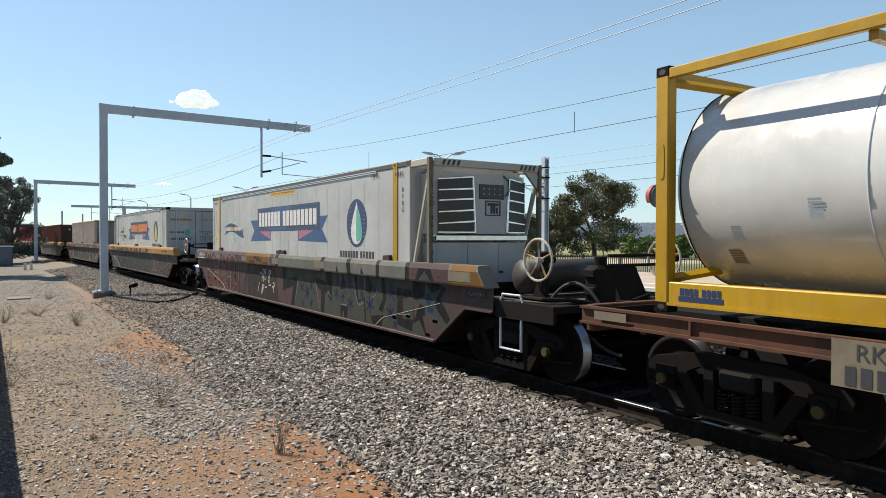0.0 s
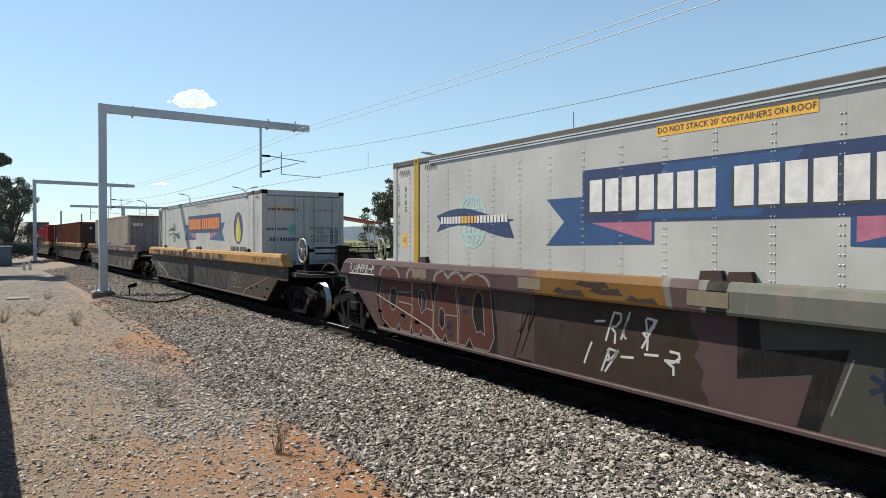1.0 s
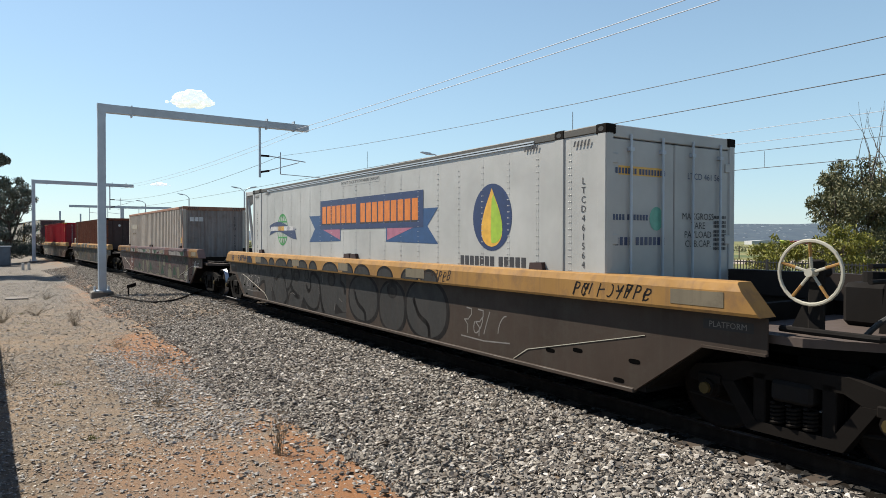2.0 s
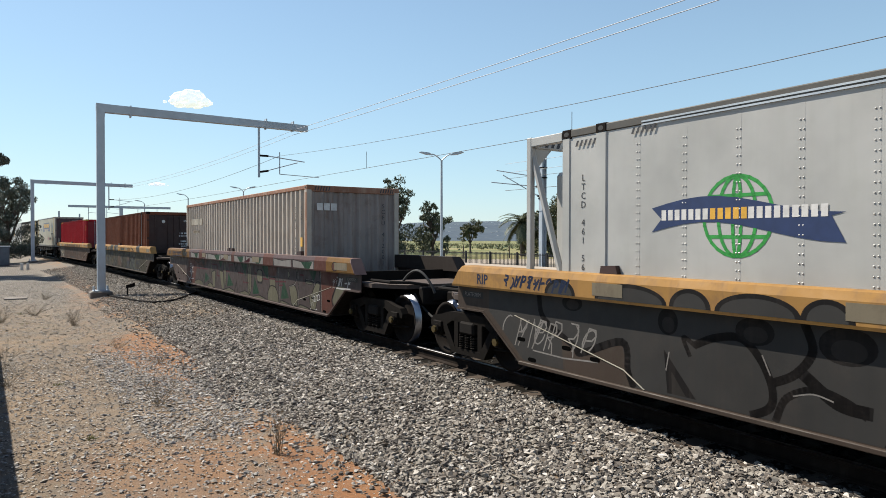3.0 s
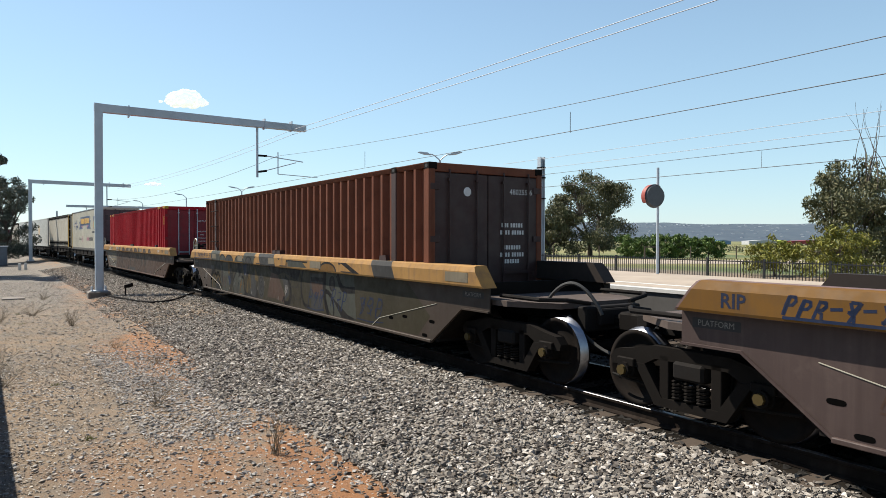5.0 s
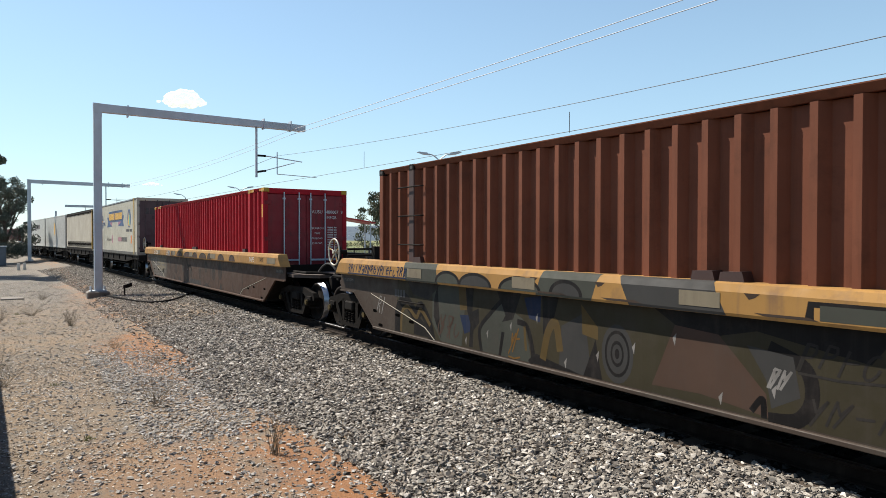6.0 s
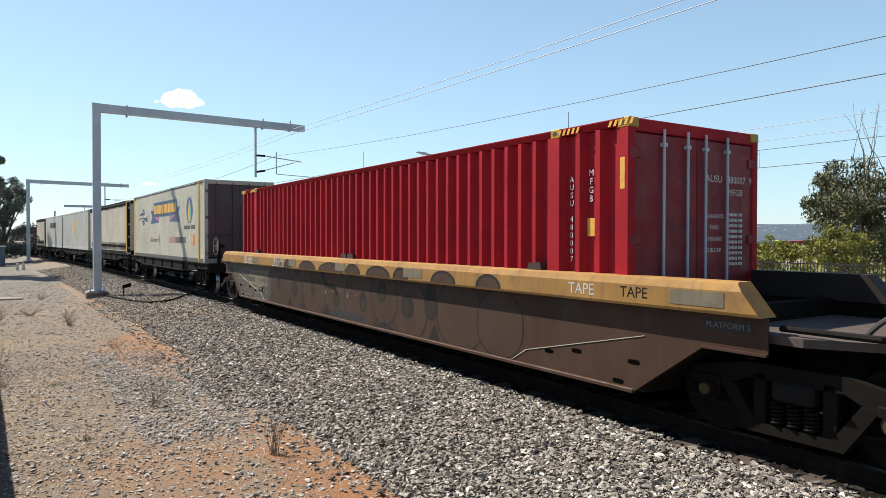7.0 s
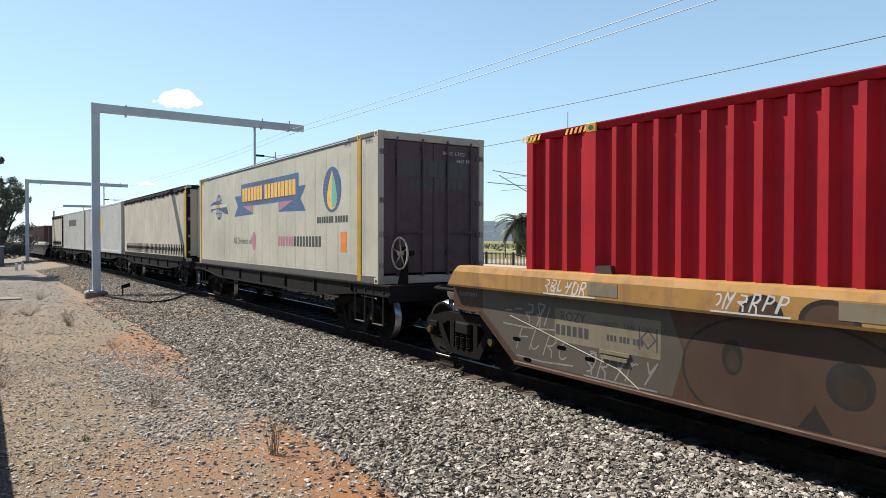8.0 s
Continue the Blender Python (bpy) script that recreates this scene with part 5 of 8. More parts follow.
def curtain_dress(root, L, H):
    """Rolled dark valance, straps and a row of buckles on a curtain side."""
    bm = nb()
    n = 60
    vs = []
    for i in range(n + 1):
        y = -L / 2 + 0.2 + (L - 0.4) * i / n
        sag = 0.035 * math.sin(i * 1.7) + 0.02 * math.sin(i * 0.6)
        vs.append([bm.verts.new((-1.25, y, H - 0.08)), bm.verts.new((-1.285, y, H - 0.16 + sag)), bm.verts.new((-1.25, y, H - 0.24 + sag))])
    for a, b in zip(vs, vs[1:]):
        bm.faces.new((a[0], b[0], b[1], a[1]))
        bm.faces.new((a[1], b[1], b[2], a[2]))
    part("rolled_valance", bm, M["iron"], root)
    bm = nb()
    box(bm, -1.25, -1.236, -0.018, 0.018, 0.2, 0.62)
    box(bm, -1.262, -1.24, -0.04, 0.04, 0.36, 0.50, 0.006)
    first = part("strap_buckle", bm, M["iron"], root)
    k = int((L - 1.0) / 0.28)
    for i in range(k):
        o = first if i == 0 else new("strap_buckle", first.data)
        o.parent, o.location = root, (0, -L / 2 + 0.6 + i * 0.28, 0)


curtain_dress(C7, 13.6, 2.88)
curtain_dress(C10, 6.6, 2.85)
bm = nb()
box(bm, -1.262, -1.235, -6.72, -6.45, 0.1, 2.8, 0.01)
part("yellow_post", bm, M["yellow"], C7)


# ---- train: tank container ----
def tank_container(u, lift):
    root = tagged(new("tank_container"), "white cylindrical tank in a yellow steel frame", "tank container", "freight containers")
    h, w, H = 3.03, 1.22, 2.64
    for sgn in (-1, 1):
        for e in (-1, 1):
            bm = nb()
            box(bm, sgn * w, sgn * (w - 0.14), e * h, e * (h - 0.17), 0.1, H - 0.1, 0.012)
            post = part("corner_post", bm, M["yellow"], root)
            bm = nb()
            slab(bm, oval(0.035, 0.19, 16, e * (h - 0.085), 1.62, 0.5), sgn * (w - 0.002), sgn * (w + 0.006), "x")
            part("post_slot", bm, M["yellow"], post)
            for zz in (0.06, H - 0.06):
                casting(root, sgn * (w - 0.084), e * (h - 0.088), zz, M["brown"])
        bm = nb()
        box(bm, sgn * (w - 0.01), sgn * (w - 0.1), -h + 0.17, h - 0.17, 0.10, 0.33, 0.012)
        box(bm, sgn * (w + 0.01), sgn * (w - 0.1), -h + 0.17, h - 0.17, 0.08, 0.11)
        part("bottom_rail", bm, M["yellow"], root)
        # added slanting yellow plate that throws its colour onto the tank's underside
        bm = nb()
        slab(bm, [(sgn * (w - 0.1), 0.32), (sgn * (w - 0.1), 0.335), (sgn * 0.62, 0.205), (sgn * 0.62, 0.19)], -h + 0.17, h - 0.17, "y")
        part("drip_tray", bm, M["yellow"], root)
        bm = nb()
        box(bm, sgn * w, sgn * (w - 0.08), -h + 0.17, h - 0.17, H - 0.14, H - 0.03, 0.01)
        part("top_rail", bm, M["yellow"], root)
        for e in (-1, 1):
            bm = nb()
            rod(bm, (sgn * (w - 0.06), e * (h - 0.1), H - 0.16), (sgn * 0.35, e * (h - 0.55), H - 0.28), 0.05, 4)
            part("frame_brace", bm, M["yellow"], root)
            bm = nb()
            rod(bm, (sgn * (w - 0.06), e * (h - 0.1), 0.35), (sgn * 0.35, e * (h - 0.5), 0.5), 0.05, 4)
            part("frame_brace", bm, M["yellow"], root)
    for e in (-1, 1):
        bm = nb()
        box(bm, -w + 0.14, w - 0.14, e * (h - 0.01), e * (h - 0.13), H - 0.16, H - 0.03, 0.01)
        box(bm, -w + 0.14, w - 0.14, e * (h - 0.01), e * (h - 0.13), 0.05, 0.22, 0.01)
        part("end_rail", bm, M["yellow"], root)
    bm = nb()
    prof = [(-2.99, 0.0), (-2.98, 0.45), (-2.93, 0.85), (-2.87, 1.05), (-2.78, 1.115), (2.78, 1.115), (2.87, 1.05), (2.93, 0.85), (2.98, 0.45), (2.99, 0.0)]
    n, rows = 64, []
    for y, r in prof:
        rows.append([bm.verts.new((r * math.cos(2 * math.pi * i / n), y, 1.36 + r * math.sin(2 * math.pi * i / n))) for i in range(n)] if r else [bm.verts.new((0, y, 1.36))])
    for a, b in zip(rows, rows[1:]):
        for i in range(n):
            j = (i + 1) % n
            if len(a) == 1:
                bm.faces.new((a[0], b[i], b[j]))
            elif len(b) == 1:
                bm.faces.new((a[i], b[0], a[j]))
            else:
                bm.faces.new((a[i], b[i], b[j], a[j]))
    part("tank_barrel", bm, M["tank"], root, "glossy off-white clad tank barrel", True)
    for y in (-2.78, -0.9, 0.9, 2.78):
        bm = nb()
        ring(bm, (0, y, 1.36), 1.116, 0.009, "y", 64)
        part("cladding_band", bm, M["iron"] if abs(y) > 2 else M["galv"], root)
    m = Matrix.Translation((0, 0, 1.36))
    for y, a, w2, h2, mk in ((1.35, 195, 0.13, 0.2, "galv"), (2.18, 207, 0.12, 0.17, "galv"), (2.28, 222, 0.16, 0.2, "dirty_plate")):
        bm = nb()
        c = m @ Matrix.Rotation(radians(-(a - 180)), 4, "Y") @ on_side(-1.119, y, 0)
        for i in range(6):
            patch(bm, [(-w2 / 2, -h2 / 2 + i * h2 / 6), (w2 / 2, -h2 / 2 + i * h2 / 6), (w2 / 2 * (1 - 0.2 * (i % 2)), -h2 / 2 + (i + 0.72) * h2 / 6), (-w2 / 2, -h2 / 2 + (i + 0.72) * h2 / 6)], c)
        part("worn_label", bm, M[mk], root)
    bm = nb()
    patch(bm, [(-0.27, -0.085), (0.27, -0.085), (0.27, -0.03), (-0.27, -0.03)], on_side(-1.213, 2.45, 0.22))
    part("blue_label", bm, M["navy"], root)
    bars(root, 2.45, 0.235, 0.075, (4, 4), M["navy"], -1.214, gap=0.2)
    bm = nb()
    box(bm, -0.45, 0.45, -0.9, 0.9, 2.50, 2.54)
    for y in (-0.85, 0.85):
        box(bm, -1.15, 1.15, y - 0.04, y + 0.04, 2.42, 2.5)
    part("top_walkway", bm, M["yellow"], root)
    return on_train(root, u, lift)


handwheel(F6, -0.95, -7.0, 1.72)
T0 = tank_container(2.02, 1.21)
sign(F0, 6.15, 0.98, 0.85, 0.40, M["dirty_plate"], "", 0.2, -1.364)
words("RKLY", 0.20, M["ink"], F0, on_side(-1.368, 6.15, 1.07))
bars(F0, 6.15, 0.88, 0.16, (5,), M["ink"], -1.368)
sign(F0, 9.1, 1.10, 0.5, 0.1, M["dirty_plate"], "", 0.05, -1.364)

# ---- train: graffiti ----
G = {k: paint("spray_" + k, tuple(v * 0.30 for v in c), 0.6, (0.05, 0.04, 0.035), 0.5, 0, 0.35, 0.1, 0.15) for k, c in {
    "pink": (0.31, 0.185, 0.19), "terracotta": (0.36, 0.12, 0.085), "dark": (0.035, 0.03, 0.03), "pale": (0.85, 0.79, 0.74), "greygreen": (0.21, 0.22, 0.18), "cream": (0.47, 0.44, 0.30),
    "green": (0.03, 0.16, 0.08), "mauve": (0.24, 0.18, 0.175), "red": (0.30, 0.04, 0.07), "blue": (0.05, 0.09, 0.22), "olive": (0.15, 0.125, 0.07), "ochre": (0.62, 0.30, 0.065), "mustard": (0.36, 0.235, 0.085), "dust": (0.34, 0.29, 0.24),
    "slate": (0.16, 0.155, 0.15), "umber": (0.19, 0.125, 0.09), "smoke": (0.10, 0.088, 0.08), "tan": (0.27, 0.16, 0.115), "brown": (0.155, 0.10, 0.075), "sky": (0.14, 0.22, 0.22), "white": (2.1, 2.05, 2.0)}.items()}
PAINTS = {}


def spray(root, colour, outline, layer, lo=0.335, hi=1.262):
    """A sprayed patch on the side plate; outline in (-y, z), kept on the plate."""
    bm = PAINTS.setdefault((root.name, colour, layer), (nb(), root))[0]
    patch(bm, [(p[0], min(hi, max(lo, p[1]))) for p in outline], on_side(-1.2556 - 0.00015 * layer, 0, 0))


def spray_line(root, colour, pts, width, layer):
    bm = PAINTS.setdefault((root.name, colour, layer), (nb(), root))[0]
    pts = [(p[0], min(1.25, max(0.345, p[1]))) for p in pts]
    stroke(bm, [p for i, p in enumerate(pts) if i == 0 or (Vector(p) - Vector(pts[i - 1])).length > 0.01], width, on_side(-1.2556 - 0.00015 * layer, 0, 0))


def chord_paint(root, colour, a, b, layer=0, top=True, slant=0.0):
    """Paint over a stretch of the top chord, from y = a to b."""
    bm = PAINTS.setdefault((root.name, colour, 20 + layer), (nb(), root))[0]
    d = 0.0002 + 0.0001 * layer
    prof = [(-1.377 - d, 1.272), (-1.385 - d, 1.30), (-1.385 - d, 1.50), (-1.35 - d, 1.577 + d), (-1.31, 1.591 + d)]
    prof = prof if top else prof[1:4]
    lim = 9.0
    for p, q in zip(prof, prof[1:]):
        def yy(v, z):
            return max(-(lim - 0.26 * (z - 1.27) / 0.32), min(lim - 0.26 * (z - 1.27) / 0.32, v + slant * (z - 1.3)))
        bm.faces.new([bm.verts.new((p[0], yy(a, p[1]), p[1])), bm.verts.new((p[0], yy(b, p[1]), p[1])), bm.verts.new((q[0], yy(b, q[1]), q[1])), bm.verts.new((q[0], yy(a, q[1]), q[1]))])


def marks(w, h, seed):
    """Illegible hand-sprayed marks: hooks, bars and arcs in a leaning row, as lists of points."""
    r = random.Random(seed)
    out, n = [], max(2, round(w / (h * 0.75)))
    for i in range(n):
        cx, lean = -w / 2 + (i + 0.5) * w / n, 0.18 * h
        kind = r.sample(("bar", "arc", "slash", "hook", "dash", "bowl"), r.choice((1, 2, 2)))
        hw, hh, dz = w / n * 0.36, h * 0.5 * r.uniform(0.75, 1.0), h * r.uniform(-0.1, 0.1)

        def at(u, v):
            return (cx + hw * u + lean * v, dz + hh * v)
        for k in kind:
            if k == "bar":
                out.append([at(-0.8, -1), at(-0.85, 0), at(-0.8, 1)])
            elif k == "arc":
                a0 = r.uniform(0, 6.28)
                out.append([at(0.9 * math.cos(a), 0.9 * math.sin(a)) for a in (a0 + 0.45 * j for j in range(r.randint(6, 13)))])
            elif k == "bowl":
                out.append([at(-0.6, -1), at(-0.6, 1), at(0.5, 0.9), at(0.8, 0.45), at(0.4, 0.05), at(-0.6, 0.0)])
            elif k == "hook":
                out.append([at(-0.7, 1), at(0.5, 0.95), at(0.8, 0.5), at(0.3, 0.05), at(-0.6, 0.0), at(0.5, -0.4), at(0.9, -1.1)])
            elif k == "slash":
                out.append([at(-0.8, 0.9), at(0.1, 0.0), at(0.9, 0.95), at(0.0, -1.0)])
            else:
                out.append([at(-0.9, 0.1), at(0.9, 0.2)])
    if r.random() < 0.5:
        out.append([(-w / 2, -h * 0.62), (0, -h * 0.66), (w / 2, -h * 0.56)])
    return out


def scribble(root, y, z, w, h, colour, seed, width=0.02, layer=6):
    for pts in marks(w, h, seed):
        spray_line(root, colour, [(-y + p[0], z + p[1]) for p in pts], width, layer)


def tag_chord(root, y, w, colour, seed, layer=3, width=0.018):
    bm = PAINTS.setdefault((root.name, colour, 30 + layer), (nb(), root))[0]
    for pts in marks(w, 0.17, seed):
        stroke(bm, [(-y + p[0], min(1.495, max(1.305, 1.405 + p[1]))) for p in pts], width, on_side(-1.3862, 0, 0))


def chord_oval(root, y, w, fill, line, layer=3):
    """The crown of a bubble letter that runs over the top chord."""
    def cap(k, h):
        return [(-y + w * k * math.cos(a), 1.302 + h * math.sin(a)) for a in (math.pi * i / 16 for i in range(17))]
    for colour, k, h, d in ((line, 1.0, 0.195, 0), (fill, 1.0 - 0.055 / w, 0.15, 0.0002)):
        bm = PAINTS.setdefault((root.name, colour, 40 + layer), (nb(), root))[0]
        patch(bm, cap(k, h), on_side(-1.3856 - 0.0001 * layer - d, 0, 0))


def chord_patch(root, colour, pts, layer):
    """A painted shape on the flat face of the top chord; points in (y, z)."""
    bm = PAINTS.setdefault((root.name, colour, 50 + layer), (nb(), root))[0]
    patch(bm, [(-p[0], min(1.498, max(1.303, p[1]))) for p in pts], on_side(-1.3856 - 0.0001 * layer, 0, 0))


def shape(root, colour, pts, layer):
    """A painted shape on the side plate; points in (y, z)."""
    spray(root, colour, [(-p[0], p[1]) for p in pts], layer)


def curve(root, colour, pts, width, layer):
    """A sprayed line through the points (y, z), rounded between them."""
    fine = []
    for i in range(len(pts) - 1):
        p0, p1, p2, p3 = (Vector(pts[max(0, min(len(pts) - 1, i + k))]) for k in (-1, 0, 1, 2))
        for k in range(6):
            u = k / 6
            fine.append(0.5 * (2 * p1 + (p2 - p0) * u + (2 * p0 - 5 * p1 + 4 * p2 - p3) * u * u + (3 * p1 - p0 - 3 * p2 + p3) * u ** 3))
    fine.append(Vector(pts[-1]))
    spray_line(root, colour, [(-p[0], p[1]) for p in fine], width, layer)


def loop(root, y, z, w, h, colour, width, layer, a0=0.0, a1=2 * math.pi):
    """Part of a sprayed round outline."""
    n = 26
    curve(root, colour, [(y + w * math.cos(a0 + (a1 - a0) * i / n), z + h * math.sin(a0 + (a1 - a0) * i / n)) for i in range(n + 1)], width, layer)


def eye(root, y, z, w, h, dark, core, layer):
    spray(root, dark, oval(w, h, 22, -y, z, 0.95), layer)
    spray(root, core, oval(w * 0.62, h * 0.6, 18, -y + w * 0.05, z - h * 0.22, 0.95), layer + 0.4)


# pink, terracotta and grey-green wagon
def blot(root, y, z, r, colour, layer):
    """A fuzzy spray dot with two smaller ones below it."""
    for dy, dz, k in ((0, 0, 1.0), (-0.02, -1.9 * r, 0.5), (-1.1 * r, -1.8 * r, 0.45)):
        spray(root, colour, oval(r * k, r * k * 1.05, 14, -(y + dy), z + dz), layer)


def asterisk(root, y, z, r, colour, layer, turn=0.0):
    """A hand-sprayed star of three crossing strokes."""
    for k in range(3):
        a = turn + k * math.pi / 3 + 0.5
        spray_line(root, colour, [(-y - r * math.cos(a), z - r * math.sin(a)), (-y + r * math.cos(a), z + r * math.sin(a))], r * 0.36, layer)


def lined(root, fill, line, pts, width, layer):
    """A filled shape with a sprayed outline of another colour."""
    shape(root, fill, pts, layer)
    spray_line(root, line, [(-p[0], p[1]) for p in list(pts) + [pts[0]]], width, layer + 0.4)


shape(W1, "pink", [(8.2, 0.95), (7.4, 0.34), (3.3, 0.34), (3.5, 0.8), (3.3, 1.26), (8.2, 1.26)], 0)
curve(W1, "red", [(7.68, 1.24), (7.72, 0.9), (7.56, 0.52), (7.3, 0.35)], 0.018, 0.5)
shape(W1, "dark", [(7.5, 1.26), (7.6, 0.9), (7.42, 0.46), (7.1, 0.335), (3.72, 0.335), (3.72, 0.7), (3.86, 1.26)], 0.6)
for pts in (((7.36, 1.26), (7.48, 0.9), (7.34, 0.5), (7.02, 0.345), (6.78, 0.345), (6.70, 0.47), (6.62, 0.345), (6.28, 0.345), (6.2, 0.75), (6.24, 1.26)),
            ((6.19, 1.26), (6.21, 0.82), (6.24, 0.5), (6.16, 0.345), (5.96, 0.345), (5.90, 0.45), (5.84, 0.345), (5.52, 0.345), (5.50, 0.8), (5.60, 1.26)),
            ((5.34, 1.26), (5.46, 1.05), (5.49, 0.7), (5.47, 0.345), (5.2, 0.345), (5.12, 0.46), (5.05, 0.345), (4.77, 0.345), (4.76, 0.78), (4.84, 1.26)),
            ((4.80, 1.26), (4.72, 0.8), (4.73, 0.345), (4.54, 0.345), (4.43, 0.48), (4.33, 0.345), (3.92, 0.345), (3.80, 0.55), (3.90, 1.26))):
    lined(W1, "terracotta", "pale", pts, 0.022, 1)
for pts in (((7.05, 0.88), (7.0, 1.07), (6.85, 1.10), (6.76, 0.98), (6.78, 0.8), (6.88, 0.69), (6.99, 0.70)),
            ((5.98, 1.08), (5.99, 0.92), (5.88, 0.72), (5.76, 0.80), (5.72, 0.98), (5.80, 1.10), (5.9, 1.13)),
            ((5.31, 0.82), (5.32, 0.60), (5.22, 0.52), (5.14, 0.60), (5.15, 0.80), (5.22, 0.88)),
            ((4.36, 0.84), (4.30, 1.14), (4.20, 1.22), (4.09, 1.13), (4.04, 0.57), (4.14, 0.62), (4.24, 0.58))):
    lined(W1, "dark", "pale", pts, 0.02, 2)
for a, b in (((6.70, 0.86), (6.22, 0.84)), ((6.72, 1.03), (6.25, 1.05)), ((5.13, 0.77), (4.76, 0.78)), ((5.72, 0.82), (5.5, 0.80))):
    spray_line(W1, "pale", [(-a[0], a[1]), (-b[0], b[1])], 0.022, 2.6)
spray(W1, "pale", oval(0.035, 0.15, 16, -5.86, 0.93), 2.8)
spray(W1, "dark", oval(0.02, 0.13, 16, -5.86, 0.93), 3)
for y, z, r in ((7.22, 0.98, 0.06), (6.50, 0.62, 0.055), (5.00, 0.60, 0.075), (4.60, 1.03, 0.085)):
    blot(W1, y, z, r, "blue", 3)
scribble(W1, 3.12, 0.75, 0.34, 0.75, "dark", 12, 0.022)
shape(W1, "brown", [(2.9, 0.34), (0.2, 0.34), (0.28, 0.8), (0.42, 1.26), (2.9, 1.26)], 0.2)
for sd, y, z, w, h in ((1, 1.35, 0.98, 0.95, 0.36), (2, 1.55, 0.60, 0.8, 0.34), (3, 0.8, 0.72, 0.55, 0.3)):
    scribble(W1, y, z, w, h, "white", sd, 0.028)
scribble(W1, 2.35, 0.78, 0.7, 0.4, "slate", 4, 0.025)
shape(W1, "pink", [(0.45, 1.26), (0.40, 1.05), (0.30, 0.95), (0.38, 0.8), (0.26, 0.66), (0.30, 0.5), (0.15, 0.34), (-0.68, 0.34), (-0.86, 0.79), (-0.11, 0.66), (-0.11, 1.26)], 1)
shape(W1, "greygreen", [(-0.2, 0.34), (-7.4, 0.34), (-7.9, 0.72), (-7.6, 1.26), (-0.2, 1.26)], 0)
shape(W1, "dark", [(-0.11, 1.26), (-0.11, 0.66), (-0.84, 0.82), (-0.70, 0.335), (-0.90, 0.335), (-1.15, 1.08), (-0.36, 0.97), (-0.33, 1.26)], 1.6)
shape(W1, "pink", [(-2.36, 0.86), (-2.80, 0.78), (-2.66, 0.36)], 1)
for pts in (((-2.23, 1.10), (-2.93, 1.03), (-2.85, 1.26), (-3.26, 1.26), (-3.19, 0.60), (-3.02, 0.72), (-3.04, 0.86), (-2.84, 0.77), (-2.79, 0.335), (-2.60, 0.335), (-2.62, 0.80), (-2.40, 0.90)),
            ((-3.74, 1.26), (-3.66, 0.90), (-3.93, 0.95), (-3.82, 1.26)),
            ((-3.67, 0.59), (-3.67, 0.335), (-3.74, 0.335), (-3.75, 0.46), (-3.84, 0.46), (-3.86, 0.335), (-4.0, 0.335), (-4.05, 0.57)),
            ((-4.32, 1.26), (-4.47, 0.68), (-4.78, 0.78), (-4.84, 0.335), (-4.90, 0.335), (-4.83, 0.83), (-4.54, 0.76), (-4.47, 1.26)),
            ((-4.90, 1.26), (-4.87, 0.95), (-5.10, 0.91), (-5.19, 1.03), (-5.08, 1.22), (-5.0, 1.26)),
            ((-5.08, 0.49), (-5.18, 0.335), (-5.55, 0.335), (-5.62, 0.55), (-5.36, 0.52)),
            ((-5.52, 1.26), (-5.60, 0.86), (-5.42, 0.64), (-5.58, 0.60), (-5.74, 0.88), (-5.66, 1.26)),
            ((-6.16, 1.10), (-6.14, 0.44), (-6.70, 0.36), (-6.72, 0.58), (-6.36, 0.56), (-6.38, 0.92), (-6.70, 0.98), (-6.70, 1.10)),
            ((-6.71, 1.26), (-6.74, 0.50), (-6.94, 0.60), (-7.16, 0.34), (-7.30, 0.34), (-7.12, 0.74), (-7.40, 0.90), (-7.80, 0.60), (-7.9, 0.70), (-7.62, 1.0), (-7.8, 1.20), (-7.5, 1.26))):
    shape(W1, "dark", pts, 1.6)
for y, z, r, t in ((-1.43, 0.82, 0.13, 0), (-1.78, 0.72, 0.16, 0.3), (-2.03, 0.90, 0.11, 0.1), (-1.51, 0.44, 0.08, 0.4), (-2.03, 0.48, 0.11, 0.2), (-3.45, 0.82, 0.12, 0.1), (-3.52, 1.10, 0.12, 0), (-3.79, 0.76, 0.11, 0.5), (-4.13, 1.05, 0.14, 0.2), (-4.17, 0.66, 0.14, 0), (-4.67, 1.08, 0.11, 0.3), (-4.70, 0.88, 0.10, 0), (-5.05, 0.70, 0.16, 0.2), (-5.28, 0.98, 0.10, 0), (-5.9, 0.62, 0.15, 0.1), (-5.95, 1.02, 0.13, 0.4), (-6.08, 0.42, 0.10, 0)):
    asterisk(W1, y, z, r, "blue", 2.4, t)
for y, z, r in ((-1.6, 0.98, 0.10), (-2.2, 0.74, 0.10), (-3.6, 0.74, 0.08), (-3.95, 0.86, 0.09), (-4.3, 0.86, 0.10), (-4.95, 0.84, 0.08), (-6.05, 0.86, 0.12), (-5.4, 0.78, 0.08)):
    asterisk(W1, y, z, r, "sky", 2.2, 0.6)
star = [(-7.27 + (0.42 if k % 2 == 0 else 0.17) * math.sin(k * math.pi / 5 + 0.3), 0.92 + (0.42 if k % 2 == 0 else 0.17) * math.cos(k * math.pi / 5 + 0.3)) for k in range(10)]
shape(W1, "sky", star, 2.2)
blot(W1, -7.25, 0.98, 0.10, "blue", 3)
shape(W1, "pink", [(-6.72, 0.95), (-6.78, 0.60), (-6.96, 0.88)], 3)
shape(W1, "pink", [(-7.05, 0.66), (-7.20, 0.335), (-7.47, 0.335), (-7.60, 0.40), (-7.27, 0.72)], 3)
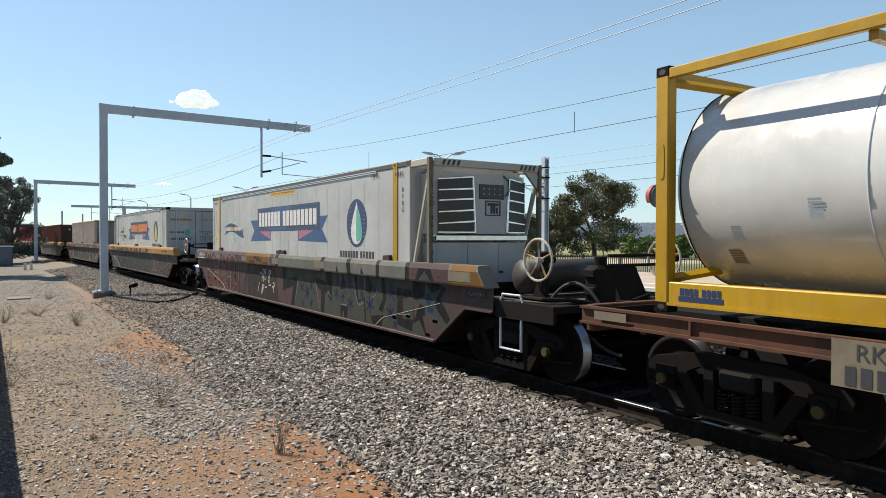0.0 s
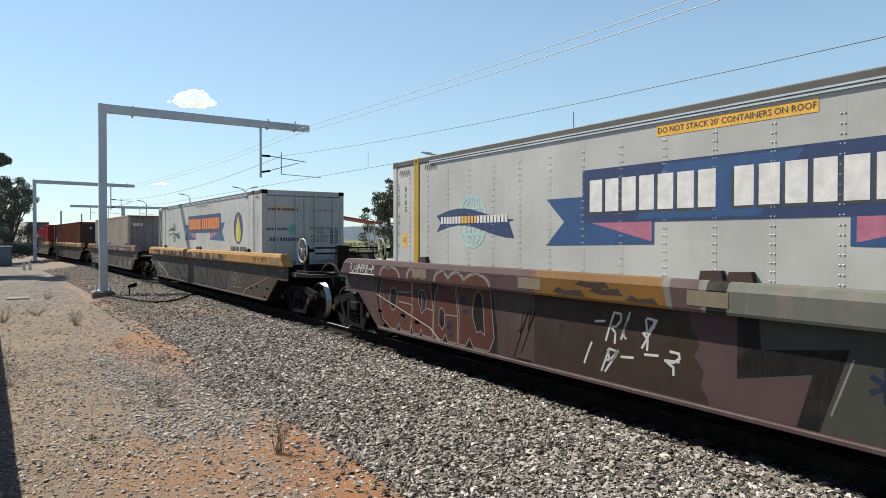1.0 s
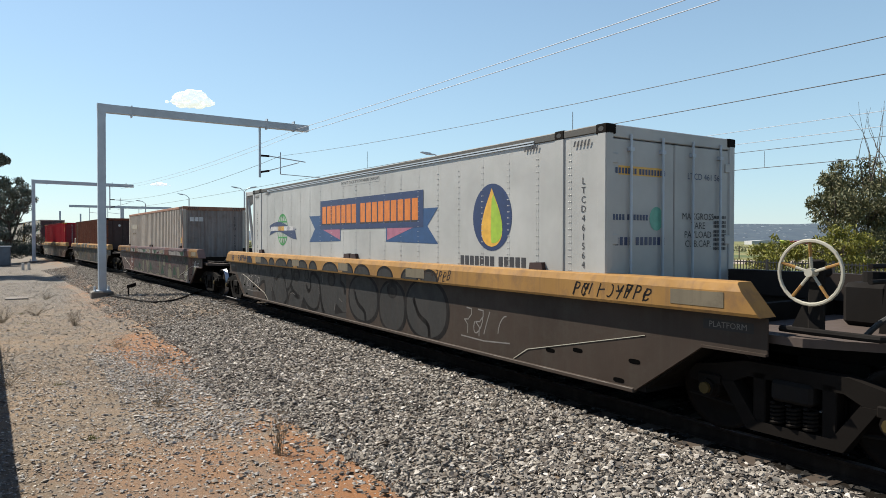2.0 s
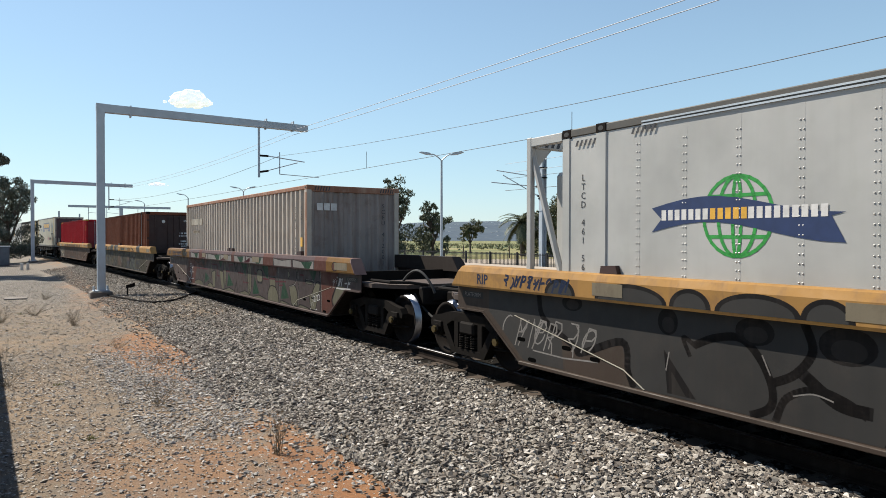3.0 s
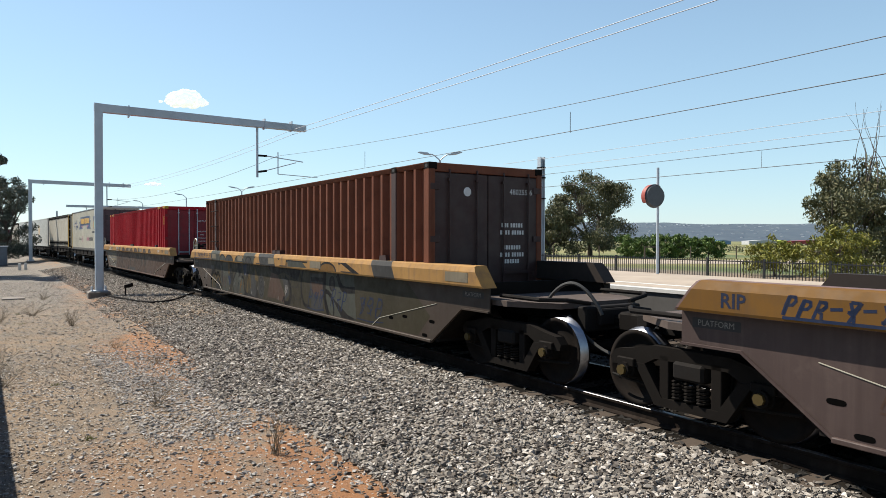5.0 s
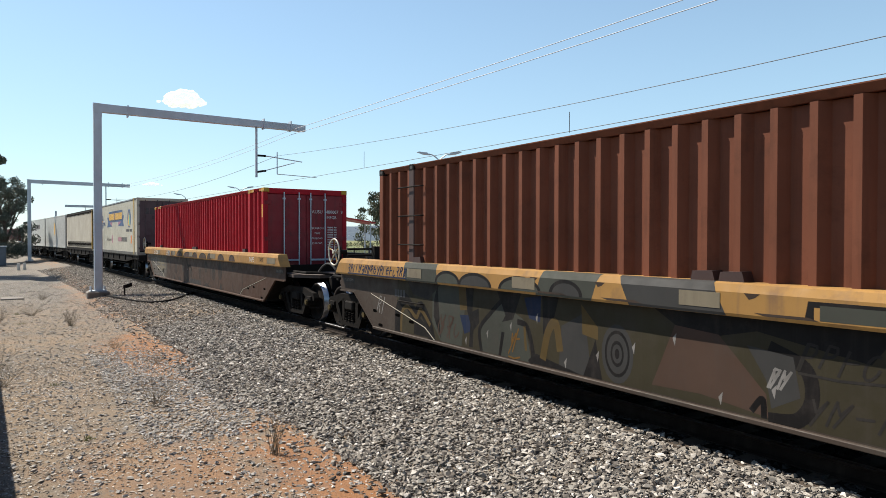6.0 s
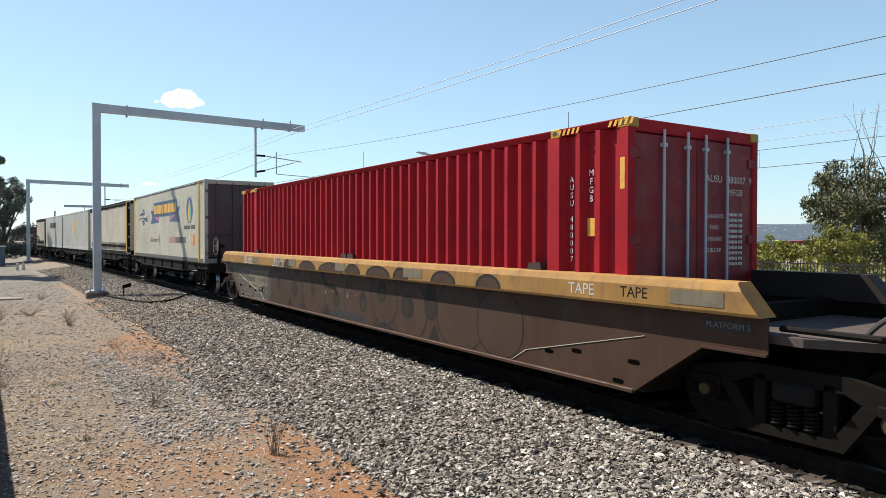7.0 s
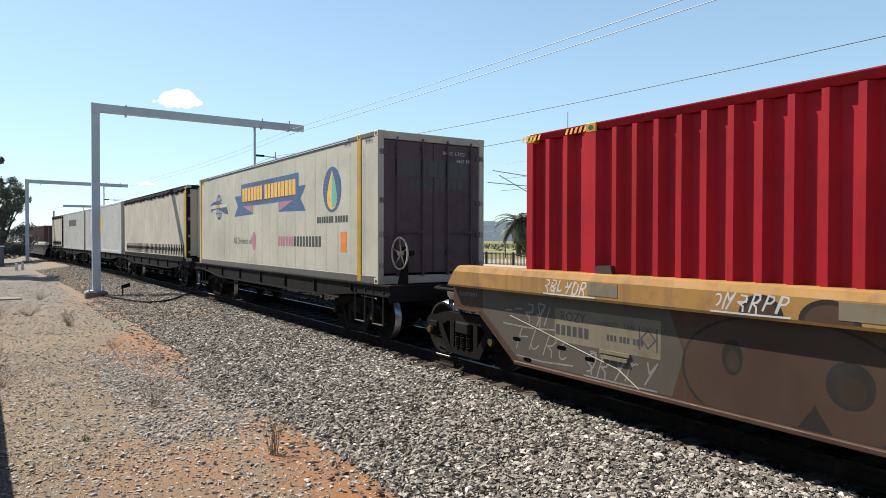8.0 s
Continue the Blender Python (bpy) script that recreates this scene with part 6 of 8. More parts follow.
for pts in (((-2.28, 1.0), (-2.52, 0.42)), ((-3.0, 0.82), (-3.16, 0.72)), ((-3.70, 1.24), (-3.66, 1.02)), ((-4.30, 1.22), (-4.50, 0.70), (-4.78, 0.72)), ((-4.83, 1.2), (-4.84, 0.96)), ((-5.16, 0.86), (-5.3, 0.92), (-5.36, 1.05)), ((-3.70, 0.60), (-3.98, 0.60)), ((-6.20, 0.62), (-6.62, 0.66)), ((-1.18, 1.0), (-1.0, 0.5))):
    curve(W1, "pale", pts, 0.018, 3)
chord_paint(W1, "pink", 9.0, 2.75)
for y, w in ((7.0, 0.22), (6.72, 0.30), (6.02, 0.18), (5.75, 0.14), (5.05, 0.24), (4.62, 0.26), (4.08, 0.36)):
    chord_oval(W1, y, w, "terracotta", "pale", 3)
for i in range(9):   # drips of the halo over the letters
    a = 7.5 - i * 0.46
    chord_patch(W1, "red", [(a, 1.49), (a - 0.2, 1.445), (a - 0.4, 1.49), (a - 0.2, 1.462)], 4)
chord_paint(W1, "ochre", 2.75, 0.62, 0, True, 0.3)
for a, b, z in ((2.4, 1.9, 1.33), (1.75, 1.3, 1.38), (1.2, 0.8, 1.31), (2.0, 1.5, 1.45)):
    chord_patch(W1, "brown", [(a, z), (a - 0.1, z + 0.07), ((a + b) / 2, z + 0.03), (b, z + 0.06), (b - 0.08, z - 0.02), (a - 0.2, z - 0.03)], 2)
chord_paint(W1, "pink", 0.55, 0.2, 1, True, 0.2)
chord_paint(W1, "dark", 0.15, -0.08, 1)
chord_paint(W1, "dark", -2.88, -3.08, 1)
chord_paint(W1, "dark", -4.27, -4.45, 1, True, 0.2)
chord_patch(W1, "dark", [(-3.72, 1.303), (-3.76, 1.44), (-3.84, 1.303)], 2)
chord_patch(W1, "dark", [(-4.90, 1.303), (-4.91, 1.45), (-5.03, 1.303)], 2)
chord_paint(W1, "dark", -5.55, -5.68, 1)
chord_paint(W1, "pink", -6.75, -8.1, 2, True, 0.3)
chord_paint(W1, "dark", -6.66, -6.80, 3)
chord_patch(W1, "sky", [(-7.2, 1.303), (-7.3, 1.44), (-7.42, 1.303)], 5)
chord_patch(W1, "dark", [(-7.02, 1.303), (-7.12, 1.498), (-7.5, 1.498), (-7.62, 1.303), (-7.5, 1.303), (-7.32, 1.46), (-7.12, 1.303)], 4)
for a in (-6.95, -7.75):
    chord_patch(W1, "red", [(a + 0.1, 1.40), (a, 1.36), (a - 0.12, 1.41), (a, 1.385)], 6)
chord_paint(W1, "ochre", -8.1, -9.0, 2)
tag_chord(W1, 8.0, 1.1, "white", 11, width=0.026)

# grey wagon with ghostly bubble letters
for k, (y, w, z, h) in enumerate(((-0.55, 0.70, 0.80, 0.5), (-1.75, 0.55, 0.74, 0.5), (-2.95, 0.72, 0.80, 0.54))):
    lay = 1 + (k % 4) * 2
    spray(W2, "dark", oval(w, h, 30, -y, z, 0.92), lay)
    spray(W2, "slate", oval(w - 0.075, h - 0.06, 30, -y - 0.02, z + 0.01, 0.92), lay + 0.6)
    loop(W2, y, z, w * 0.80, h * 0.78, "pale", 0.013, lay + 1.2, 0.5 + 0.9 * (k % 3), 1.2 + 0.9 * (k % 3))
    if k in (1, 3):
        eye(W2, y, 1.05, 0.20, 0.15, "dark", "smoke", lay + 1)
    else:
        curve(W2, "dark", [(y + 0.42, 0.95), (y + 0.25, 0.70), (y - 0.05, 0.55), (y - 0.1, 0.36)], 0.085, lay + 1)
shape(W2, "slate", [(7.08, 1.26), (6.98, 0.95), (6.42, 0.66), (6.28, 0.58), (5.62, 0.80), (5.53, 0.5), (5.45, 0.335), (0.25, 0.335), (0.25, 1.26)], 0.6)
for pts, w in ((((7.08, 1.25), (6.98, 0.95), (6.42, 0.67), (6.28, 0.60), (5.62, 0.82), (5.53, 0.5), (5.45, 0.34)), 0.09), (((4.63, 0.92), (4.4, 1.02), (4.12, 1.05), (3.92, 0.88), (3.80, 0.63), (3.82, 0.45), (4.0, 0.34)), 0.08),
               (((3.50, 1.25), (3.43, 1.02), (3.58, 0.80), (3.80, 0.68)), 0.08), (((3.76, 0.35), (3.66, 0.57), (3.40, 0.69), (3.15, 0.64), (2.99, 0.55)), 0.07), (((3.5, 0.8), (3.22, 0.61), (2.96, 0.58)), 0.11),
               (((2.68, 0.56), (2.3, 0.37), (1.9, 0.37), (1.68, 0.6), (1.66, 0.85), (1.76, 1.08), (2.04, 1.20), (2.24, 1.10), (2.22, 0.85), (2.36, 0.77), (2.5, 0.9)), 0.085), (((1.67, 0.86), (1.55, 0.48), (1.42, 0.34)), 0.10),
               (((0.53, 1.25), (0.52, 1.08), (0.36, 1.0), (0.30, 0.84)), 0.08), (((4.70, 0.80), (4.78, 0.98), (4.62, 0.90)), 0.05)):
    curve(W2, "dark", pts, w, 2)
shape(W2, "dark", [(5.03, 0.82), (4.98, 0.36), (4.62, 0.36)], 2)
shape(W2, "smoke", [(4.93, 0.60), (4.92, 0.36), (4.74, 0.36)], 2.6)
shape(W2, "dark", [(2.72, 0.56), (2.85, 0.34), (2.45, 0.34)], 2)
shape(W2, "dark", [(0.82, 0.62), (0.84, 0.36), (0.4, 0.44)], 2)
for y, z, w, h in ((6.45, 1.20, 0.18, 0.10), (4.98, 1.12, 0.13, 0.14), (3.98, 1.13, 0.20, 0.13), (3.14, 1.10, 0.24, 0.16), (2.47, 1.14, 0.15, 0.13), (1.02, 1.12, 0.22, 0.17)):
    eye(W2, y, z, w, h, "dark", "smoke", 2.6)
    loop(W2, y - 0.02, z - 0.02, w * 1.25, h * 1.3, "pale", 0.012, 3, 4.2, 5.4)
for pts in (((3.9, 0.92), (3.82, 0.75)), ((3.60, 0.60), (3.42, 0.65), (3.25, 0.62)), ((1.73, 0.95), (1.70, 0.75)), ((4.96, 0.80), (5.0, 0.6)), ((1.55, 1.2), (1.5, 1.0)), ((0.82, 0.6), (0.86, 0.45)), ((0.62, 0.72), (0.45, 0.66))):
    curve(W2, "pale", pts, 0.014, 3)
spray_line(W2, "dark", [(-0.73, 0.35), (-0.72, 0.42), (-0.25, 0.45)], 0.014, 3)
for y, w in ((6.54, 0.28), (5.41, 0.52), (4.61, 0.25), (3.89, 0.43), (3.24, 0.23), (2.42, 0.34), (1.77, 0.25), (0.8, 0.42), (-0.1, 0.26), (-0.75, 0.35), (-1.7, 0.32), (-2.6, 0.3), (-3.25, 0.28)):
    chord_oval(W2, y, w, "slate", "dark", 3)
spray(W2, "slate", [(-8.2, 0.94), (-7.4, 0.34), (-6.6, 0.34), (-6.7, 1.26), (-8.2, 1.26)], 0)
for sd, y in ((21, -4.6), (22, 7.3), (26, 6.6)):
    scribble(W2, y, 0.75, 1.2, 0.4, "pale", sd)
tag_chord(W2, -7.2, 1.2, "dark", 23)
tag_chord(W2, 7.0, 1.4, "blue", 24, width=0.03)
tag_chord(W2, -3.4, 1.0, "brown", 25)

# pink, green and cream wagon
spray(W3, "terracotta", [(-6.0, 0.4), (-5.7, 0.34), (-4.62, 0.34), (-4.66, 1.26), (-5.8, 1.26), (-5.6, 0.95), (-6.0, 0.8), (-5.75, 0.6)], 0)
scribble(W3, 5.2, 0.92, 0.6, 0.3, "white", 31)
scribble(W3, 5.15, 0.68, 0.6, 0.3, "white", 32)
scribble(W3, 6.7, 0.85, 0.8, 0.4, "tan", 33)
spray(W3, "mauve", [(-4.7, 0.34), (6.9, 0.34), (7.6, 0.85), (6.9, 1.26), (-4.7, 1.26)], 0)
shape(W3, "terracotta", [(4.75, 0.34), (4.9, 1.26), (3.6, 1.26), (3.45, 0.95), (3.3, 1.26), (2.9, 1.26), (3.1, 1.05), (4.3, 1.0), (4.6, 0.6)], 0.4)
for a, b, z in ((4.7, 3.5, 0.50), (2.85, 2.2, 0.47), (0.80, -0.34, 0.43), (-0.86, -1.92, 0.44), (-2.1, -3.3, 0.40), (-4.3, -5.4, 0.46)):
    shape(W3, "dark", [(a + 0.03, 0.34), (a + 0.02, z - 0.06), ((a + b) / 2, z + 0.03), (b - 0.03, z - 0.04), (b - 0.03, 0.34)], 1)
    shape(W3, "cream", [(a, 0.34), (a, z - 0.09), ((a + b) / 2, z), (b, z - 0.07), (b, 0.34)], 1.5)
for pts in (((2.26, 0.86), (2.05, 0.90), (1.84, 0.89), (1.92, 0.34), (2.14, 0.34)), ((1.34, 0.94), (1.1, 0.93), (0.91, 0.89), (0.84, 0.34), (1.05, 0.34)), ((-3.55, 0.92), (-3.9, 0.96), (-4.05, 0.9), (-3.9, 0.36), (-3.7, 0.36))):
    shape(W3, "cream", pts, 2)
    curve(W3, "dark", pts, 0.035, 2.6)
for y, z, w, h in ((0.70, 0.86, 0.09, 0.40), (-1.83, 0.84, 0.17, 0.47), (-4.75, 0.84, 0.15, 0.42), (2.36, 1.04, 0.07, 0.22)):
    spray(W3, "dark", oval(w + 0.035, h + 0.03, 24, -y, z), 3)
    spray(W3, "cream", oval(w, h, 24, -y, z), 3.5)
    curve(W3, "dark", [(y, z - h), (y, z + h)], 0.02, 4)
for tri in (((3.14, 0.81), (2.57, 0.62), (3.28, 0.42)), ((0.31, 0.89), (-0.23, 0.54), (0.47, 0.47)), ((1.42, 1.26), (0.94, 1.26), (1.2, 1.02)), ((-1.0, 1.26), (-1.62, 1.26), (-1.47, 0.89)), ((-2.29, 0.90), (-2.71, 0.46), (-2.12, 0.40)), ((-2.9, 1.24), (-3.6, 1.24), (-3.4, 0.88)), ((-4.5, 0.9), (-5.2, 0.7), (-4.4, 0.5)), ((-5.0, 1.26), (-5.7, 1.26), (-5.3, 0.98))):
    shape(W3, "green", tri, 4.4)
for y in (3.45, -0.5, -5.6):   # pointed notches
    shape(W3, "dark", [(y + 0.2, 1.22), (y + 0.02, 0.98), (y - 0.12, 1.14), (y - 0.25, 0.86), (y - 0.16, 1.26), (y + 0.2, 1.26)], 4.2)
    shape(W3, "mauve", [(y + 0.13, 1.26), (y + 0.01, 1.08), (y - 0.11, 1.26)], 4.5)
    curve(W3, "dark", [(y + 0.2, 0.36), (y + 0.05, 0.52), (y - 0.02, 0.70), (y - 0.12, 0.50), (y - 0.2, 0.36)], 0.04, 4.2)
for pts in (((4.31, 0.92), (2.84, 0.93)), ((2.35, 1.12), (1.6, 1.11), (1.6, 0.76), (1.34, 0.76)), ((0.60, 0.96), (0.20, 0.96), (0.20, 1.17), (-0.2, 1.17)), ((-0.75, 0.97), (-1.21, 0.95), (-1.23, 0.70), (-1.74, 0.70)), ((-2.26, 1.25), (-2.31, 1.02), (-2.5, 1.0)), ((-2.97, 0.89), (-3.5, 0.89)), ((-4.1, 1.0), (-4.6, 1.0), (-4.6, 0.75))):
    spray_line(W3, "red", [(-p[0], p[1]) for p in pts], 0.04, 4.8)
spray(W3, "dark", oval(0.26, 0.20, 28, 2.75, 0.94, 0.5), 5)
spray(W3, "cream", oval(0.21, 0.155, 28, 2.75, 0.95, 0.5), 5.4)
for pts in (((4.72, 1.22), (4.2, 1.12), (3.6, 1.2)), ((2.85, 0.48), (2.5, 0.56), (2.28, 0.9), (2.3, 1.2)), ((0.85, 1.2), (0.8, 0.9), (0.84, 0.5)), ((-0.35, 0.9), (-0.5, 1.1), (-0.7, 0.95)), ((-1.75, 1.2), (-1.62, 0.9), (-1.72, 0.6), (-1.9, 0.42)), ((-3.4, 0.5), (-3.6, 0.8), (-3.5, 1.2)), ((-5.8, 0.4), (-5.6, 0.8), (-5.9, 1.2))):
    curve(W3, "dark", pts, 0.03, 5)
shape(W3, "mauve", [(-4.1, 0.34), (-7.0, 0.34), (-7.0, 1.262), (-4.1, 1.262)], 5.6)
shape(W3, "terracotta", [(-3.45, 1.262), (-3.5, 1.0), (-4.15, 1.02), (-4.2, 1.262)], 5.6)
for pts in (((-3.43, 0.34), (-3.45, 0.55), (-3.62, 0.72), (-4.0, 0.72), (-4.21, 0.55), (-4.28, 0.34)), ((-6.33, 0.66), (-6.40, 0.45), (-6.48, 0.34), (-6.68, 0.34), (-6.97, 0.93), (-6.80, 1.0), (-6.62, 0.86), (-6.5, 0.72)),
            ((-5.02, 0.80), (-5.14, 0.50), (-5.23, 0.34), (-5.57, 0.34), (-5.60, 0.62), (-5.45, 0.82), (-5.2, 0.86)), ((-4.34, 0.34), (-4.5, 0.40), (-5.0, 0.36), (-5.05, 0.34)), ((-5.62, 0.34), (-5.8, 0.40), (-6.3, 0.36), (-6.4, 0.34))):
    shape(W3, "cream", pts, 6)
    curve(W3, "dark", pts, 0.03, 6.6)
for pts in (((-4.60, 0.98), (-4.43, 0.44), (-5.02, 0.50)), ((-6.3, 1.262), (-6.78, 1.262), (-6.62, 0.99))):
    shape(W3, "green", pts, 6)
for pts in (((-4.22, 1.25), (-4.28, 0.8), (-4.32, 0.35)), ((-5.58, 1.25), (-5.66, 0.9), (-5.60, 0.35)), ((-6.95, 1.25), (-7.02, 0.8), (-7.02, 0.35)), ((-5.5, 1.25), (-5.55, 1.05), (-5.35, 0.86), (-5.02, 0.80)), ((-6.10, 1.02), (-6.55, 1.02), (-6.62, 0.90))):
    curve(W3, "dark", pts, 0.04, 7)
    curve(W3, "pale", [(p[0] - 0.03, p[1]) for p in pts], 0.014, 7.4)
lined(W3, "cream", "dark", [(-4.93, 1.20), (-5.06, 1.14), (-5.08, 1.06), (-4.94, 0.98)], 0.02, 7)
lined(W3, "cream", "dark", [(-6.12, 1.0), (-6.5, 1.0), (-6.52, 0.92), (-6.14, 0.93)], 0.02, 7)
for pts in (((-3.62, 0.92), (-4.0, 0.92), (-4.02, 0.86), (-4.8, 0.90)), ((-5.75, 1.12), (-6.0, 1.12), (-6.02, 0.90)), ((-4.3, 0.78), (-4.6, 0.80))):
    spray_line(W3, "red", [(-p[0], p[1]) for p in pts], 0.035, 7)
shape(W3, "terracotta", [(-7.04, 1.262), (-7.04, 0.36), (-7.41, 0.34), (-7.70, 0.52), (-7.62, 0.65), (-7.74, 0.84), (-7.92, 1.04), (-7.95, 1.262)], 6)
curve(W3, "dark", [(-7.70, 0.52), (-7.62, 0.65), (-7.74, 0.84), (-7.92, 1.04), (-7.95, 1.25)], 0.04, 6.6)
shape(W3, "cream", [(-7.66, 0.66), (-7.74, 0.55), (-8.2, 0.86), (-8.25, 0.98), (-7.9, 1.0)], 5.6)
scribble(W3, -8.1, 1.06, 0.9, 0.2, "white", 34, 0.03)
scribble(W3, -6.6, 0.55, 0.4, 0.3, "white", 35)
chord_paint(W3, "ochre", 9.0, 5.0)
chord_paint(W3, "pink", 5.0, -6.95, 0)
for a, b in ((4.68, 3.55), (3.05, 2.36), (2.30, 0.74), (0.68, -0.44), (-0.76, -1.80), (-1.92, -3.4), (-4.25, -5.5), (-5.62, -6.9)):
    m = (a + b) / 2
    chord_patch(W3, "dark", [(a + 0.04, 1.498), (m, 1.455), (b - 0.05, 1.498), (b - 0.02, 1.303), (a + 0.02, 1.303)], 1)
    chord_patch(W3, "pale", [(a, 1.478), (m, 1.435), (b - 0.01, 1.478), (b, 1.303), (a - 0.03, 1.303)], 2)
for a, b, c in ((4.2, 3.66, 3.86), (1.5, 0.82, 1.05), (-1.08, -1.69, -1.5), (-2.6, -3.3, -3.0), (-6.15, -6.84, -6.55)):
    chord_patch(W3, "green", [(a, 1.44), (b, 1.46), (b * 0.4 + c * 0.6, 1.303), (a * 0.4 + c * 0.6, 1.303)], 3)
for a in (2.6, 0.2, -2.25):
    chord_patch(W3, "red", [(a, 1.45), (a - 0.03, 1.45), (a - 0.03, 1.34), (a + 0.5, 1.33), (a + 0.5, 1.305), (a, 1.31)], 3)
chord_paint(W3, "terracotta", 3.5, 3.1, 1)
chord_paint(W3, "terracotta", -0.47, -0.74, 1)
chord_paint(W3, "terracotta", -3.42, -4.2, 1)
chord_paint(W3, "terracotta", -6.95, -7.6, 3)
chord_paint(W3, "ochre", -7.6, -9.0, 3)
chord_patch(W3, "dark", [(-8.06 + p[0], p[1]) for p in oval(0.16, 0.10, 20, 0, 1.40)], 5)
chord_patch(W3, "terracotta", [(-8.06 + p[0], p[1]) for p in oval(0.135, 0.082, 20, 0, 1.40)], 6)
tag_chord(W3, 7.0, 1.7, "blue", 36, width=0.028)

# olive, grey and yellow wagon
shape(W4, "olive", [(6.58, 0.34), (-7.0, 0.34), (-7.4, 0.7), (-6.6, 1.26), (6.55, 1.26)], 0)
for pts, c, w, lay in ((((6.55, 0.35), (6.52, 0.70), (6.3, 0.92), (6.05, 0.78), (5.9, 0.66), (5.73, 0.82), (5.5, 0.60), (5.38, 0.35)), "dark", 0.22, 1), (((6.42, 0.36), (6.38, 0.70), (6.17, 0.80), (5.89, 0.65), (5.73, 0.79), (5.44, 0.57)), "mustard", 0.075, 2),
                       (((4.48, 1.20), (4.45, 0.95)), "mustard", 0.20, 2), (((3.98, 0.36), (4.02, 0.66), (3.75, 0.92), (3.45, 1.15)), "dark", 0.07, 2), (((3.12, 0.86), (2.92, 0.80), (2.80, 0.45), (2.86, 0.35)), "dark", 0.08, 2),
                       (((2.60, 0.45), (2.50, 0.80), (2.36, 0.92), (2.28, 0.6)), "mustard", 0.12, 2), (((2.95, 0.5), (2.98, 0.8)), "mustard", 0.05, 2), (((-0.55, 1.0), (-0.86, 0.86), (-0.92, 0.60), (-0.80, 0.40), (-0.55, 0.35)), "dark", 0.13, 2),
                       (((-1.72, 1.22), (-1.62, 0.80), (-1.80, 0.46), (-2.15, 0.41)), "dark", 0.085, 2), (((-3.02, 1.24), (-3.0, 0.75), (-3.16, 0.42), (-3.22, 0.35)), "dark", 0.14, 2), (((-3.0, 0.84), (-3.2, 0.82), (-3.36, 0.75)), "dark", 0.10, 2),
                       (((-3.36, 0.75), (-3.50, 0.52), (-3.49, 0.35)), "dark", 0.06, 2), (((-2.25, 1.06), (-2.9, 1.08)), "dark", 0.09, 2), (((-3.7, 1.2), (-3.95, 0.95), (-4.5, 0.95)), "dark", 0.14, 2)):
    curve(W4, c, pts, w, lay)
for c, pts, lay in (("greygreen", ((5.35, 1.26), (5.36, 0.62), (5.1, 0.34), (4.5, 0.34), (4.4, 1.0), (4.6, 1.26)), 0.6), ("greygreen", ((3.95, 0.34), (4.0, 0.7), (3.5, 1.1), (3.0, 0.9), (2.82, 0.34)), 0.6), ("slate", ((-2.15, 1.2), (-2.92, 1.2), (-2.93, 0.38), (-2.26, 0.36)), 0.6),
                    ("greygreen", ((-3.05, 1.26), (-3.1, 0.5), (-3.4, 0.34), (-4.6, 0.34), (-4.5, 1.26)), 0.6), ("dark", ((5.97, 0.35), (5.93, 0.74), (5.32, 0.42), (5.38, 0.35)), 1.4), ("dark", ((5.20, 1.24), (5.10, 0.38), (5.32, 0.73), (5.30, 1.0)), 1.4),
                    ("smoke", ((6.2, 1.26), (5.1, 1.26), (5.5, 0.98), (6.0, 1.04)), 1), ("dark", ((4.5, 1.26), (4.17, 1.26), (4.21, 0.90), (4.05, 0.96), (4.03, 0.75), (4.18, 0.62), (4.20, 0.36), (4.30, 0.36), (4.26, 0.7)), 1.8),
                    ("blue", ((4.55, 0.82), (4.28, 0.84), (4.24, 0.60), (4.42, 0.54)), 1.6), ("dark", ((3.60, 1.26), (3.40, 0.92), (3.48, 0.82), (3.23, 0.88), (3.05, 1.26)), 1.8), ("dark", ((3.56, 0.34), (3.49, 0.68), (3.42, 0.68), (3.50, 0.34)), 1.8),
                    ("blue", ((2.99, 1.2), (2.64, 1.25), (2.66, 0.9), (2.88, 0.93)), 1.6), ("dark", ((2.62, 1.26), (2.30, 1.26), (2.45, 0.80), (2.60, 0.75)), 1.8), ("dark", ((2.84, 0.34), (2.75, 0.48), (2.4, 0.42), (1.9, 0.34)), 1.6),
                    ("slate", ((2.3, 0.34), (2.25, 0.9), (1.85, 1.1), (1.72, 0.34)), 1), ("mustard", ((1.9, 1.2), (1.62, 0.95), (1.62, 0.8), (1.88, 0.84)), 2), ("dark", ((1.66, 0.8), (1.86, 0.34), (1.55, 0.34)), 2),
                    ("tan", ((0.82, 0.42), (0.52, 1.10), (0.0, 1.06), (-0.50, 0.57), (-0.52, 0.36), (0.2, 0.44)), 2.4), ("slate", ((-0.3, 1.0), (-0.75, 0.95), (-0.82, 0.6), (-0.55, 0.45), (-0.5, 0.7)), 2.2),
                    ("tan", ((-2.25, 1.0), (-2.9, 0.98), (-2.9, 0.74), (-2.5, 0.70), (-2.3, 0.78)), 1.2), ("dark", ((-3.36, 0.76), (-4.2, 0.42), (-4.6, 0.36), (-4.5, 0.34), (-3.9, 0.34)), 1.8), ("dark", ((0.8, 1.26), (0.3, 0.98), (-0.4, 1.14), (-1.4, 0.98), (-1.6, 1.26)), 1)):
    shape(W4, c, pts, lay)
for w, h, c, k in ((0.24, 0.34, "slate", 0.0), (0.19, 0.27, "dark", 0.3), (0.16, 0.23, "slate", 0.6), (0.10, 0.15, "dark", 0.9), (0.075, 0.11, "slate", 1.2), (0.035, 0.06, "dark", 1.5)):
    spray(W4, c, oval(w, h, 22, -1.32, 0.68), 2.6 + k)
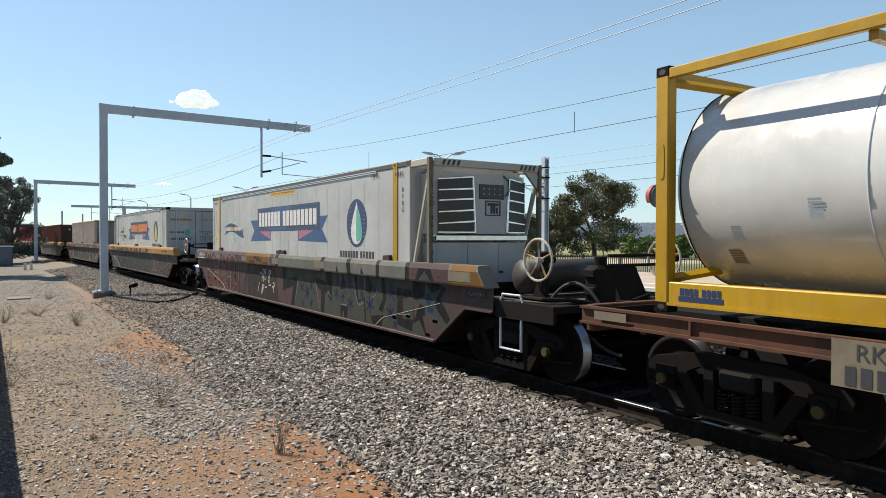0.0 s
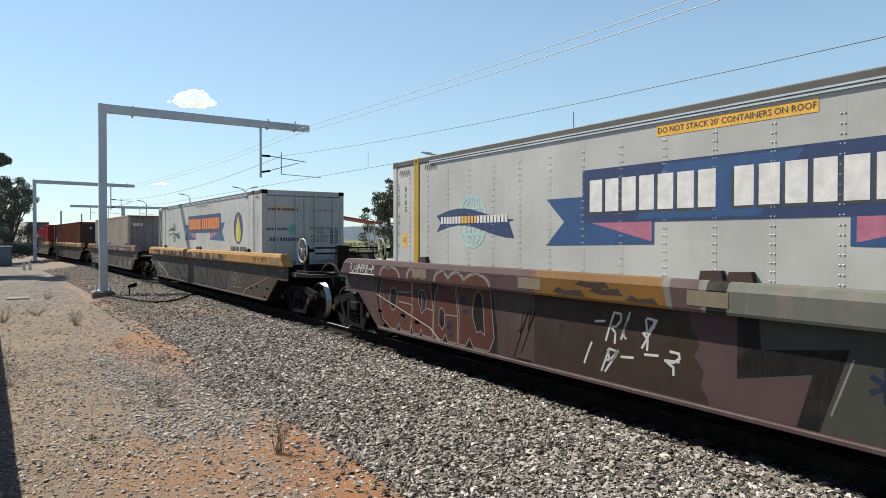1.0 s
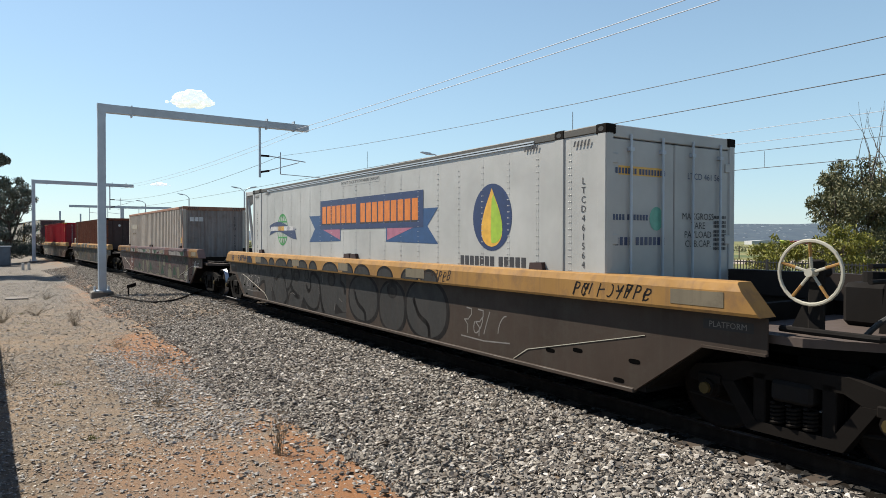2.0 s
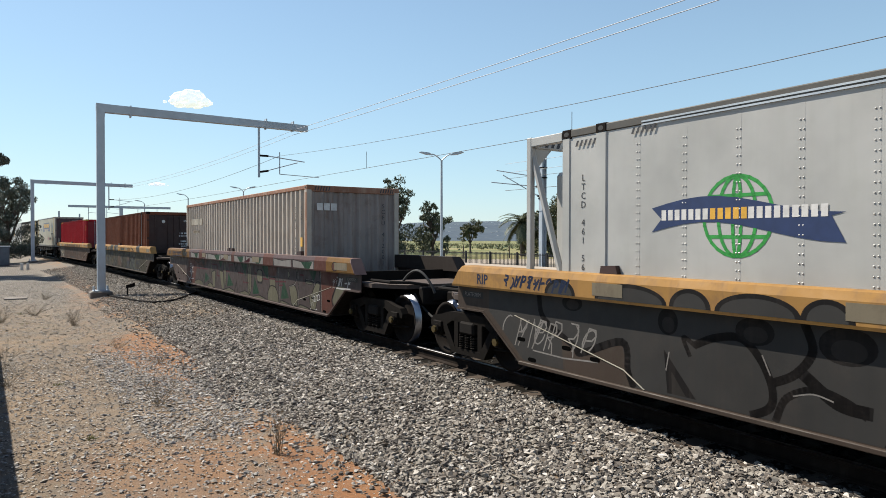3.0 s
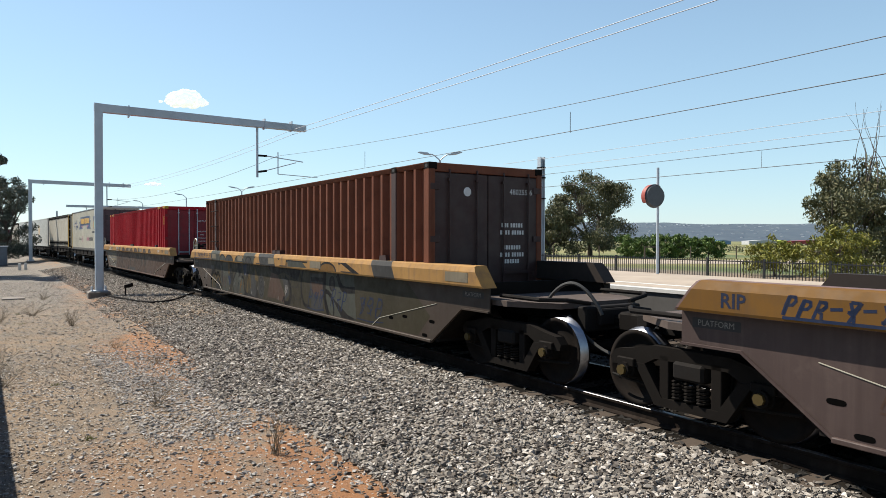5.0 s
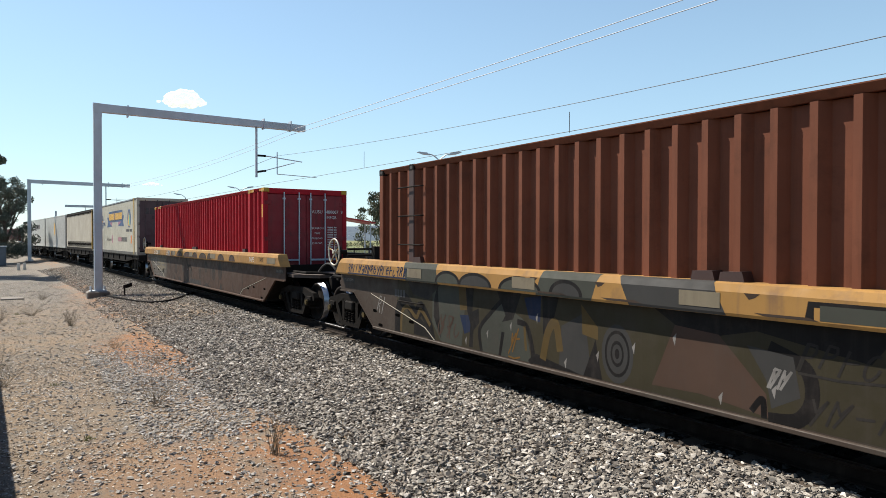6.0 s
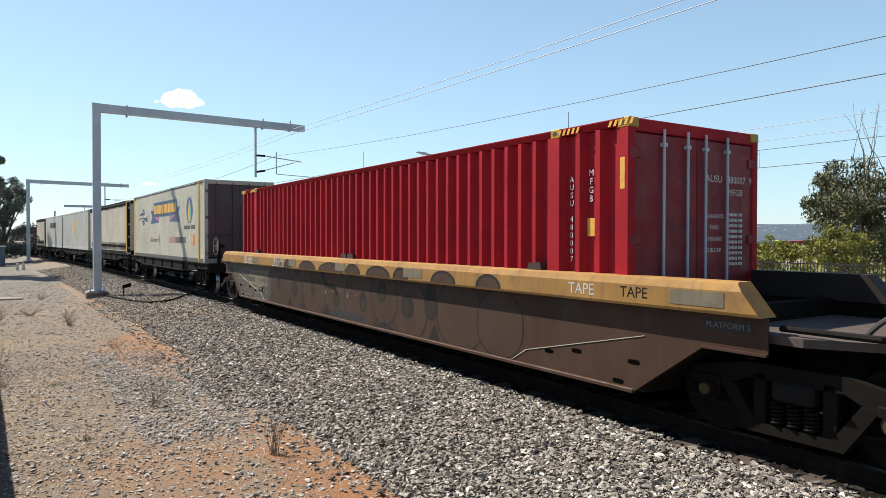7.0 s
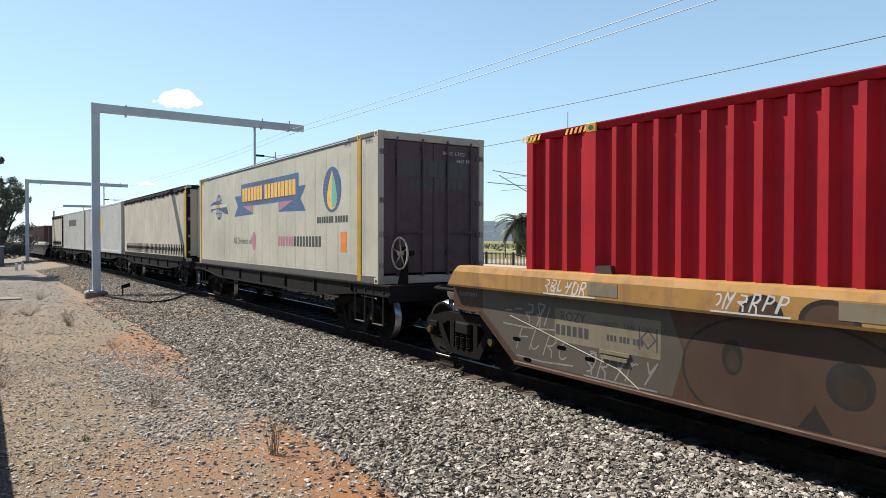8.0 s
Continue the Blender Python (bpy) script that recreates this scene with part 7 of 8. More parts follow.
loop(W4, 0.12, 0.70, 0.28, 0.22, "dark", 0.035, 3, 0.2, 2.4)
curve(W4, "dark", [(-0.48, 0.36), (-0.46, 0.52), (-0.36, 0.40)], 0.06, 3)
eye(W4, -3.42, 1.02, 0.16, 0.17, "dark", "smoke", 3)
for sd, y, z, w, h, c in ((41, 4.85, 0.58, 0.7, 0.36, "tan"), (42, -1.15, 0.98, 0.7, 0.26, "smoke"), (43, -1.25, 0.52, 0.8, 0.26, "smoke"), (44, -2.5, 0.66, 0.95, 0.44, "blue"), (45, 7.15, 0.78, 0.42, 0.36, "pale"), (47, -3.75, 0.72, 0.8, 0.42, "blue"), (48, -5.2, 0.66, 1.1, 0.42, "blue"), (49, 3.2, 0.58, 0.25, 0.36, "ochre"), (50, -0.62, 0.74, 0.2, 0.2, "pale")):
    scribble(W4, y, z, w, h, c, sd, 0.024, 8)
for i in range(10):   # worn pale flakes
    y, z = 4.4 - i * 0.55, 0.45 + 0.17 * (i % 4)
    shape(W4, "pale", [(y, z), (y - 0.05, z + 0.06), (y - 0.03, z - 0.08)], 8.5)
bars(W4, 6.45, 1.02, 0.13, (4,), M["ink"], -1.2575)
chord_paint(W4, "greygreen", 6.05, 5.0, 1, True, 0.2)
for y, w, c in ((4.72, 0.36, "greygreen"), (3.98, 0.42, "slate"), (2.95, 0.45, "greygreen"), (2.05, 0.30, "slate"), (-3.45, 0.46, "ochre")):
    chord_oval(W4, y, w, c, "dark", 3)
chord_paint(W4, "greygreen", 2.6, 1.6, 1, True, -0.4)
chord_paint(W4, "slate", 1.05, -0.15, 1, True, 0.5)
chord_patch(W4, "greygreen", [(-1.05, 1.44), (-2.0, 1.44), (-2.3, 1.32), (-1.05, 1.31)], 2)
chord_patch(W4, "dark", [(-0.95, 1.47), (-2.35, 1.47), (-2.3, 1.43), (-1.0, 1.42), (-1.0, 1.31), (-0.92, 1.31)], 1)
chord_patch(W4, "dark", [(-4.1, 1.498), (-4.4, 1.498), (-5.0, 1.303), (-4.7, 1.303)], 2)
chord_paint(W4, "slate", -5.6, -6.4, 1, True, 0.5)
for y in (2.72, 1.55, -0.35, -4.0):   # chipped rust at the sill edge
    chord_patch(W4, "umber", [(y, 1.498), (y - 0.05, 1.44), (y - 0.11, 1.46), (y - 0.16, 1.498)], 5)
    chord_patch(W4, "umber", [(y - 0.2, 1.303), (y - 0.1, 1.325), (y - 0.6, 1.33), (y - 0.7, 1.303)], 5)
tag_chord(W4, 7.2, 2.4, "blue", 46, width=0.024)

# dusty brown wagon with big round letters
for y, z, w, h, lay in ((3.63, 0.72, 1.10, 0.58, 1), (1.83, 0.78, 0.70, 0.54, 3), (0.45, 0.80, 0.78, 0.56, 1), (-0.55, 0.75, 0.78, 0.58, 3), (-2.45, 0.76, 0.60, 0.54, 3), (-1.53, 0.93, 0.53, 0.54, 5), (-4.0, 0.80, 0.66, 0.55, 1), (-5.0, 0.78, 0.55, 0.5, 3)):
    spray(W5, "smoke", oval(w, h, 34, -y, z, 0.92), lay)
    spray(W5, "tan", oval(w - 0.032, h - 0.028, 34, -y, z, 0.92), lay + 0.6)
    loop(W5, y, z, w * 0.86, h * 0.84, "smoke", 0.014, lay + 1.0, 2.2 + lay, 3.1 + lay)
    loop(W5, y, z, w * 0.90, h * 0.87, "pale", 0.010, lay + 1.0, 0.9, 1.25)
for y, w in ((3.78, 0.22), (3.17, 0.26), (1.93, 0.50), (0.62, 0.64), (-0.45, 0.35), (-1.52, 0.48), (-2.37, 0.27), (-3.72, 0.36), (-4.9, 0.3)):
    chord_oval(W5, y, w, "tan", "smoke", 3)
for y, z, w, h in ((4.15, 0.86, 0.11, 0.17), (3.06, 0.78, 0.20, 0.20), (0.60, 0.72, 0.15, 0.17), (-0.66, 0.75, 0.16, 0.20), (-1.44, 1.01, 0.18, 0.20), (-2.40, 0.81, 0.22, 0.21), (-3.16, 0.94, 0.20, 0.30)):
    eye(W5, y, z, w, h, "smoke", "umber" if w < 0.2 else "brown", 7)
    loop(W5, y, z, w * 1.3, h * 1.25, "smoke", 0.014, 7, 3.6, 5.4)
shape(W5, "smoke", [(1.91, 1.06), (1.75, 0.85), (1.91, 0.67), (2.07, 0.88)], 7)
shape(W5, "umber", [(1.92, 0.98), (1.83, 0.84), (1.91, 0.73), (2.0, 0.87)], 7.4)
curve(W5, "smoke", [(1.32, 1.25), (1.22, 1.02), (0.95, 0.96), (0.72, 0.95), (0.56, 0.82)], 0.10, 7)
for a, b, z in ((3.5, 3.2, 0.56), (2.62, 2.3, 0.55), (1.3, 0.85, 0.55), (-1.1, -2.0, 0.46), (-3.1, -3.45, 0.6)):
    shape(W5, "smoke", [(a, 0.34), ((a + b) / 2, z), (b, 0.34)], 6)
for i in range(5):
    spray(W5, "pale", [(-1.2 + i * 0.37, 0.8 + 0.06 * (i % 3)), (-1.13 + i * 0.37, 0.78 + 0.06 * (i % 3)), (-1.16 + i * 0.37, 0.88)], 7)
spray(W5, "slate", [(-0.78, 0.34), (0.76, 0.34), (0.76, 0.5), (-0.78, 0.5)], 5)
shape(W5, "dust", [(8.25, 0.94), (7.4, 0.34), (4.85, 0.34), (4.7, 0.8), (4.9, 1.26), (8.25, 1.26)], 0.3)
sign(W5, 5.84, 0.91, 1.68, 0.42, M["dirty_plate"], "", 0.2, -1.2568)
bm = nb()
for a, b in (((-0.1, 0), (0, 0.1)), ((0, 0.1), (0.1, 0)), ((0.1, 0), (0, -0.1)), ((0, -0.1), (-0.1, 0)), ((-0.12, -0.12), (-0.12, 0.12)), ((0.12, -0.12), (0.12, 0.12))):
    stroke(bm, [a, b], 0.018, on_side(-1.2574, 5.17, 0.90))
tagged(part("panel_mark", bm, M["ink"], W5), kind="stuff")
bm = nb()
box(bm, -1.285, -1.255, 5.45, 5.85, 0.60, 0.64)
box(bm, -1.275, -1.255, 5.42, 5.88, 0.66, 0.70)
part("ladder_bracket", bm, M["dirty_plate"], W5)
words("ROZY", 0.17, M["ink"], W5, on_side(-1.2575, 6.35, 1.02), align="CENTER")
bars(W5, 6.35, 0.85, 0.13, (6,), M["ink"], -1.2575)
words("CAPACITY    TARE    GROSS", 0.075, M["ink"], W5, on_side(-1.2575, 5.5, 1.0))
bars(W5, 5.5, 0.85, 0.07, (3, 3, 3), M["ink"], -1.2575)
for sd, y, z, h in ((51, 7.2, 1.0, 0.3), (52, 6.9, 0.62, 0.35), (53, 5.6, 0.52, 0.3)):
    scribble(W5, y, z, 1.1, h, "pale", sd)
tag_chord(W5, 6.3, 0.9, "white", 54)
tag_chord(W5, 3.9, 0.8, "white", 55)
words("RIP", 0.2, G["blue"], W2, on_side(-1.3866, 8.2, 1.40), bold=0.004)
words("RIP", 0.2, G["blue"], W3, on_side(-1.3866, 8.35, 1.40), bold=0.004)
words("9/8/2", 0.19, G["blue"], W3, on_side(-1.3866, 5.5, 1.40), bold=0.004)
words("12/22", 0.2, G["white"], W3, on_side(-1.2575, -6.75, 0.62, 12))
words("TAPE", 0.19, G["white"], W5, on_side(-1.3866, -6.75, 1.40))
words("TAPE", 0.17, G["dark"], W5, on_side(-1.3866, -7.55, 1.41))
for root in (W1, W2, W3, W4, W5):
    for yy in (8.62, -8.62):
        sign(root, yy, 1.15, 0.55, 0.1, G["slate"], "PLATFORM 5" if root is W5 else "PLATFORM", 0.085, -1.259, G["pale"])
for (_, colour, layer), (bm, root) in PAINTS.items():
    tagged(part("spray_paint", bm, G[colour], root), kind="stuff")


# ---- platform and far line ----
def sweep(outline, s0, s1, step=4.0):
    """A solid with this cross-section (offset, height) along the line."""
    bm = nb()
    rows, s = [], s0
    while s <= s1:
        rows.append([bm.verts.new(on_line(s, o) @ Vector((0, 0, z))) for o, z in outline])
        s += step
    n = len(outline)
    for a, b in zip(rows, rows[1:]):
        for i in range(n):
            bm.faces.new((a[i], b[i], b[(i + 1) % n], a[(i + 1) % n]))
    bm.faces.new(rows[0])
    bm.faces.new(rows[-1][::-1])
    return bm


M["paving"] = paint("pale_platform_paving", (0.46, 0.38, 0.30), 0.85, (0.25, 0.20, 0.16), 0.4, 0, 0)
M["coping"] = paint("concrete_coping", (0.10, 0.095, 0.09), 0.85, (0.05, 0.045, 0.04), 0.5)
M["linepaint"] = paint("white_line_paint", (0.72, 0.71, 0.68), 0.7, (0.4, 0.36, 0.3), 0.3, 0, 0)
M["fence"] = plain("black_fence_paint", (0.012, 0.012, 0.013), 0.5)
solo("platform", sweep([(5.3, -0.35), (5.3, 0.86), (11.1, 0.86), (11.1, -0.35)], -24, 120), M["paving"], "raised station platform paved in pale beige", "platform", "structure")
solo("platform_coping", sweep([(5.2, 0.79), (5.2, 0.868), (5.55, 0.868), (5.55, 0.79)], -24, 120), M["linepaint"], "white painted platform edge", "platform edge", "structure")
solo("platform_wall", sweep([(5.24, -0.35), (5.24, 0.786), (5.29, 0.786), (5.29, -0.35)], -24, 120), M["coping"], "dark grimy platform face wall", "platform wall", "structure")
solo("tactile_line", sweep([(6.4, 0.861), (6.4, 0.866), (6.62, 0.866), (6.62, 0.861)], -24, 120), M["linepaint"], "white warning line along the platform", "painted line", "structure")


def platform_fence():
    root = tagged(new("platform_fence"), "black steel picket fence along the back of the platform", "fence")
    for z in (0.14, 1.10):
        bm = sweep([(16.88, z), (16.88, z + 0.04), (16.92, z + 0.04), (16.92, z)], 0, 70, 2)
        part("rail", bm, M["fence"], root)
    bm = nb()
    box(bm, -0.04, 0.04, -0.04, 0.04, -0.1, 1.24)
    first = None
    for i in range(30):
        if first is None:
            o = first = part("post", bm, M["fence"], root)
        else:
            o = new("post", first.data)
            o.parent = root
        o.matrix_basis = on_line(i * 2.4 + 0.5, 16.9)
    bm = nb()
    box(bm, -0.012, 0.012, -0.012, 0.012, 0.02, 1.2)
    first = None
    for i in range(290):   # the stretch that shows beside the wagons
        if first is None:
            o = first = part("picket", bm, M["fence"], root)
        else:
            o = new("picket", first.data)
            o.parent = root
        o.matrix_basis = on_line(5.06 + i * 0.12, 16.9)
    verts, faces = [], []
    for i in range(290):
        m = on_line(0.5 + i * 0.12 if i < 38 else 35.3 + i * 0.12, 16.9)
        k = len(verts)
        for x, y in ((-0.012, -0.012), (0.012, -0.012), (0.012, 0.012), (-0.012, 0.012)):
            verts += [m @ Vector((x, y, 0.02)), m @ Vector((x, y, 1.2))]
        faces += [(k, k + 2, k + 3, k + 1), (k + 2, k + 4, k + 5, k + 3), (k + 4, k + 6, k + 7, k + 5), (k + 6, k, k + 1, k + 7), (k + 1, k + 3, k + 5, k + 7)]
    me = bpy.data.meshes.new("picket_rest")
    me.from_pydata(verts, [], faces)
    me.materials.append(M["fence"])
    o = new("picket_rest", me)
    o.parent = root
    tagged(o, kind="stuff")


platform_fence()


def platform_lamp(x, y, z, h, arms=(-1, 1)):
    root = tagged(new("platform_lamp"), "grey steel double-armed street lamp on the platform", "street lamp", "platform lamps")
    root.location = (x, y, z)
    bm = nb()
    rod(bm, (0, 0, 0), (0, 0, h - 0.35), 0.075, 12, 0.05)
    part("pole", bm, M["galv"], root)
    turn = Matrix.Rotation(radians(-32), 4, "Z")
    for s in arms:
        bm = nb()
        pts = [turn @ Vector((s * 0.5 * q, 0, h - 0.35 + 0.33 * math.sin(q * 1.5))) for q in (0, 0.25, 0.5, 0.75, 1.0)]
        pipe(bm, pts, 0.03, 6)
        arm = part("arm", bm, M["galv"], root)
        bm = nb()
        slab(bm, [(s * 0.45, h - 0.08), (s * 0.6, h + 0.04), (s * 1.0, h + 0.09), (s * 1.12, h + 0.06), (s * 0.8, h - 0.05)], -0.12, 0.12, "y")
        bmesh.ops.transform(bm, matrix=turn, verts=bm.verts)
        part("lamp_head", bm, M["galv"], arm)
    return root


platform_lamp(18.0, 28.9, 0.86, 5.4)
platform_lamp(16.0, 57.2, 0.86, 5.4)
platform_lamp(13.96, 69.1, 0.86, 5.4, (-1,))
platform_lamp(12.2, 84.0, 0.86, 5.4, (-1,))

# mirror on a thin pole
mir = tagged(new("platform_mirror"), "round convex mirror with red hood on a thin grey pole", "mirror")
mir.location = (17.65, 14.93, 0.86)
bm = nb()
rod(bm, (0, 0, 0), (0, 0, 3.45), 0.045, 12)
part("pole", bm, M["galv"], mir)
face = Matrix.Translation((-0.16, -0.02, 2.52)) @ Matrix.Rotation(radians(165.8), 4, "Z") @ Matrix.Rotation(radians(90), 4, "X")
bm = nb()
bmesh.ops.create_cone(bm, cap_ends=True, segments=36, radius1=0.33, radius2=0.385, depth=0.10, matrix=face)
disc = part("mirror_shell", bm, plain("dark_mirror_shell", (0.05, 0.057, 0.068), 0.4), mir, "grey round mirror housing")
bm = nb()
bmesh.ops.create_cone(bm, cap_ends=True, segments=36, radius1=0.33, radius2=0.33, depth=0.02, matrix=face @ Matrix.Translation((0, 0, 0.06)))
part("mirror_glass", bm, M["chrome"], disc)
bm = nb()
vs = [[bm.verts.new(face @ Vector((0.385 * math.cos(a), 0.385 * math.sin(a), d))) for d in (0.0, 0.20)] for a in (radians(-35 + 8 * i) for i in range(21))]
for a, b in zip(vs, vs[1:]):
    bm.faces.new((a[0], b[0], b[1], a[1]))
part("hood", bm, plain("red_hood", (0.27, 0.045, 0.03), 0.5), disc, "faded red hood")


def mast(x, y, z, h):
    root = tagged(new("catenary_mast"), "grey steel catenary mast with two bracket arms", "mast", "catenary masts")
    root.location = (x, y, z)
    for s in (-1, 1):
        bm = nb()
        box(bm, s * 0.13, s * 0.19, -0.16, 0.16, 0, h)
        part("flange", bm, M["galv"], root)
    bm = nb()
    box(bm, -0.14, 0.14, -0.02, 0.02, 0, h - 0.05)
    part("web", bm, M["galv"], root)
    d = Vector((-0.93, -0.05, 0)).normalized()
    for z0, z1, reach in ((h - 1.35, h - 1.1, 3.9), (h - 2.7, h - 1.35, 3.4), (h - 1.95, h - 1.85, 4.3)):
        bm = nb()
        a = Vector((0, 0, z0))
        b = a + d * reach
        b.z = z1
        rod(bm, a + (b - a) * 0.14, b, 0.03, 6)
        part("bracket", bm, M["galv"], root)
        bm = nb()
        rod(bm, a, a + (b - a) * 0.14, 0.07, 8)
        part("insulator", bm, M["coping"], root)
    for zz in (h - 0.7, h - 1.35, h - 2.7):
        bm = nb()
        box(bm, -0.22, 0.22, -0.2, 0.2, zz - 0.04, zz + 0.04)
        part("collar", bm, M["iron"], root)
    return root


mast(28.87, 33.9, 0.0, 7.3)

# far gantry with a middle column
g3 = tagged(new("overhead_gantry"), "long overhead line gantry beam on a middle column", "gantry", "overhead line gantries")
g3.location = (13.4, 115.5, -0.3)
bm = nb()
box(bm, -0.25, 0.25, -0.25, 0.25, 0, 7.0)
part("column", bm, M["galv"], g3)
bm = nb()
box(bm, -7.2, 7.2, -0.15, 0.15, 6.9, 7.25)
part("beam", bm, M["galv"], g3)
for q in (-4.5, -2.0, 2.4, 5.2):
    bm = nb()
    rod(bm, (q, 0, 5.0), (q, 0, 6.9), 0.05, 6)
    rod(bm, (q, 0, 6.2), (q + 2.0, 0, 6.0), 0.03, 6)
    part("drop_tube", bm, M["galv"], g3)
for x, y in ((6.5, 150.0), (11.0, 165.0)):
    p = tagged(new("catenary_mast"), "plain grey steel line mast", "mast", "catenary masts")
    p.location = (x, y, -0.3)
    bm = nb()
    box(bm, -0.15, 0.15, -0.15, 0.15, 0, 7.5)
    part("web", bm, M["galv"], p)


def hung(off0, z0, s0, off1, z1, s1, sag, n=14):
    out = []
    for i in range(n + 1):
        q = i / n
        m = on_line(s0 + (s1 - s0) * q, off0 + (off1 - off0) * q)
        out.append((m.translation.x, m.translation.y, z0 + (z1 - z0) * q - sag * 4 * q * (1 - q)))
    return out


wire("contact_wire", hung(4.05, 4.66, 31.7, 4.05, 4.44, -25, 0.06), 0.008, "dark overhead contact wire")
wire("messenger_wire", hung(4.05, 5.95, 31.7, 4.05, 5.6, -25, 0.73), 0.007, "dark overhead messenger wire")
wire("feeder_wire", hung(4.75, 7.25, 31.7, 4.75, 6.85, -25, 0.12), 0.0105, "thin bright feeder wire")
wire("feeder_wire", hung(4.75, 7.02, 31.7, 4.75, 6.62, -25, 0.12), 0.0105, "thin bright feeder wire")
wire("contact_wire", hung(4.05, 4.66, 31.7, 4.3, 4.9, 76, 0.05), 0.009, "dark overhead contact wire")
wire("messenger_wire", hung(4.05, 5.95, 31.7, 4.3, 5.9, 76, 0.5), 0.010, "dark overhead messenger wire")
wire("feeder_wire", hung(4.75, 7.25, 31.7, 4.6, 7.3, 76, 0.3), 0.009, "thin bright feeder wire")
wire("feeder_wire", hung(4.75, 7.02, 31.7, 4.6, 7.05, 76, 0.3), 0.009, "thin bright feeder wire")
for z, r, nm in ((5.25, 0.016, "contact_wire"), (6.05, 0.013, "messenger_wire"), (6.45, 0.012, "feeder_wire"), (7.05, 0.012, "feeder_wire")):
    wire(nm, hung(21.6, z, 36, 22, z, -20, 0.02), r, "overhead wire of the far line")
for s, za, zb, off in ((11.9, 4.50, 4.99, 4.05), (22.6, 4.58, 5.2, 4.05), (18.0, 5.25, 6.0, 21.8)):
    m = on_line(s, off)
    wire("dropper_wire", [(m.translation.x, m.translation.y, za), (m.translation.x, m.translation.y, zb)], 0.008, "thin dropper wire")


# ---- plants ----
BARK = paint("grey_brown_bark", (0.14, 0.11, 0.085), 0.9)
LEAF = {
    "gum": island("gum_leaves", [(0.045, 0.055, 0.025), (0.085, 0.092, 0.04), (0.14, 0.125, 0.06), (0.065, 0.075, 0.035)], 0.6),
    "dark": island("dark_leaves", [(0.045, 0.06, 0.035), (0.085, 0.10, 0.055), (0.13, 0.14, 0.08)], 0.6),
    "bush": island("green_bush_leaves", [(0.05, 0.10, 0.02), (0.09, 0.15, 0.03), (0.13, 0.18, 0.04)], 0.6),
    "wattle": island("yellow_green_leaves", [(0.12, 0.13, 0.018), (0.22, 0.20, 0.025), (0.08, 0.10, 0.022)], 0.6),
    # pale greyish leaf colours with distance haze painted in
    "hazy": island("hazy_gum_leaves", [(0.06, 0.075, 0.058), (0.10, 0.118, 0.09), (0.155, 0.165, 0.13)], 0.6),
    "straw": island("dry_straw", [(0.15, 0.12, 0.08), (0.22, 0.18, 0.12), (0.10, 0.08, 0.06)], 0.9),
    "sprout": island("green_sprouts", [(0.10, 0.12, 0.03), (0.18, 0.17, 0.05)], 0.8),
}


def leaf_mesh(name, centres, radii, count, size, seed, droop=0.5):
    """Many small pointed leaves in loose clumps."""
    rng = np.random.default_rng(seed)
    k = rng.integers(0, len(centres), count)
    d = rng.normal(size=(count, 3))
    d /= np.linalg.norm(d, axis=1)[:, None]
    p = np.asarray(centres)[k] + d * (np.asarray(radii)[k] * rng.random(count) ** 0.45)[:, None] * np.array((1, 1, 0.75))
    a = rng.normal(size=(count, 3))
    a[:, 2] -= droop * 2
    a /= np.linalg.norm(a, axis=1)[:, None]
    b = np.cross(a, rng.normal(size=(count, 3)))
    b /= np.linalg.norm(b, axis=1)[:, None]
    L = size * rng.uniform(0.6, 1.4, count)[:, None]
    v = np.stack([p - a * L, p + b * L * 0.32, p + a * L, p - b * L * 0.32], 1).reshape(-1, 3)
    me = bpy.data.meshes.new(name)
    me.vertices.add(count * 4)
    me.vertices.foreach_set("co", v.reshape(-1))
    me.loops.add(count * 4)
    me.loops.foreach_set("vertex_index", np.arange(count * 4))
    me.polygons.add(count)
    me.polygons.foreach_set("loop_start", np.arange(0, count * 4, 4))
    me.update(calc_edges=True)
    me.shade_flat()
    return me


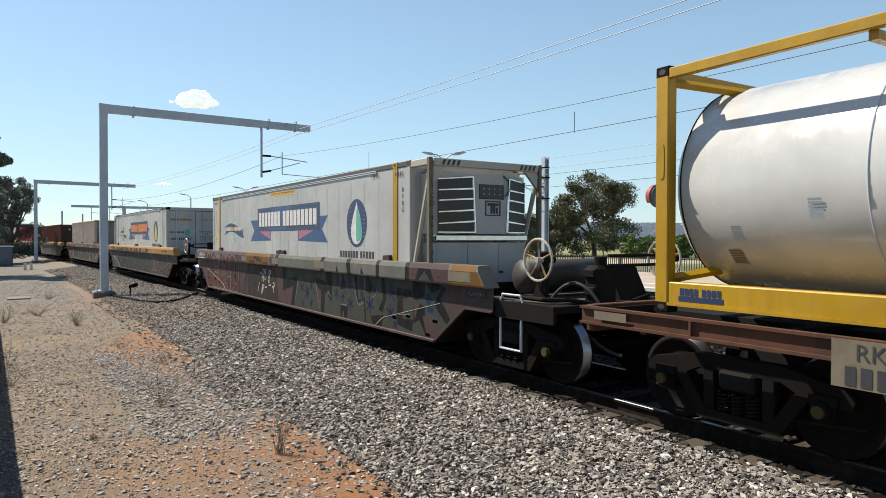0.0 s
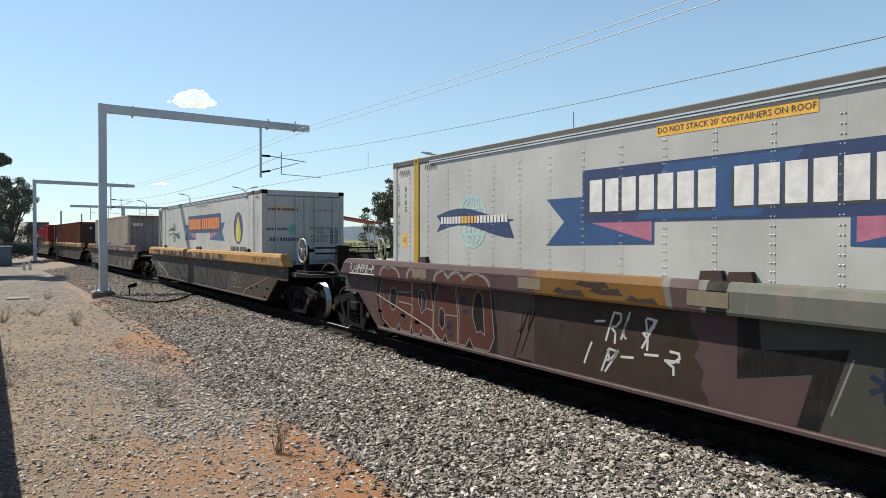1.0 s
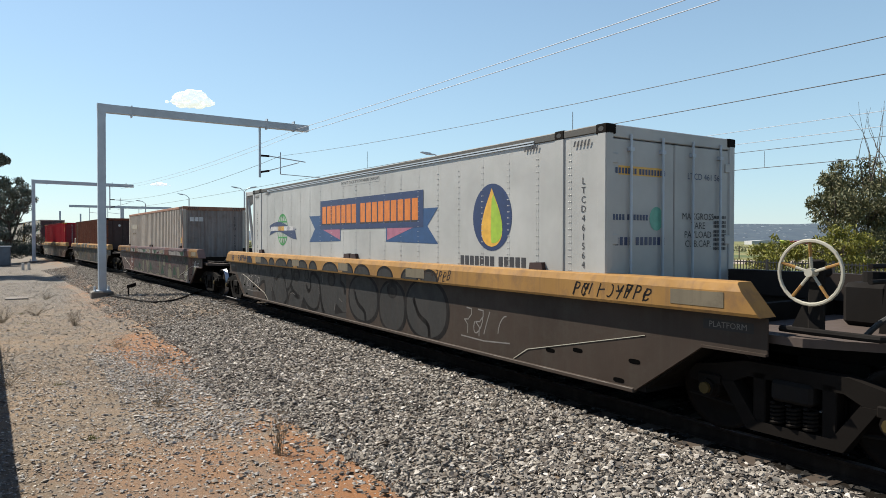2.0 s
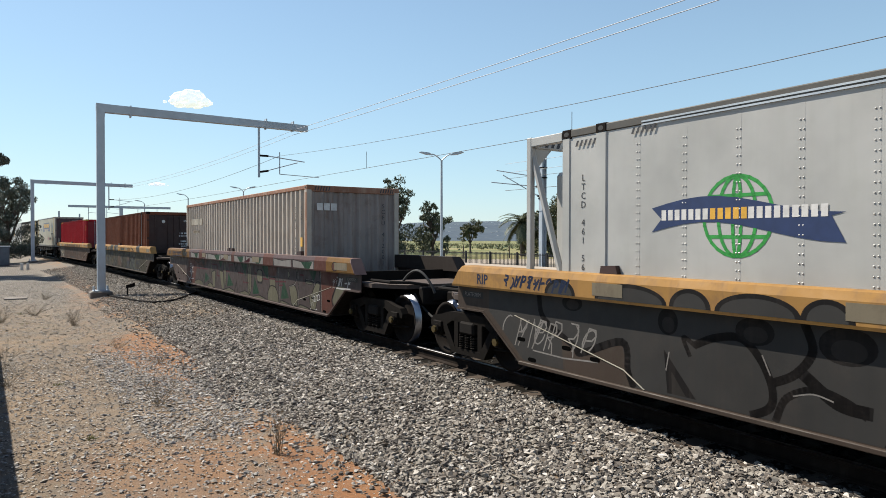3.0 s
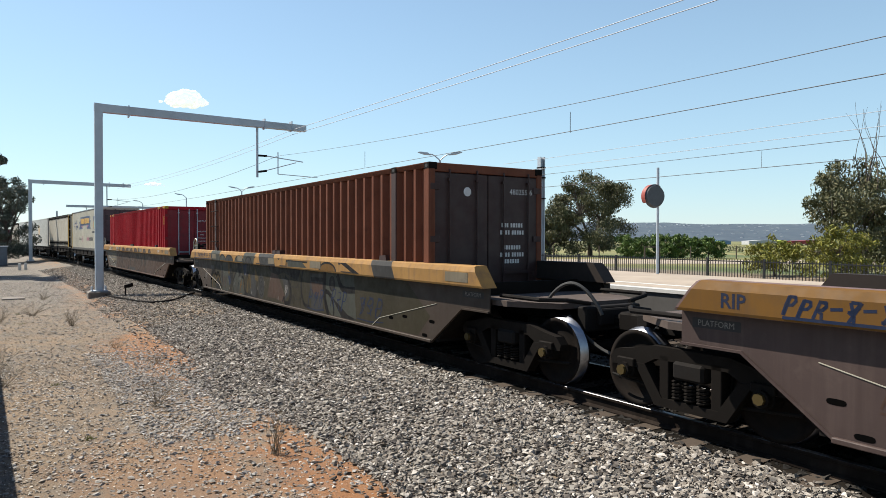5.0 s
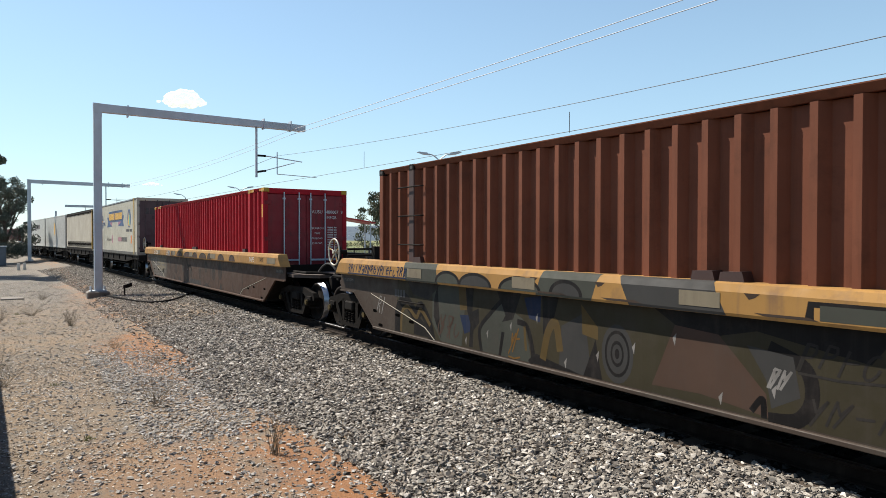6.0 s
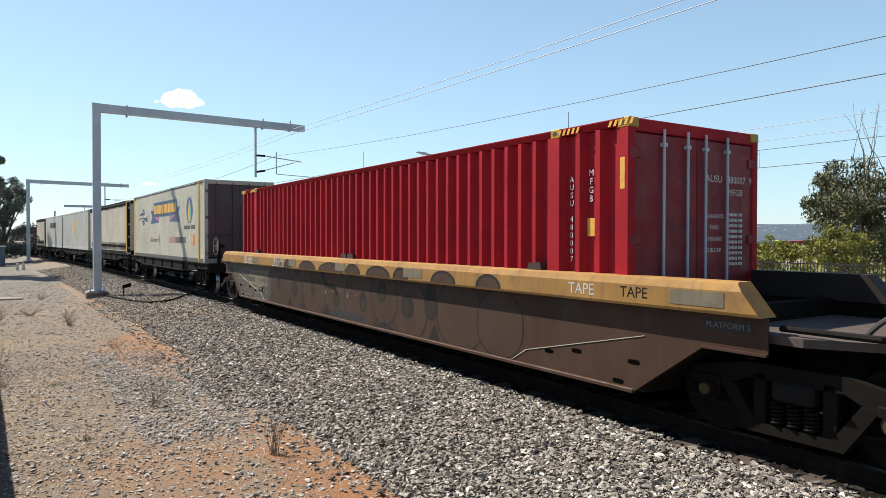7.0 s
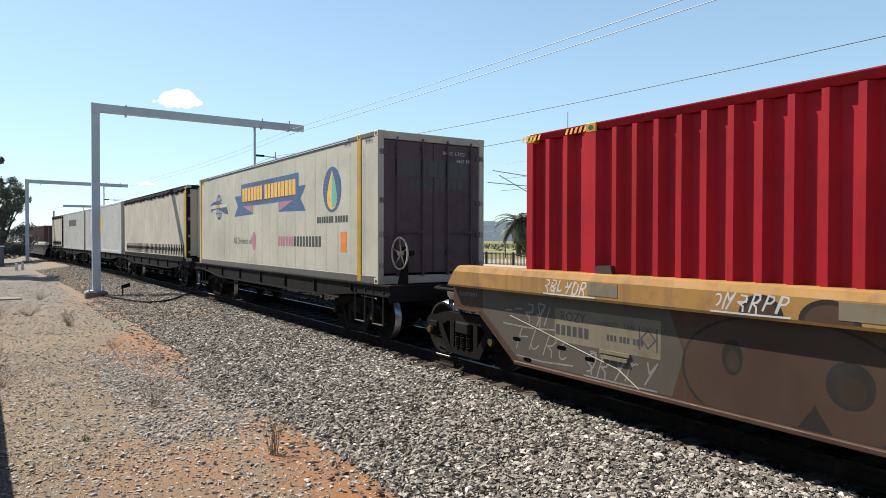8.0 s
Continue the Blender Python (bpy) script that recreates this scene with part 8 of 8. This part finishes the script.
def tree(name, label, x, y, z, h, spread, leaf, seed, leaves=9000, size=0.16, bare=0.28, dead=0, low=False, cat="tree"):
    """A tapered trunk with limbs that reach to loose leaf clumps all through an uneven crown."""
    r = random.Random(seed)
    root = tagged(new(name), label, cat)
    root.location = (x, y, z)
    bm = nb()
    base = 0.06 if low else bare
    lean = Vector((r.uniform(-0.06, 0.06) * h, r.uniform(-0.06, 0.06) * h, 0))
    fork = Vector((0, 0, h * max(0.18, base))) + lean * 0.5
    rod(bm, (0, 0, -0.15), fork, h * 0.034, 9, h * 0.024)
    mains = []
    for i in range(5):
        a = 2 * math.pi * i / 5 + r.uniform(-0.5, 0.5)
        p = fork + Vector((math.cos(a) * spread * r.uniform(0.10, 0.24), math.sin(a) * spread * r.uniform(0.10, 0.24), h * r.uniform(0.14, 0.34)))
        rod(bm, fork, p, h * 0.017, 7, h * 0.011)
        mains.append(p)
    cen, rad = [], []
    lobes = [(Vector((math.cos(k * 1.26 + seed) * spread * 0.24, math.sin(k * 1.26 + seed) * spread * 0.24, h * r.uniform(0.52, 0.74))), r.uniform(0.75, 1.05)) for k in range(5)] + [(Vector((0, 0, h * 0.72)) + lean, 1.05)]
    for k in range(54):
        c0, g = lobes[k % 6]
        d = Vector((r.gauss(0, 1), r.gauss(0, 1), r.gauss(0, 1))).normalized() * r.uniform(0.45, 1.0)
        c = c0 + Vector((d.x * spread * 0.25 * g, d.y * spread * 0.25 * g, d.z * h * (0.30 if low else 0.22) * g))
        c.z = min(h * 0.95, max(h * (base + 0.07), c.z))
        cen.append(tuple(c))
        rad.append(spread * r.uniform(0.065, 0.125))
        m = min(mains, key=lambda q: (q - c).length)
        mid = m.lerp(c, 0.55) + Vector((r.uniform(-0.2, 0.2), r.uniform(-0.2, 0.2), r.uniform(0, 0.25)))
        rod(bm, m, mid, h * 0.007, 5, h * 0.005)
        rod(bm, mid, c, h * 0.005, 5, h * 0.002)
    if low:
        for _ in range(26):
            a, q = r.uniform(0, 6.283), r.uniform(0.15, 0.46)
            cen.append((math.cos(a) * spread * q, math.sin(a) * spread * q, h * r.uniform(0.08, 0.42)))
            rad.append(spread * 0.11)
    part("trunk", bm, BARK, root)
    me = leaf_mesh("crown", cen, rad, leaves, size, seed)
    me.materials.append(leaf)
    o = new("crown", me)
    o.parent = root
    for i in range(dead):
        bm = nb()
        p = Vector((r.uniform(-0.4, 0.35) * spread * 0.6, r.uniform(-0.2, 0.2) * spread, h * 0.72))
        for _ in range(r.choice((1, 2))):
            q, d, w = p.copy(), Vector((r.uniform(-0.4, 0.3), r.uniform(-0.2, 0.2), 1)).normalized(), 0.045
            for _ in range(7):
                nq = q + d * h * 0.105
                rod(bm, q, nq, w, 5, w * 0.75)
                q, w = nq, w * 0.75
                d = (d + Vector((r.uniform(-0.3, 0.3), r.uniform(-0.3, 0.3), 0.2))).normalized()
        part("bare_branch", bm, BARK, root)
    return root


tree("gum_tree", "spreading grey-green eucalyptus past the station fence", 55.2, 56.3, 0.0, 9.6, 11.0, LEAF["gum"], 4, 26000, 0.15, 0.14, 0, True)
tree("gum_tree", "low bronze-green eucalyptus beside the palm", 50.2, 57.5, 0.0, 6.0, 8.0, LEAF["gum"], 9, 13000, 0.17, 0.22, 0, True)
tree("gum_tree", "dense eucalyptus with bare dead branches above it", 38.4, 18.6, 0.0, 6.3, 7.4, LEAF["gum"], 6, 22000, 0.12, 0.2, 7, True)
tree("wattle_bush", "yellow-green flowering bush behind the fence", 31.6, 16.4, 0.1, 2.5, 3.6, LEAF["wattle"], 7, 5000, 0.09, 0.25, 0, True, "bush")
tree("wattle_bush", "yellow-green flowering bush behind the fence", 33.4, 20.6, 0.1, 2.1, 3.4, LEAF["wattle"], 8, 5000, 0.09, 0.25, 0, True, "bush")
tree("gum_tree", "dark eucalyptus behind the platform", 32.3, 62.3, 0.0, 8.4, 6.2, LEAF["dark"], 15, 9000, 0.16, 0.2, 0, True)
tree("gum_tree", "dark eucalyptus behind the platform", 37.3, 61.6, 0.0, 6.2, 4.0, LEAF["dark"], 16, 6000, 0.15, 0.2, 0, True)
tree("gum_tree", "small thin eucalyptus in the open field", 53.7, 78.5, -0.1, 4.9, 4.2, LEAF["gum"], 17, 3500, 0.16)
tree("gum_tree", "tall dark eucalyptus at the lineside", -2.6, 55.0, -0.55, 12.0, 5.6, LEAF["hazy"], 21, 22000, 0.12, 0.2)
tree("gum_tree", "eucalyptus at the lineside behind the gantry", -1.3, 80.0, -0.55, 8.8, 6.8, LEAF["hazy"], 23, 24000, 0.12, 0.2, 0, True)
tree("gum_tree", "eucalyptus at the lineside behind the gantry", -5.5, 84.0, -0.55, 8.2, 6.0, LEAF["hazy"], 26, 16000, 0.13, 0.2, 0, True)
for i, (x, y, h) in enumerate(((56.5, 47.5, 2.6), (58.6, 46.2, 2.4), (54.0, 49.0, 2.5), (60.5, 44.6, 2.3))):
    tree("green_bush", "rounded leafy green bush at the field edge", x, y, 0.0, h, 3.6, LEAF["bush"], 30 + i, 4500, 0.14, 0.25, 0, True, "bush")


def palm(x, y, z, h):
    root = tagged(new("date_palm"), "date palm with arching grey-green fronds", "palm tree")
    root.location = (x, y, z)
    bm = nb()
    rod(bm, (0, 0, -0.2), (0, 0, h * 0.72), 0.32, 10, 0.26)
    part("trunk", bm, BARK, root)
    r = random.Random(3)
    for i in range(46):
        bm = nb()
        a, rise = r.uniform(0, 6.283), r.uniform(-0.5, 1.2)
        p = Vector((0, 0, h * 0.72))
        d = Vector((math.cos(a), math.sin(a), rise)).normalized()
        side = Vector((-math.sin(a), math.cos(a), 0))
        for k in range(9):
            q = p + d * 0.34
            w = 0.52 * math.sin(math.pi * (k + 1.2) / 11)
            for s in (-1, 1):
                for f in (0.0, 0.33, 0.66):
                    b0 = p.lerp(q, f)
                    bm.faces.new([bm.verts.new(b0), bm.verts.new(b0 + d * 0.11), bm.verts.new(b0 + d * 0.22 + side * s * w - Vector((0, 0, 0.08)))])
            rod(bm, p, q, 0.018, 4)
            p = q
            d = (d + Vector((0, 0, -0.17))).normalized()
        part("frond", bm, LEAF["dark"], root)


palm(47.3, 58.9, 0.0, 5.2)


def dry_bush(x, y, h, w, seed, leaf="straw", n=46, name="dry_weed", label="dry leafless twiggy weed in stony earth"):
    r = random.Random(seed)
    bm = nb()
    for _ in range(n):
        p = Vector((r.uniform(-0.05, 0.05), r.uniform(-0.05, 0.05), -0.03))
        d = Vector((r.uniform(-1, 1) * w / h, r.uniform(-1, 1) * w / h, 1)).normalized()
        for k in range(3):
            q = p + d * h * r.uniform(0.25, 0.4)
            rod(bm, p, q, 0.0035 * (1 - 0.25 * k), 4, 0.002)
            p = q
            d = (d + Vector((r.uniform(-0.5, 0.5), r.uniform(-0.5, 0.5), 0))).normalized()
    o = solo(name, bm, LEAF[leaf], label, "weed", group="lineside weeds")
    o.location = (x, y, ground_z(x, y))


for i, (x, y, h, w) in enumerate(((1.75, 10.9, 0.55, 0.45), (1.3, 22.0, 0.5, 0.35), (0.4, 25.5, 0.45, 0.6), (2.55, 7.7, 0.5, 0.12), (2.35, 14.5, 0.25, 0.25), (-0.35, 15.5, 0.6, 0.6), (-0.2, 13.6, 0.5, 0.6), (-0.5, 24.0, 0.6, 0.7), (0.9, 32.0, 0.4, 0.5), (1.9, 17.0, 0.3, 0.3))):
    dry_bush(x, y, h, w, 70 + i, n=26 if y < 20 else 46)
for i, (x, y) in enumerate(((0.74, 9.45), (0.1, 23.2), (0.0, 26.2), (0.55, 13.3))):
    dry_bush(x, y, 0.09, 0.14, 90 + i, "sprout", 60, "grass_tuft", "small green grass tuft on stony earth")

# salt-bush dots over the flat field
rng = np.random.default_rng(44)
cen = []
for i in range(1500):
    dd, aa = rng.uniform(110, 650), radians(rng.uniform(8, 70))
    px, py = dd * math.sin(aa), dd * math.cos(aa)
    cen.append((px, py, ground_z(px, py) + 0.25))
me = leaf_mesh("field_scrub", cen, rng.uniform(0.5, 1.3, len(cen)), 26000, 0.35, 45, 0.0)
me.materials.append(island("salt_bush", [(0.10, 0.12, 0.06), (0.17, 0.18, 0.10), (0.22, 0.20, 0.12)], 0.9))
tagged(new("field_scrub", me), "low grey-green scrub dotted over the flat field", "scrub", "", "stuff")


# ---- the field's edge, hill and distance ----
def view_point(depth, across, z):
    a = radians(32.1)
    return (depth * math.sin(a) + across * math.cos(a), depth * math.cos(a) - across * math.sin(a), z)


bm = nb()
prev = None
for i in range(24):
    a = -16 + i * 4
    p, q = view_point(52 + 0.6 * math.sin(i * 0.8), a, 0.0), view_point(63 + 0.8 * math.sin(i), a, 0.0)
    row = [bm.verts.new((p[0], p[1], ground_z(p[0], p[1]) + 0.02)), bm.verts.new((q[0], q[1], ground_z(q[0], q[1]) + 0.02))]
    if prev:
        bm.faces.new((prev[0], row[0], row[1], prev[1]))
    prev = row
solo("dirt_road", bm, M["paving"], "pale unsealed road along the edge of the field", "road", "structure")
for i in range(12):
    x, y, _ = view_point(68, 2 + i * 4.6, 0)
    bm = nb()
    rod(bm, (0, 0, -0.2), (0, 0, 1.25), 0.06, 6)
    o = solo("fence_post", bm, BARK, "weathered timber fence post at the field edge", "post", group="field fence posts")
    o.location = (x, y, ground_z(x, y))
hf = tagged(new("timber_frame"), "low brown timber frame beside the road", "frame")
x, y, _ = view_point(66, 20.5, 0)
hf.location = (x, y, ground_z(x, y))
hf.rotation_euler = (0, 0, radians(-32))
for a in (-0.72, 0.72):
    bm = nb()
    box(bm, a - 0.06, a + 0.06, -0.06, 0.06, -0.1, 1.15)
    part("post", bm, BARK, hf)
bm = nb()
box(bm, -0.8, 0.8, -0.05, 0.05, 1.1, 1.22)
part("crossbar", bm, BARK, hf)


def hill():
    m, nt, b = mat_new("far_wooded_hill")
    # distance haze is painted into the hill's blue base colours
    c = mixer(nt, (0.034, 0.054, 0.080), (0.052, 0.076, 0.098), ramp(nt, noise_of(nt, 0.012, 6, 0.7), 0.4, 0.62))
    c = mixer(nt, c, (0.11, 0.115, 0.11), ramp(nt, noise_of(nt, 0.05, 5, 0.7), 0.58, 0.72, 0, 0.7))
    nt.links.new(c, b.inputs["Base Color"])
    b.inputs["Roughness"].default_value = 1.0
    vs, fs, nx, ny = [], [], 220, 26
    tops = {}
    for j in range(ny):
        for i in range(nx):
            d, a = 2300 + 1700 * j / (ny - 1), -2600 + 6200 * i / (nx - 1)
            q = j / (ny - 1)
            ridge = 92 + 14 * noise.noise((a * 0.0009, 1.3, 0)) + 7 * noise.noise((a * 0.004, 7.7, 0)) + 3 * noise.noise((a * 0.03, 2.2, 0)) + 0.004 * a
            ridge *= min(1.0, max(0.25, (a + 2600) / 2600))
            hh = ridge * math.sin(min(1, q * 1.25) * math.pi / 2) + 5 * noise.noise((a * 0.01, d * 0.01, 0)) * q
            vs.append(view_point(d, a, hh - 12))
    for j in range(ny - 1):
        for i in range(nx - 1):
            fs.append((j * nx + i, j * nx + i + 1, (j + 1) * nx + i + 1, (j + 1) * nx + i))
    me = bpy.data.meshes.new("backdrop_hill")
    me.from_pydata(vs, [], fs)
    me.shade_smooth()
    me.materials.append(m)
    tagged(new("backdrop_hill", me), "wooded hill on the horizon, haze painted into its blue-green colour", "hill", "", "structure")
    r = random.Random(2)
    bm = nb()
    for _ in range(520):
        d, a = r.uniform(2450, 3700), r.uniform(-400, 2400)
        q = (d - 2300) / 1700
        ridge = 92 + 14 * noise.noise((a * 0.0009, 1.3, 0)) + 7 * noise.noise((a * 0.004, 7.7, 0)) + 0.004 * a
        ridge *= min(1.0, max(0.25, (a + 2600) / 2600))
        p = view_point(d, a, ridge * math.sin(min(1, q * 1.25) * math.pi / 2) - 12)
        w = r.uniform(2.0, 4.5)
        box(bm, p[0] - w, p[0] + w, p[1] - 5, p[1] + 5, p[2] - 3, p[2] + r.uniform(0.6, 1.6))
    tagged(part("far_houses", bm, island("far_house_walls", [(0.30, 0.33, 0.37), (0.42, 0.45, 0.48), (0.26, 0.28, 0.32), (0.6, 0.62, 0.64)], 0.8)), "tiny pale houses scattered over the far hill", "houses", "", "stuff")


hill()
SHEDS = (("pale_shed", (0.55, 0.58, 0.62), 235, 30), ("blue_shed", (0.18, 0.33, 0.52), 262, 16), ("white_shed", (0.6, 0.6, 0.6), 300, 26), ("lime_shed", (0.5, 0.55, 0.05), 318, 9), ("red_shed", (0.38, 0.05, 0.06), 346, 40))
for nm, col, a, w in SHEDS:
    bm = nb()
    slab(bm, [(-w / 2, 0), (w / 2, 0), (w / 2, 3.8), (0, 4.6), (-w / 2, 3.8)], -8, 8, "y")
    o = solo("factory_shed", bm, paint(nm, col, 0.6), "low factory shed with coloured metal walls, far off", "shed", group="far sheds")
    x, y, _ = view_point(640, a, 0)
    o.location, o.rotation_euler = (x, y, ground_z(x, y) - 0.3), (0, 0, radians(-32))

# station shelter with a red roof
sh = tagged(new("station_shelter"), "open station shelter with a red metal roof", "shelter")
sh.location = (26.0, 57.0, 0.0)
sh.rotation_euler = (0, 0, radians(-20))
bm = nb()
slab(bm, [(-1.9, 3.9), (1.9, 3.3), (1.9, 3.42), (-1.9, 4.05)], -3.0, 3.0, "y")
part("roof", bm, paint("red_roof_sheet", (0.40, 0.03, 0.03), 0.5), sh)
for a in (-1.5, 1.5):
    for b in (-2.5, 2.5):
        bm = nb()
        box(bm, a - 0.06, a + 0.06, b - 0.06, b + 0.06, 0, 3.4 if a > 0 else 3.8)
        part("post", bm, M["galv"], sh)

# ---- lineside things ----
cab = tagged(new("relay_cabinet"), "blue-grey steel relay cabinet beside the track", "cabinet")
cab.location = (-1.9, 71.5, -0.55)
bm = nb()
box(bm, -1.15, 1.15, -0.5, 0.5, 0.1, 1.75, 0.03)
part("body", bm, paint("blue_grey_cabinet", (0.13, 0.17, 0.22), 0.5), cab)
bm = nb()
box(bm, -1.22, 1.22, -0.56, 0.56, 1.75, 1.83, 0.02)
part("lid", bm, M["galv"], cab)
for a in (-0.56, 0.56):
    bm = nb()
    box(bm, a - 0.5, a + 0.5, -0.52, -0.5, 0.2, 1.65)
    part("door", bm, paint("cabinet_door_paint", (0.13, 0.17, 0.22), 0.5), cab)
bm = nb()
box(bm, -1.2, 1.2, -0.55, 0.55, -0.1, 0.1)
part("plinth", bm, M["sleeper"], cab)

peg = tagged(new("marker_post"), "short dark marker post with a slanted plate", "marker post")
peg.location = (3.71, 30.1, -0.5)
bm = nb()
rod(bm, (0, 0, -0.1), (0, 0, 0.6), 0.03, 6)
part("post", bm, M["iron"], peg)
bm = nb()
slab(bm, [(-0.05, 0.45), (0.28, 0.52), (0.28, 0.68), (-0.05, 0.58)], -0.02, 0.02, "y")
part("plate", bm, M["brown"], peg)
bm = nb()
box(bm, 0.0, 0.5, -0.15, 0.15, -0.05, 0.13, 0.02)
o = solo("concrete_block", bm, M["sleeper"], "small pale concrete block lying by the post", "block")
o.location = (3.75, 30.3, -0.5)
bm = nb()
box(bm, -0.4, 0.4, -0.5, 0.5, -0.05, 0.03, 0.01)
o = solo("concrete_slab", bm, M["sleeper"], "flat pale concrete cover slab in the gravel", "slab")
o.location = (-0.15, 33.0, -0.50)
for i, (x, y) in enumerate(((0.15, 62.0), (0.55, 62.6))):
    bm = nb()
    box(bm, -0.1, 0.1, -0.1, 0.1, 0, 0.55, 0.02)
    o = solo("white_stump", bm, M["linepaint"], "short white painted stump beside the track", "stump", group="white stumps")
    o.location = (x, y, -0.52)

# bonding cable that lies slack from the gantry foot to the near rail
bm = nb()
pipe(bm, [(x, y, ground_z(x, y) + 0.05) for x, y in ((3.1, 31.3), (3.25, 30.2), (3.5, 28.6), (3.75, 27.0), (4.05, 25.9), (4.4, 25.5), (4.8, 25.7), (5.2, 26.3), (5.6, 27.1), (5.95, 27.9))], 0.035, 8)
solo("bonding_cable", bm, M["iron"], "thick black cable lying slack over the ballast", "cable")

# plain unseen wall added to throw the shade beside the camera
bm = nb()
slab(bm, [(-0.62, 3.0), (-1.62, 30.5), (-1.82, 30.5), (-0.82, 3.0)], -0.7, 1.55, "z")
solo("wall_boundary", bm, M["sleeper"], "plain unseen wall, added to shade the ground beside the camera", "wall", "structure")


# ---- clouds ----
def cloud(x, y, z, w, h, n, seed, drift):
    """Loose white puffs, larger in the middle, that drift together."""
    m = bpy.data.materials.get("cloud_white")
    if m is None:
        m, nt, b = mat_new("cloud_white")
        b.inputs["Base Color"].default_value = (0.9, 0.92, 0.95, 1)
        b.inputs["Roughness"].default_value = 1.0
        # a faint glow in the material stands in for sunlight scattered through the puffs
        b.inputs["Emission Color"].default_value = (0.85, 0.93, 1.0, 1)
        b.inputs["Emission Strength"].default_value = 0.35
    r = random.Random(seed)
    bm = nb()
    for _ in range(n):
        q = r.gauss(0, 0.36)
        q = max(-1, min(1, q))
        lift = (1 - q * q) * r.random()
        rad = h * 0.30 * (1 - 0.72 * abs(q)) * r.uniform(0.4, 1.0)
        mm = Matrix.Translation((q * w / 2, r.uniform(-0.3, 0.3) * h, lift * h * 0.55)) @ Matrix.Diagonal((1.5, 1, 0.8, 1))
        bmesh.ops.create_icosphere(bm, subdivisions=3, radius=rad, matrix=mm)
    for v in bm.verts:
        v.co += Vector((1, 1, 1)) * (noise.noise(v.co * 0.09) * h * 0.07 + noise.noise(v.co * 0.3) * h * 0.03)
    o = solo("cloud", bm, m, "small white fair-weather cloud in the blue sky", "cloud", smooth=True, group="clouds")
    turn = radians(-32 + 20)
    DRIFT.append((o, (x, y, z), turn, drift))
    return o


DRIFT = []
x, y, _ = view_point(1900, (341 - 784) / 1197.3 * 1900, 0)
cloud(x, y, 2 + (424 - 188) / 1197.3 * 1900, 126, 58, 150, 1, 26.0)
x, y, _ = view_point(3000, (284 - 784) / 1197.3 * 3000, 0)
cloud(x, y, 2 + (424 - 331) / 1197.3 * 3000, 110, 22, 40, 2, 38.0)


# ---- motions ----
def motions():
    times = [0, 1, 2, 3, 4, 5, 6, 7, 8]
    for ob, u, lift in MOVERS:
        walk(ob, [(t, on_line(u - run(t), 0, lift)) for t in times])
    for ob, at, turn, drift in DRIFT:
        a = radians(32.1)
        walk(ob, [(t, Matrix.Translation((at[0] - math.cos(a) * drift * t / 8, at[1] + math.sin(a) * drift * t / 8, at[2])) @ Matrix.Rotation(turn, 4, "Z")) for t in (0, 4, 8)])
    # wheels roll with the train: a key every thirtieth of a second
    spins = [(i / 30, run(i / 30) / 0.46) for i in range(241)]
    for w, a in WHEELS:
        walk(w, [(t, Matrix.Translation((0, a, 0.455)) @ Matrix.Rotation(s, 4, "X")) for t, s in spins])


motions()
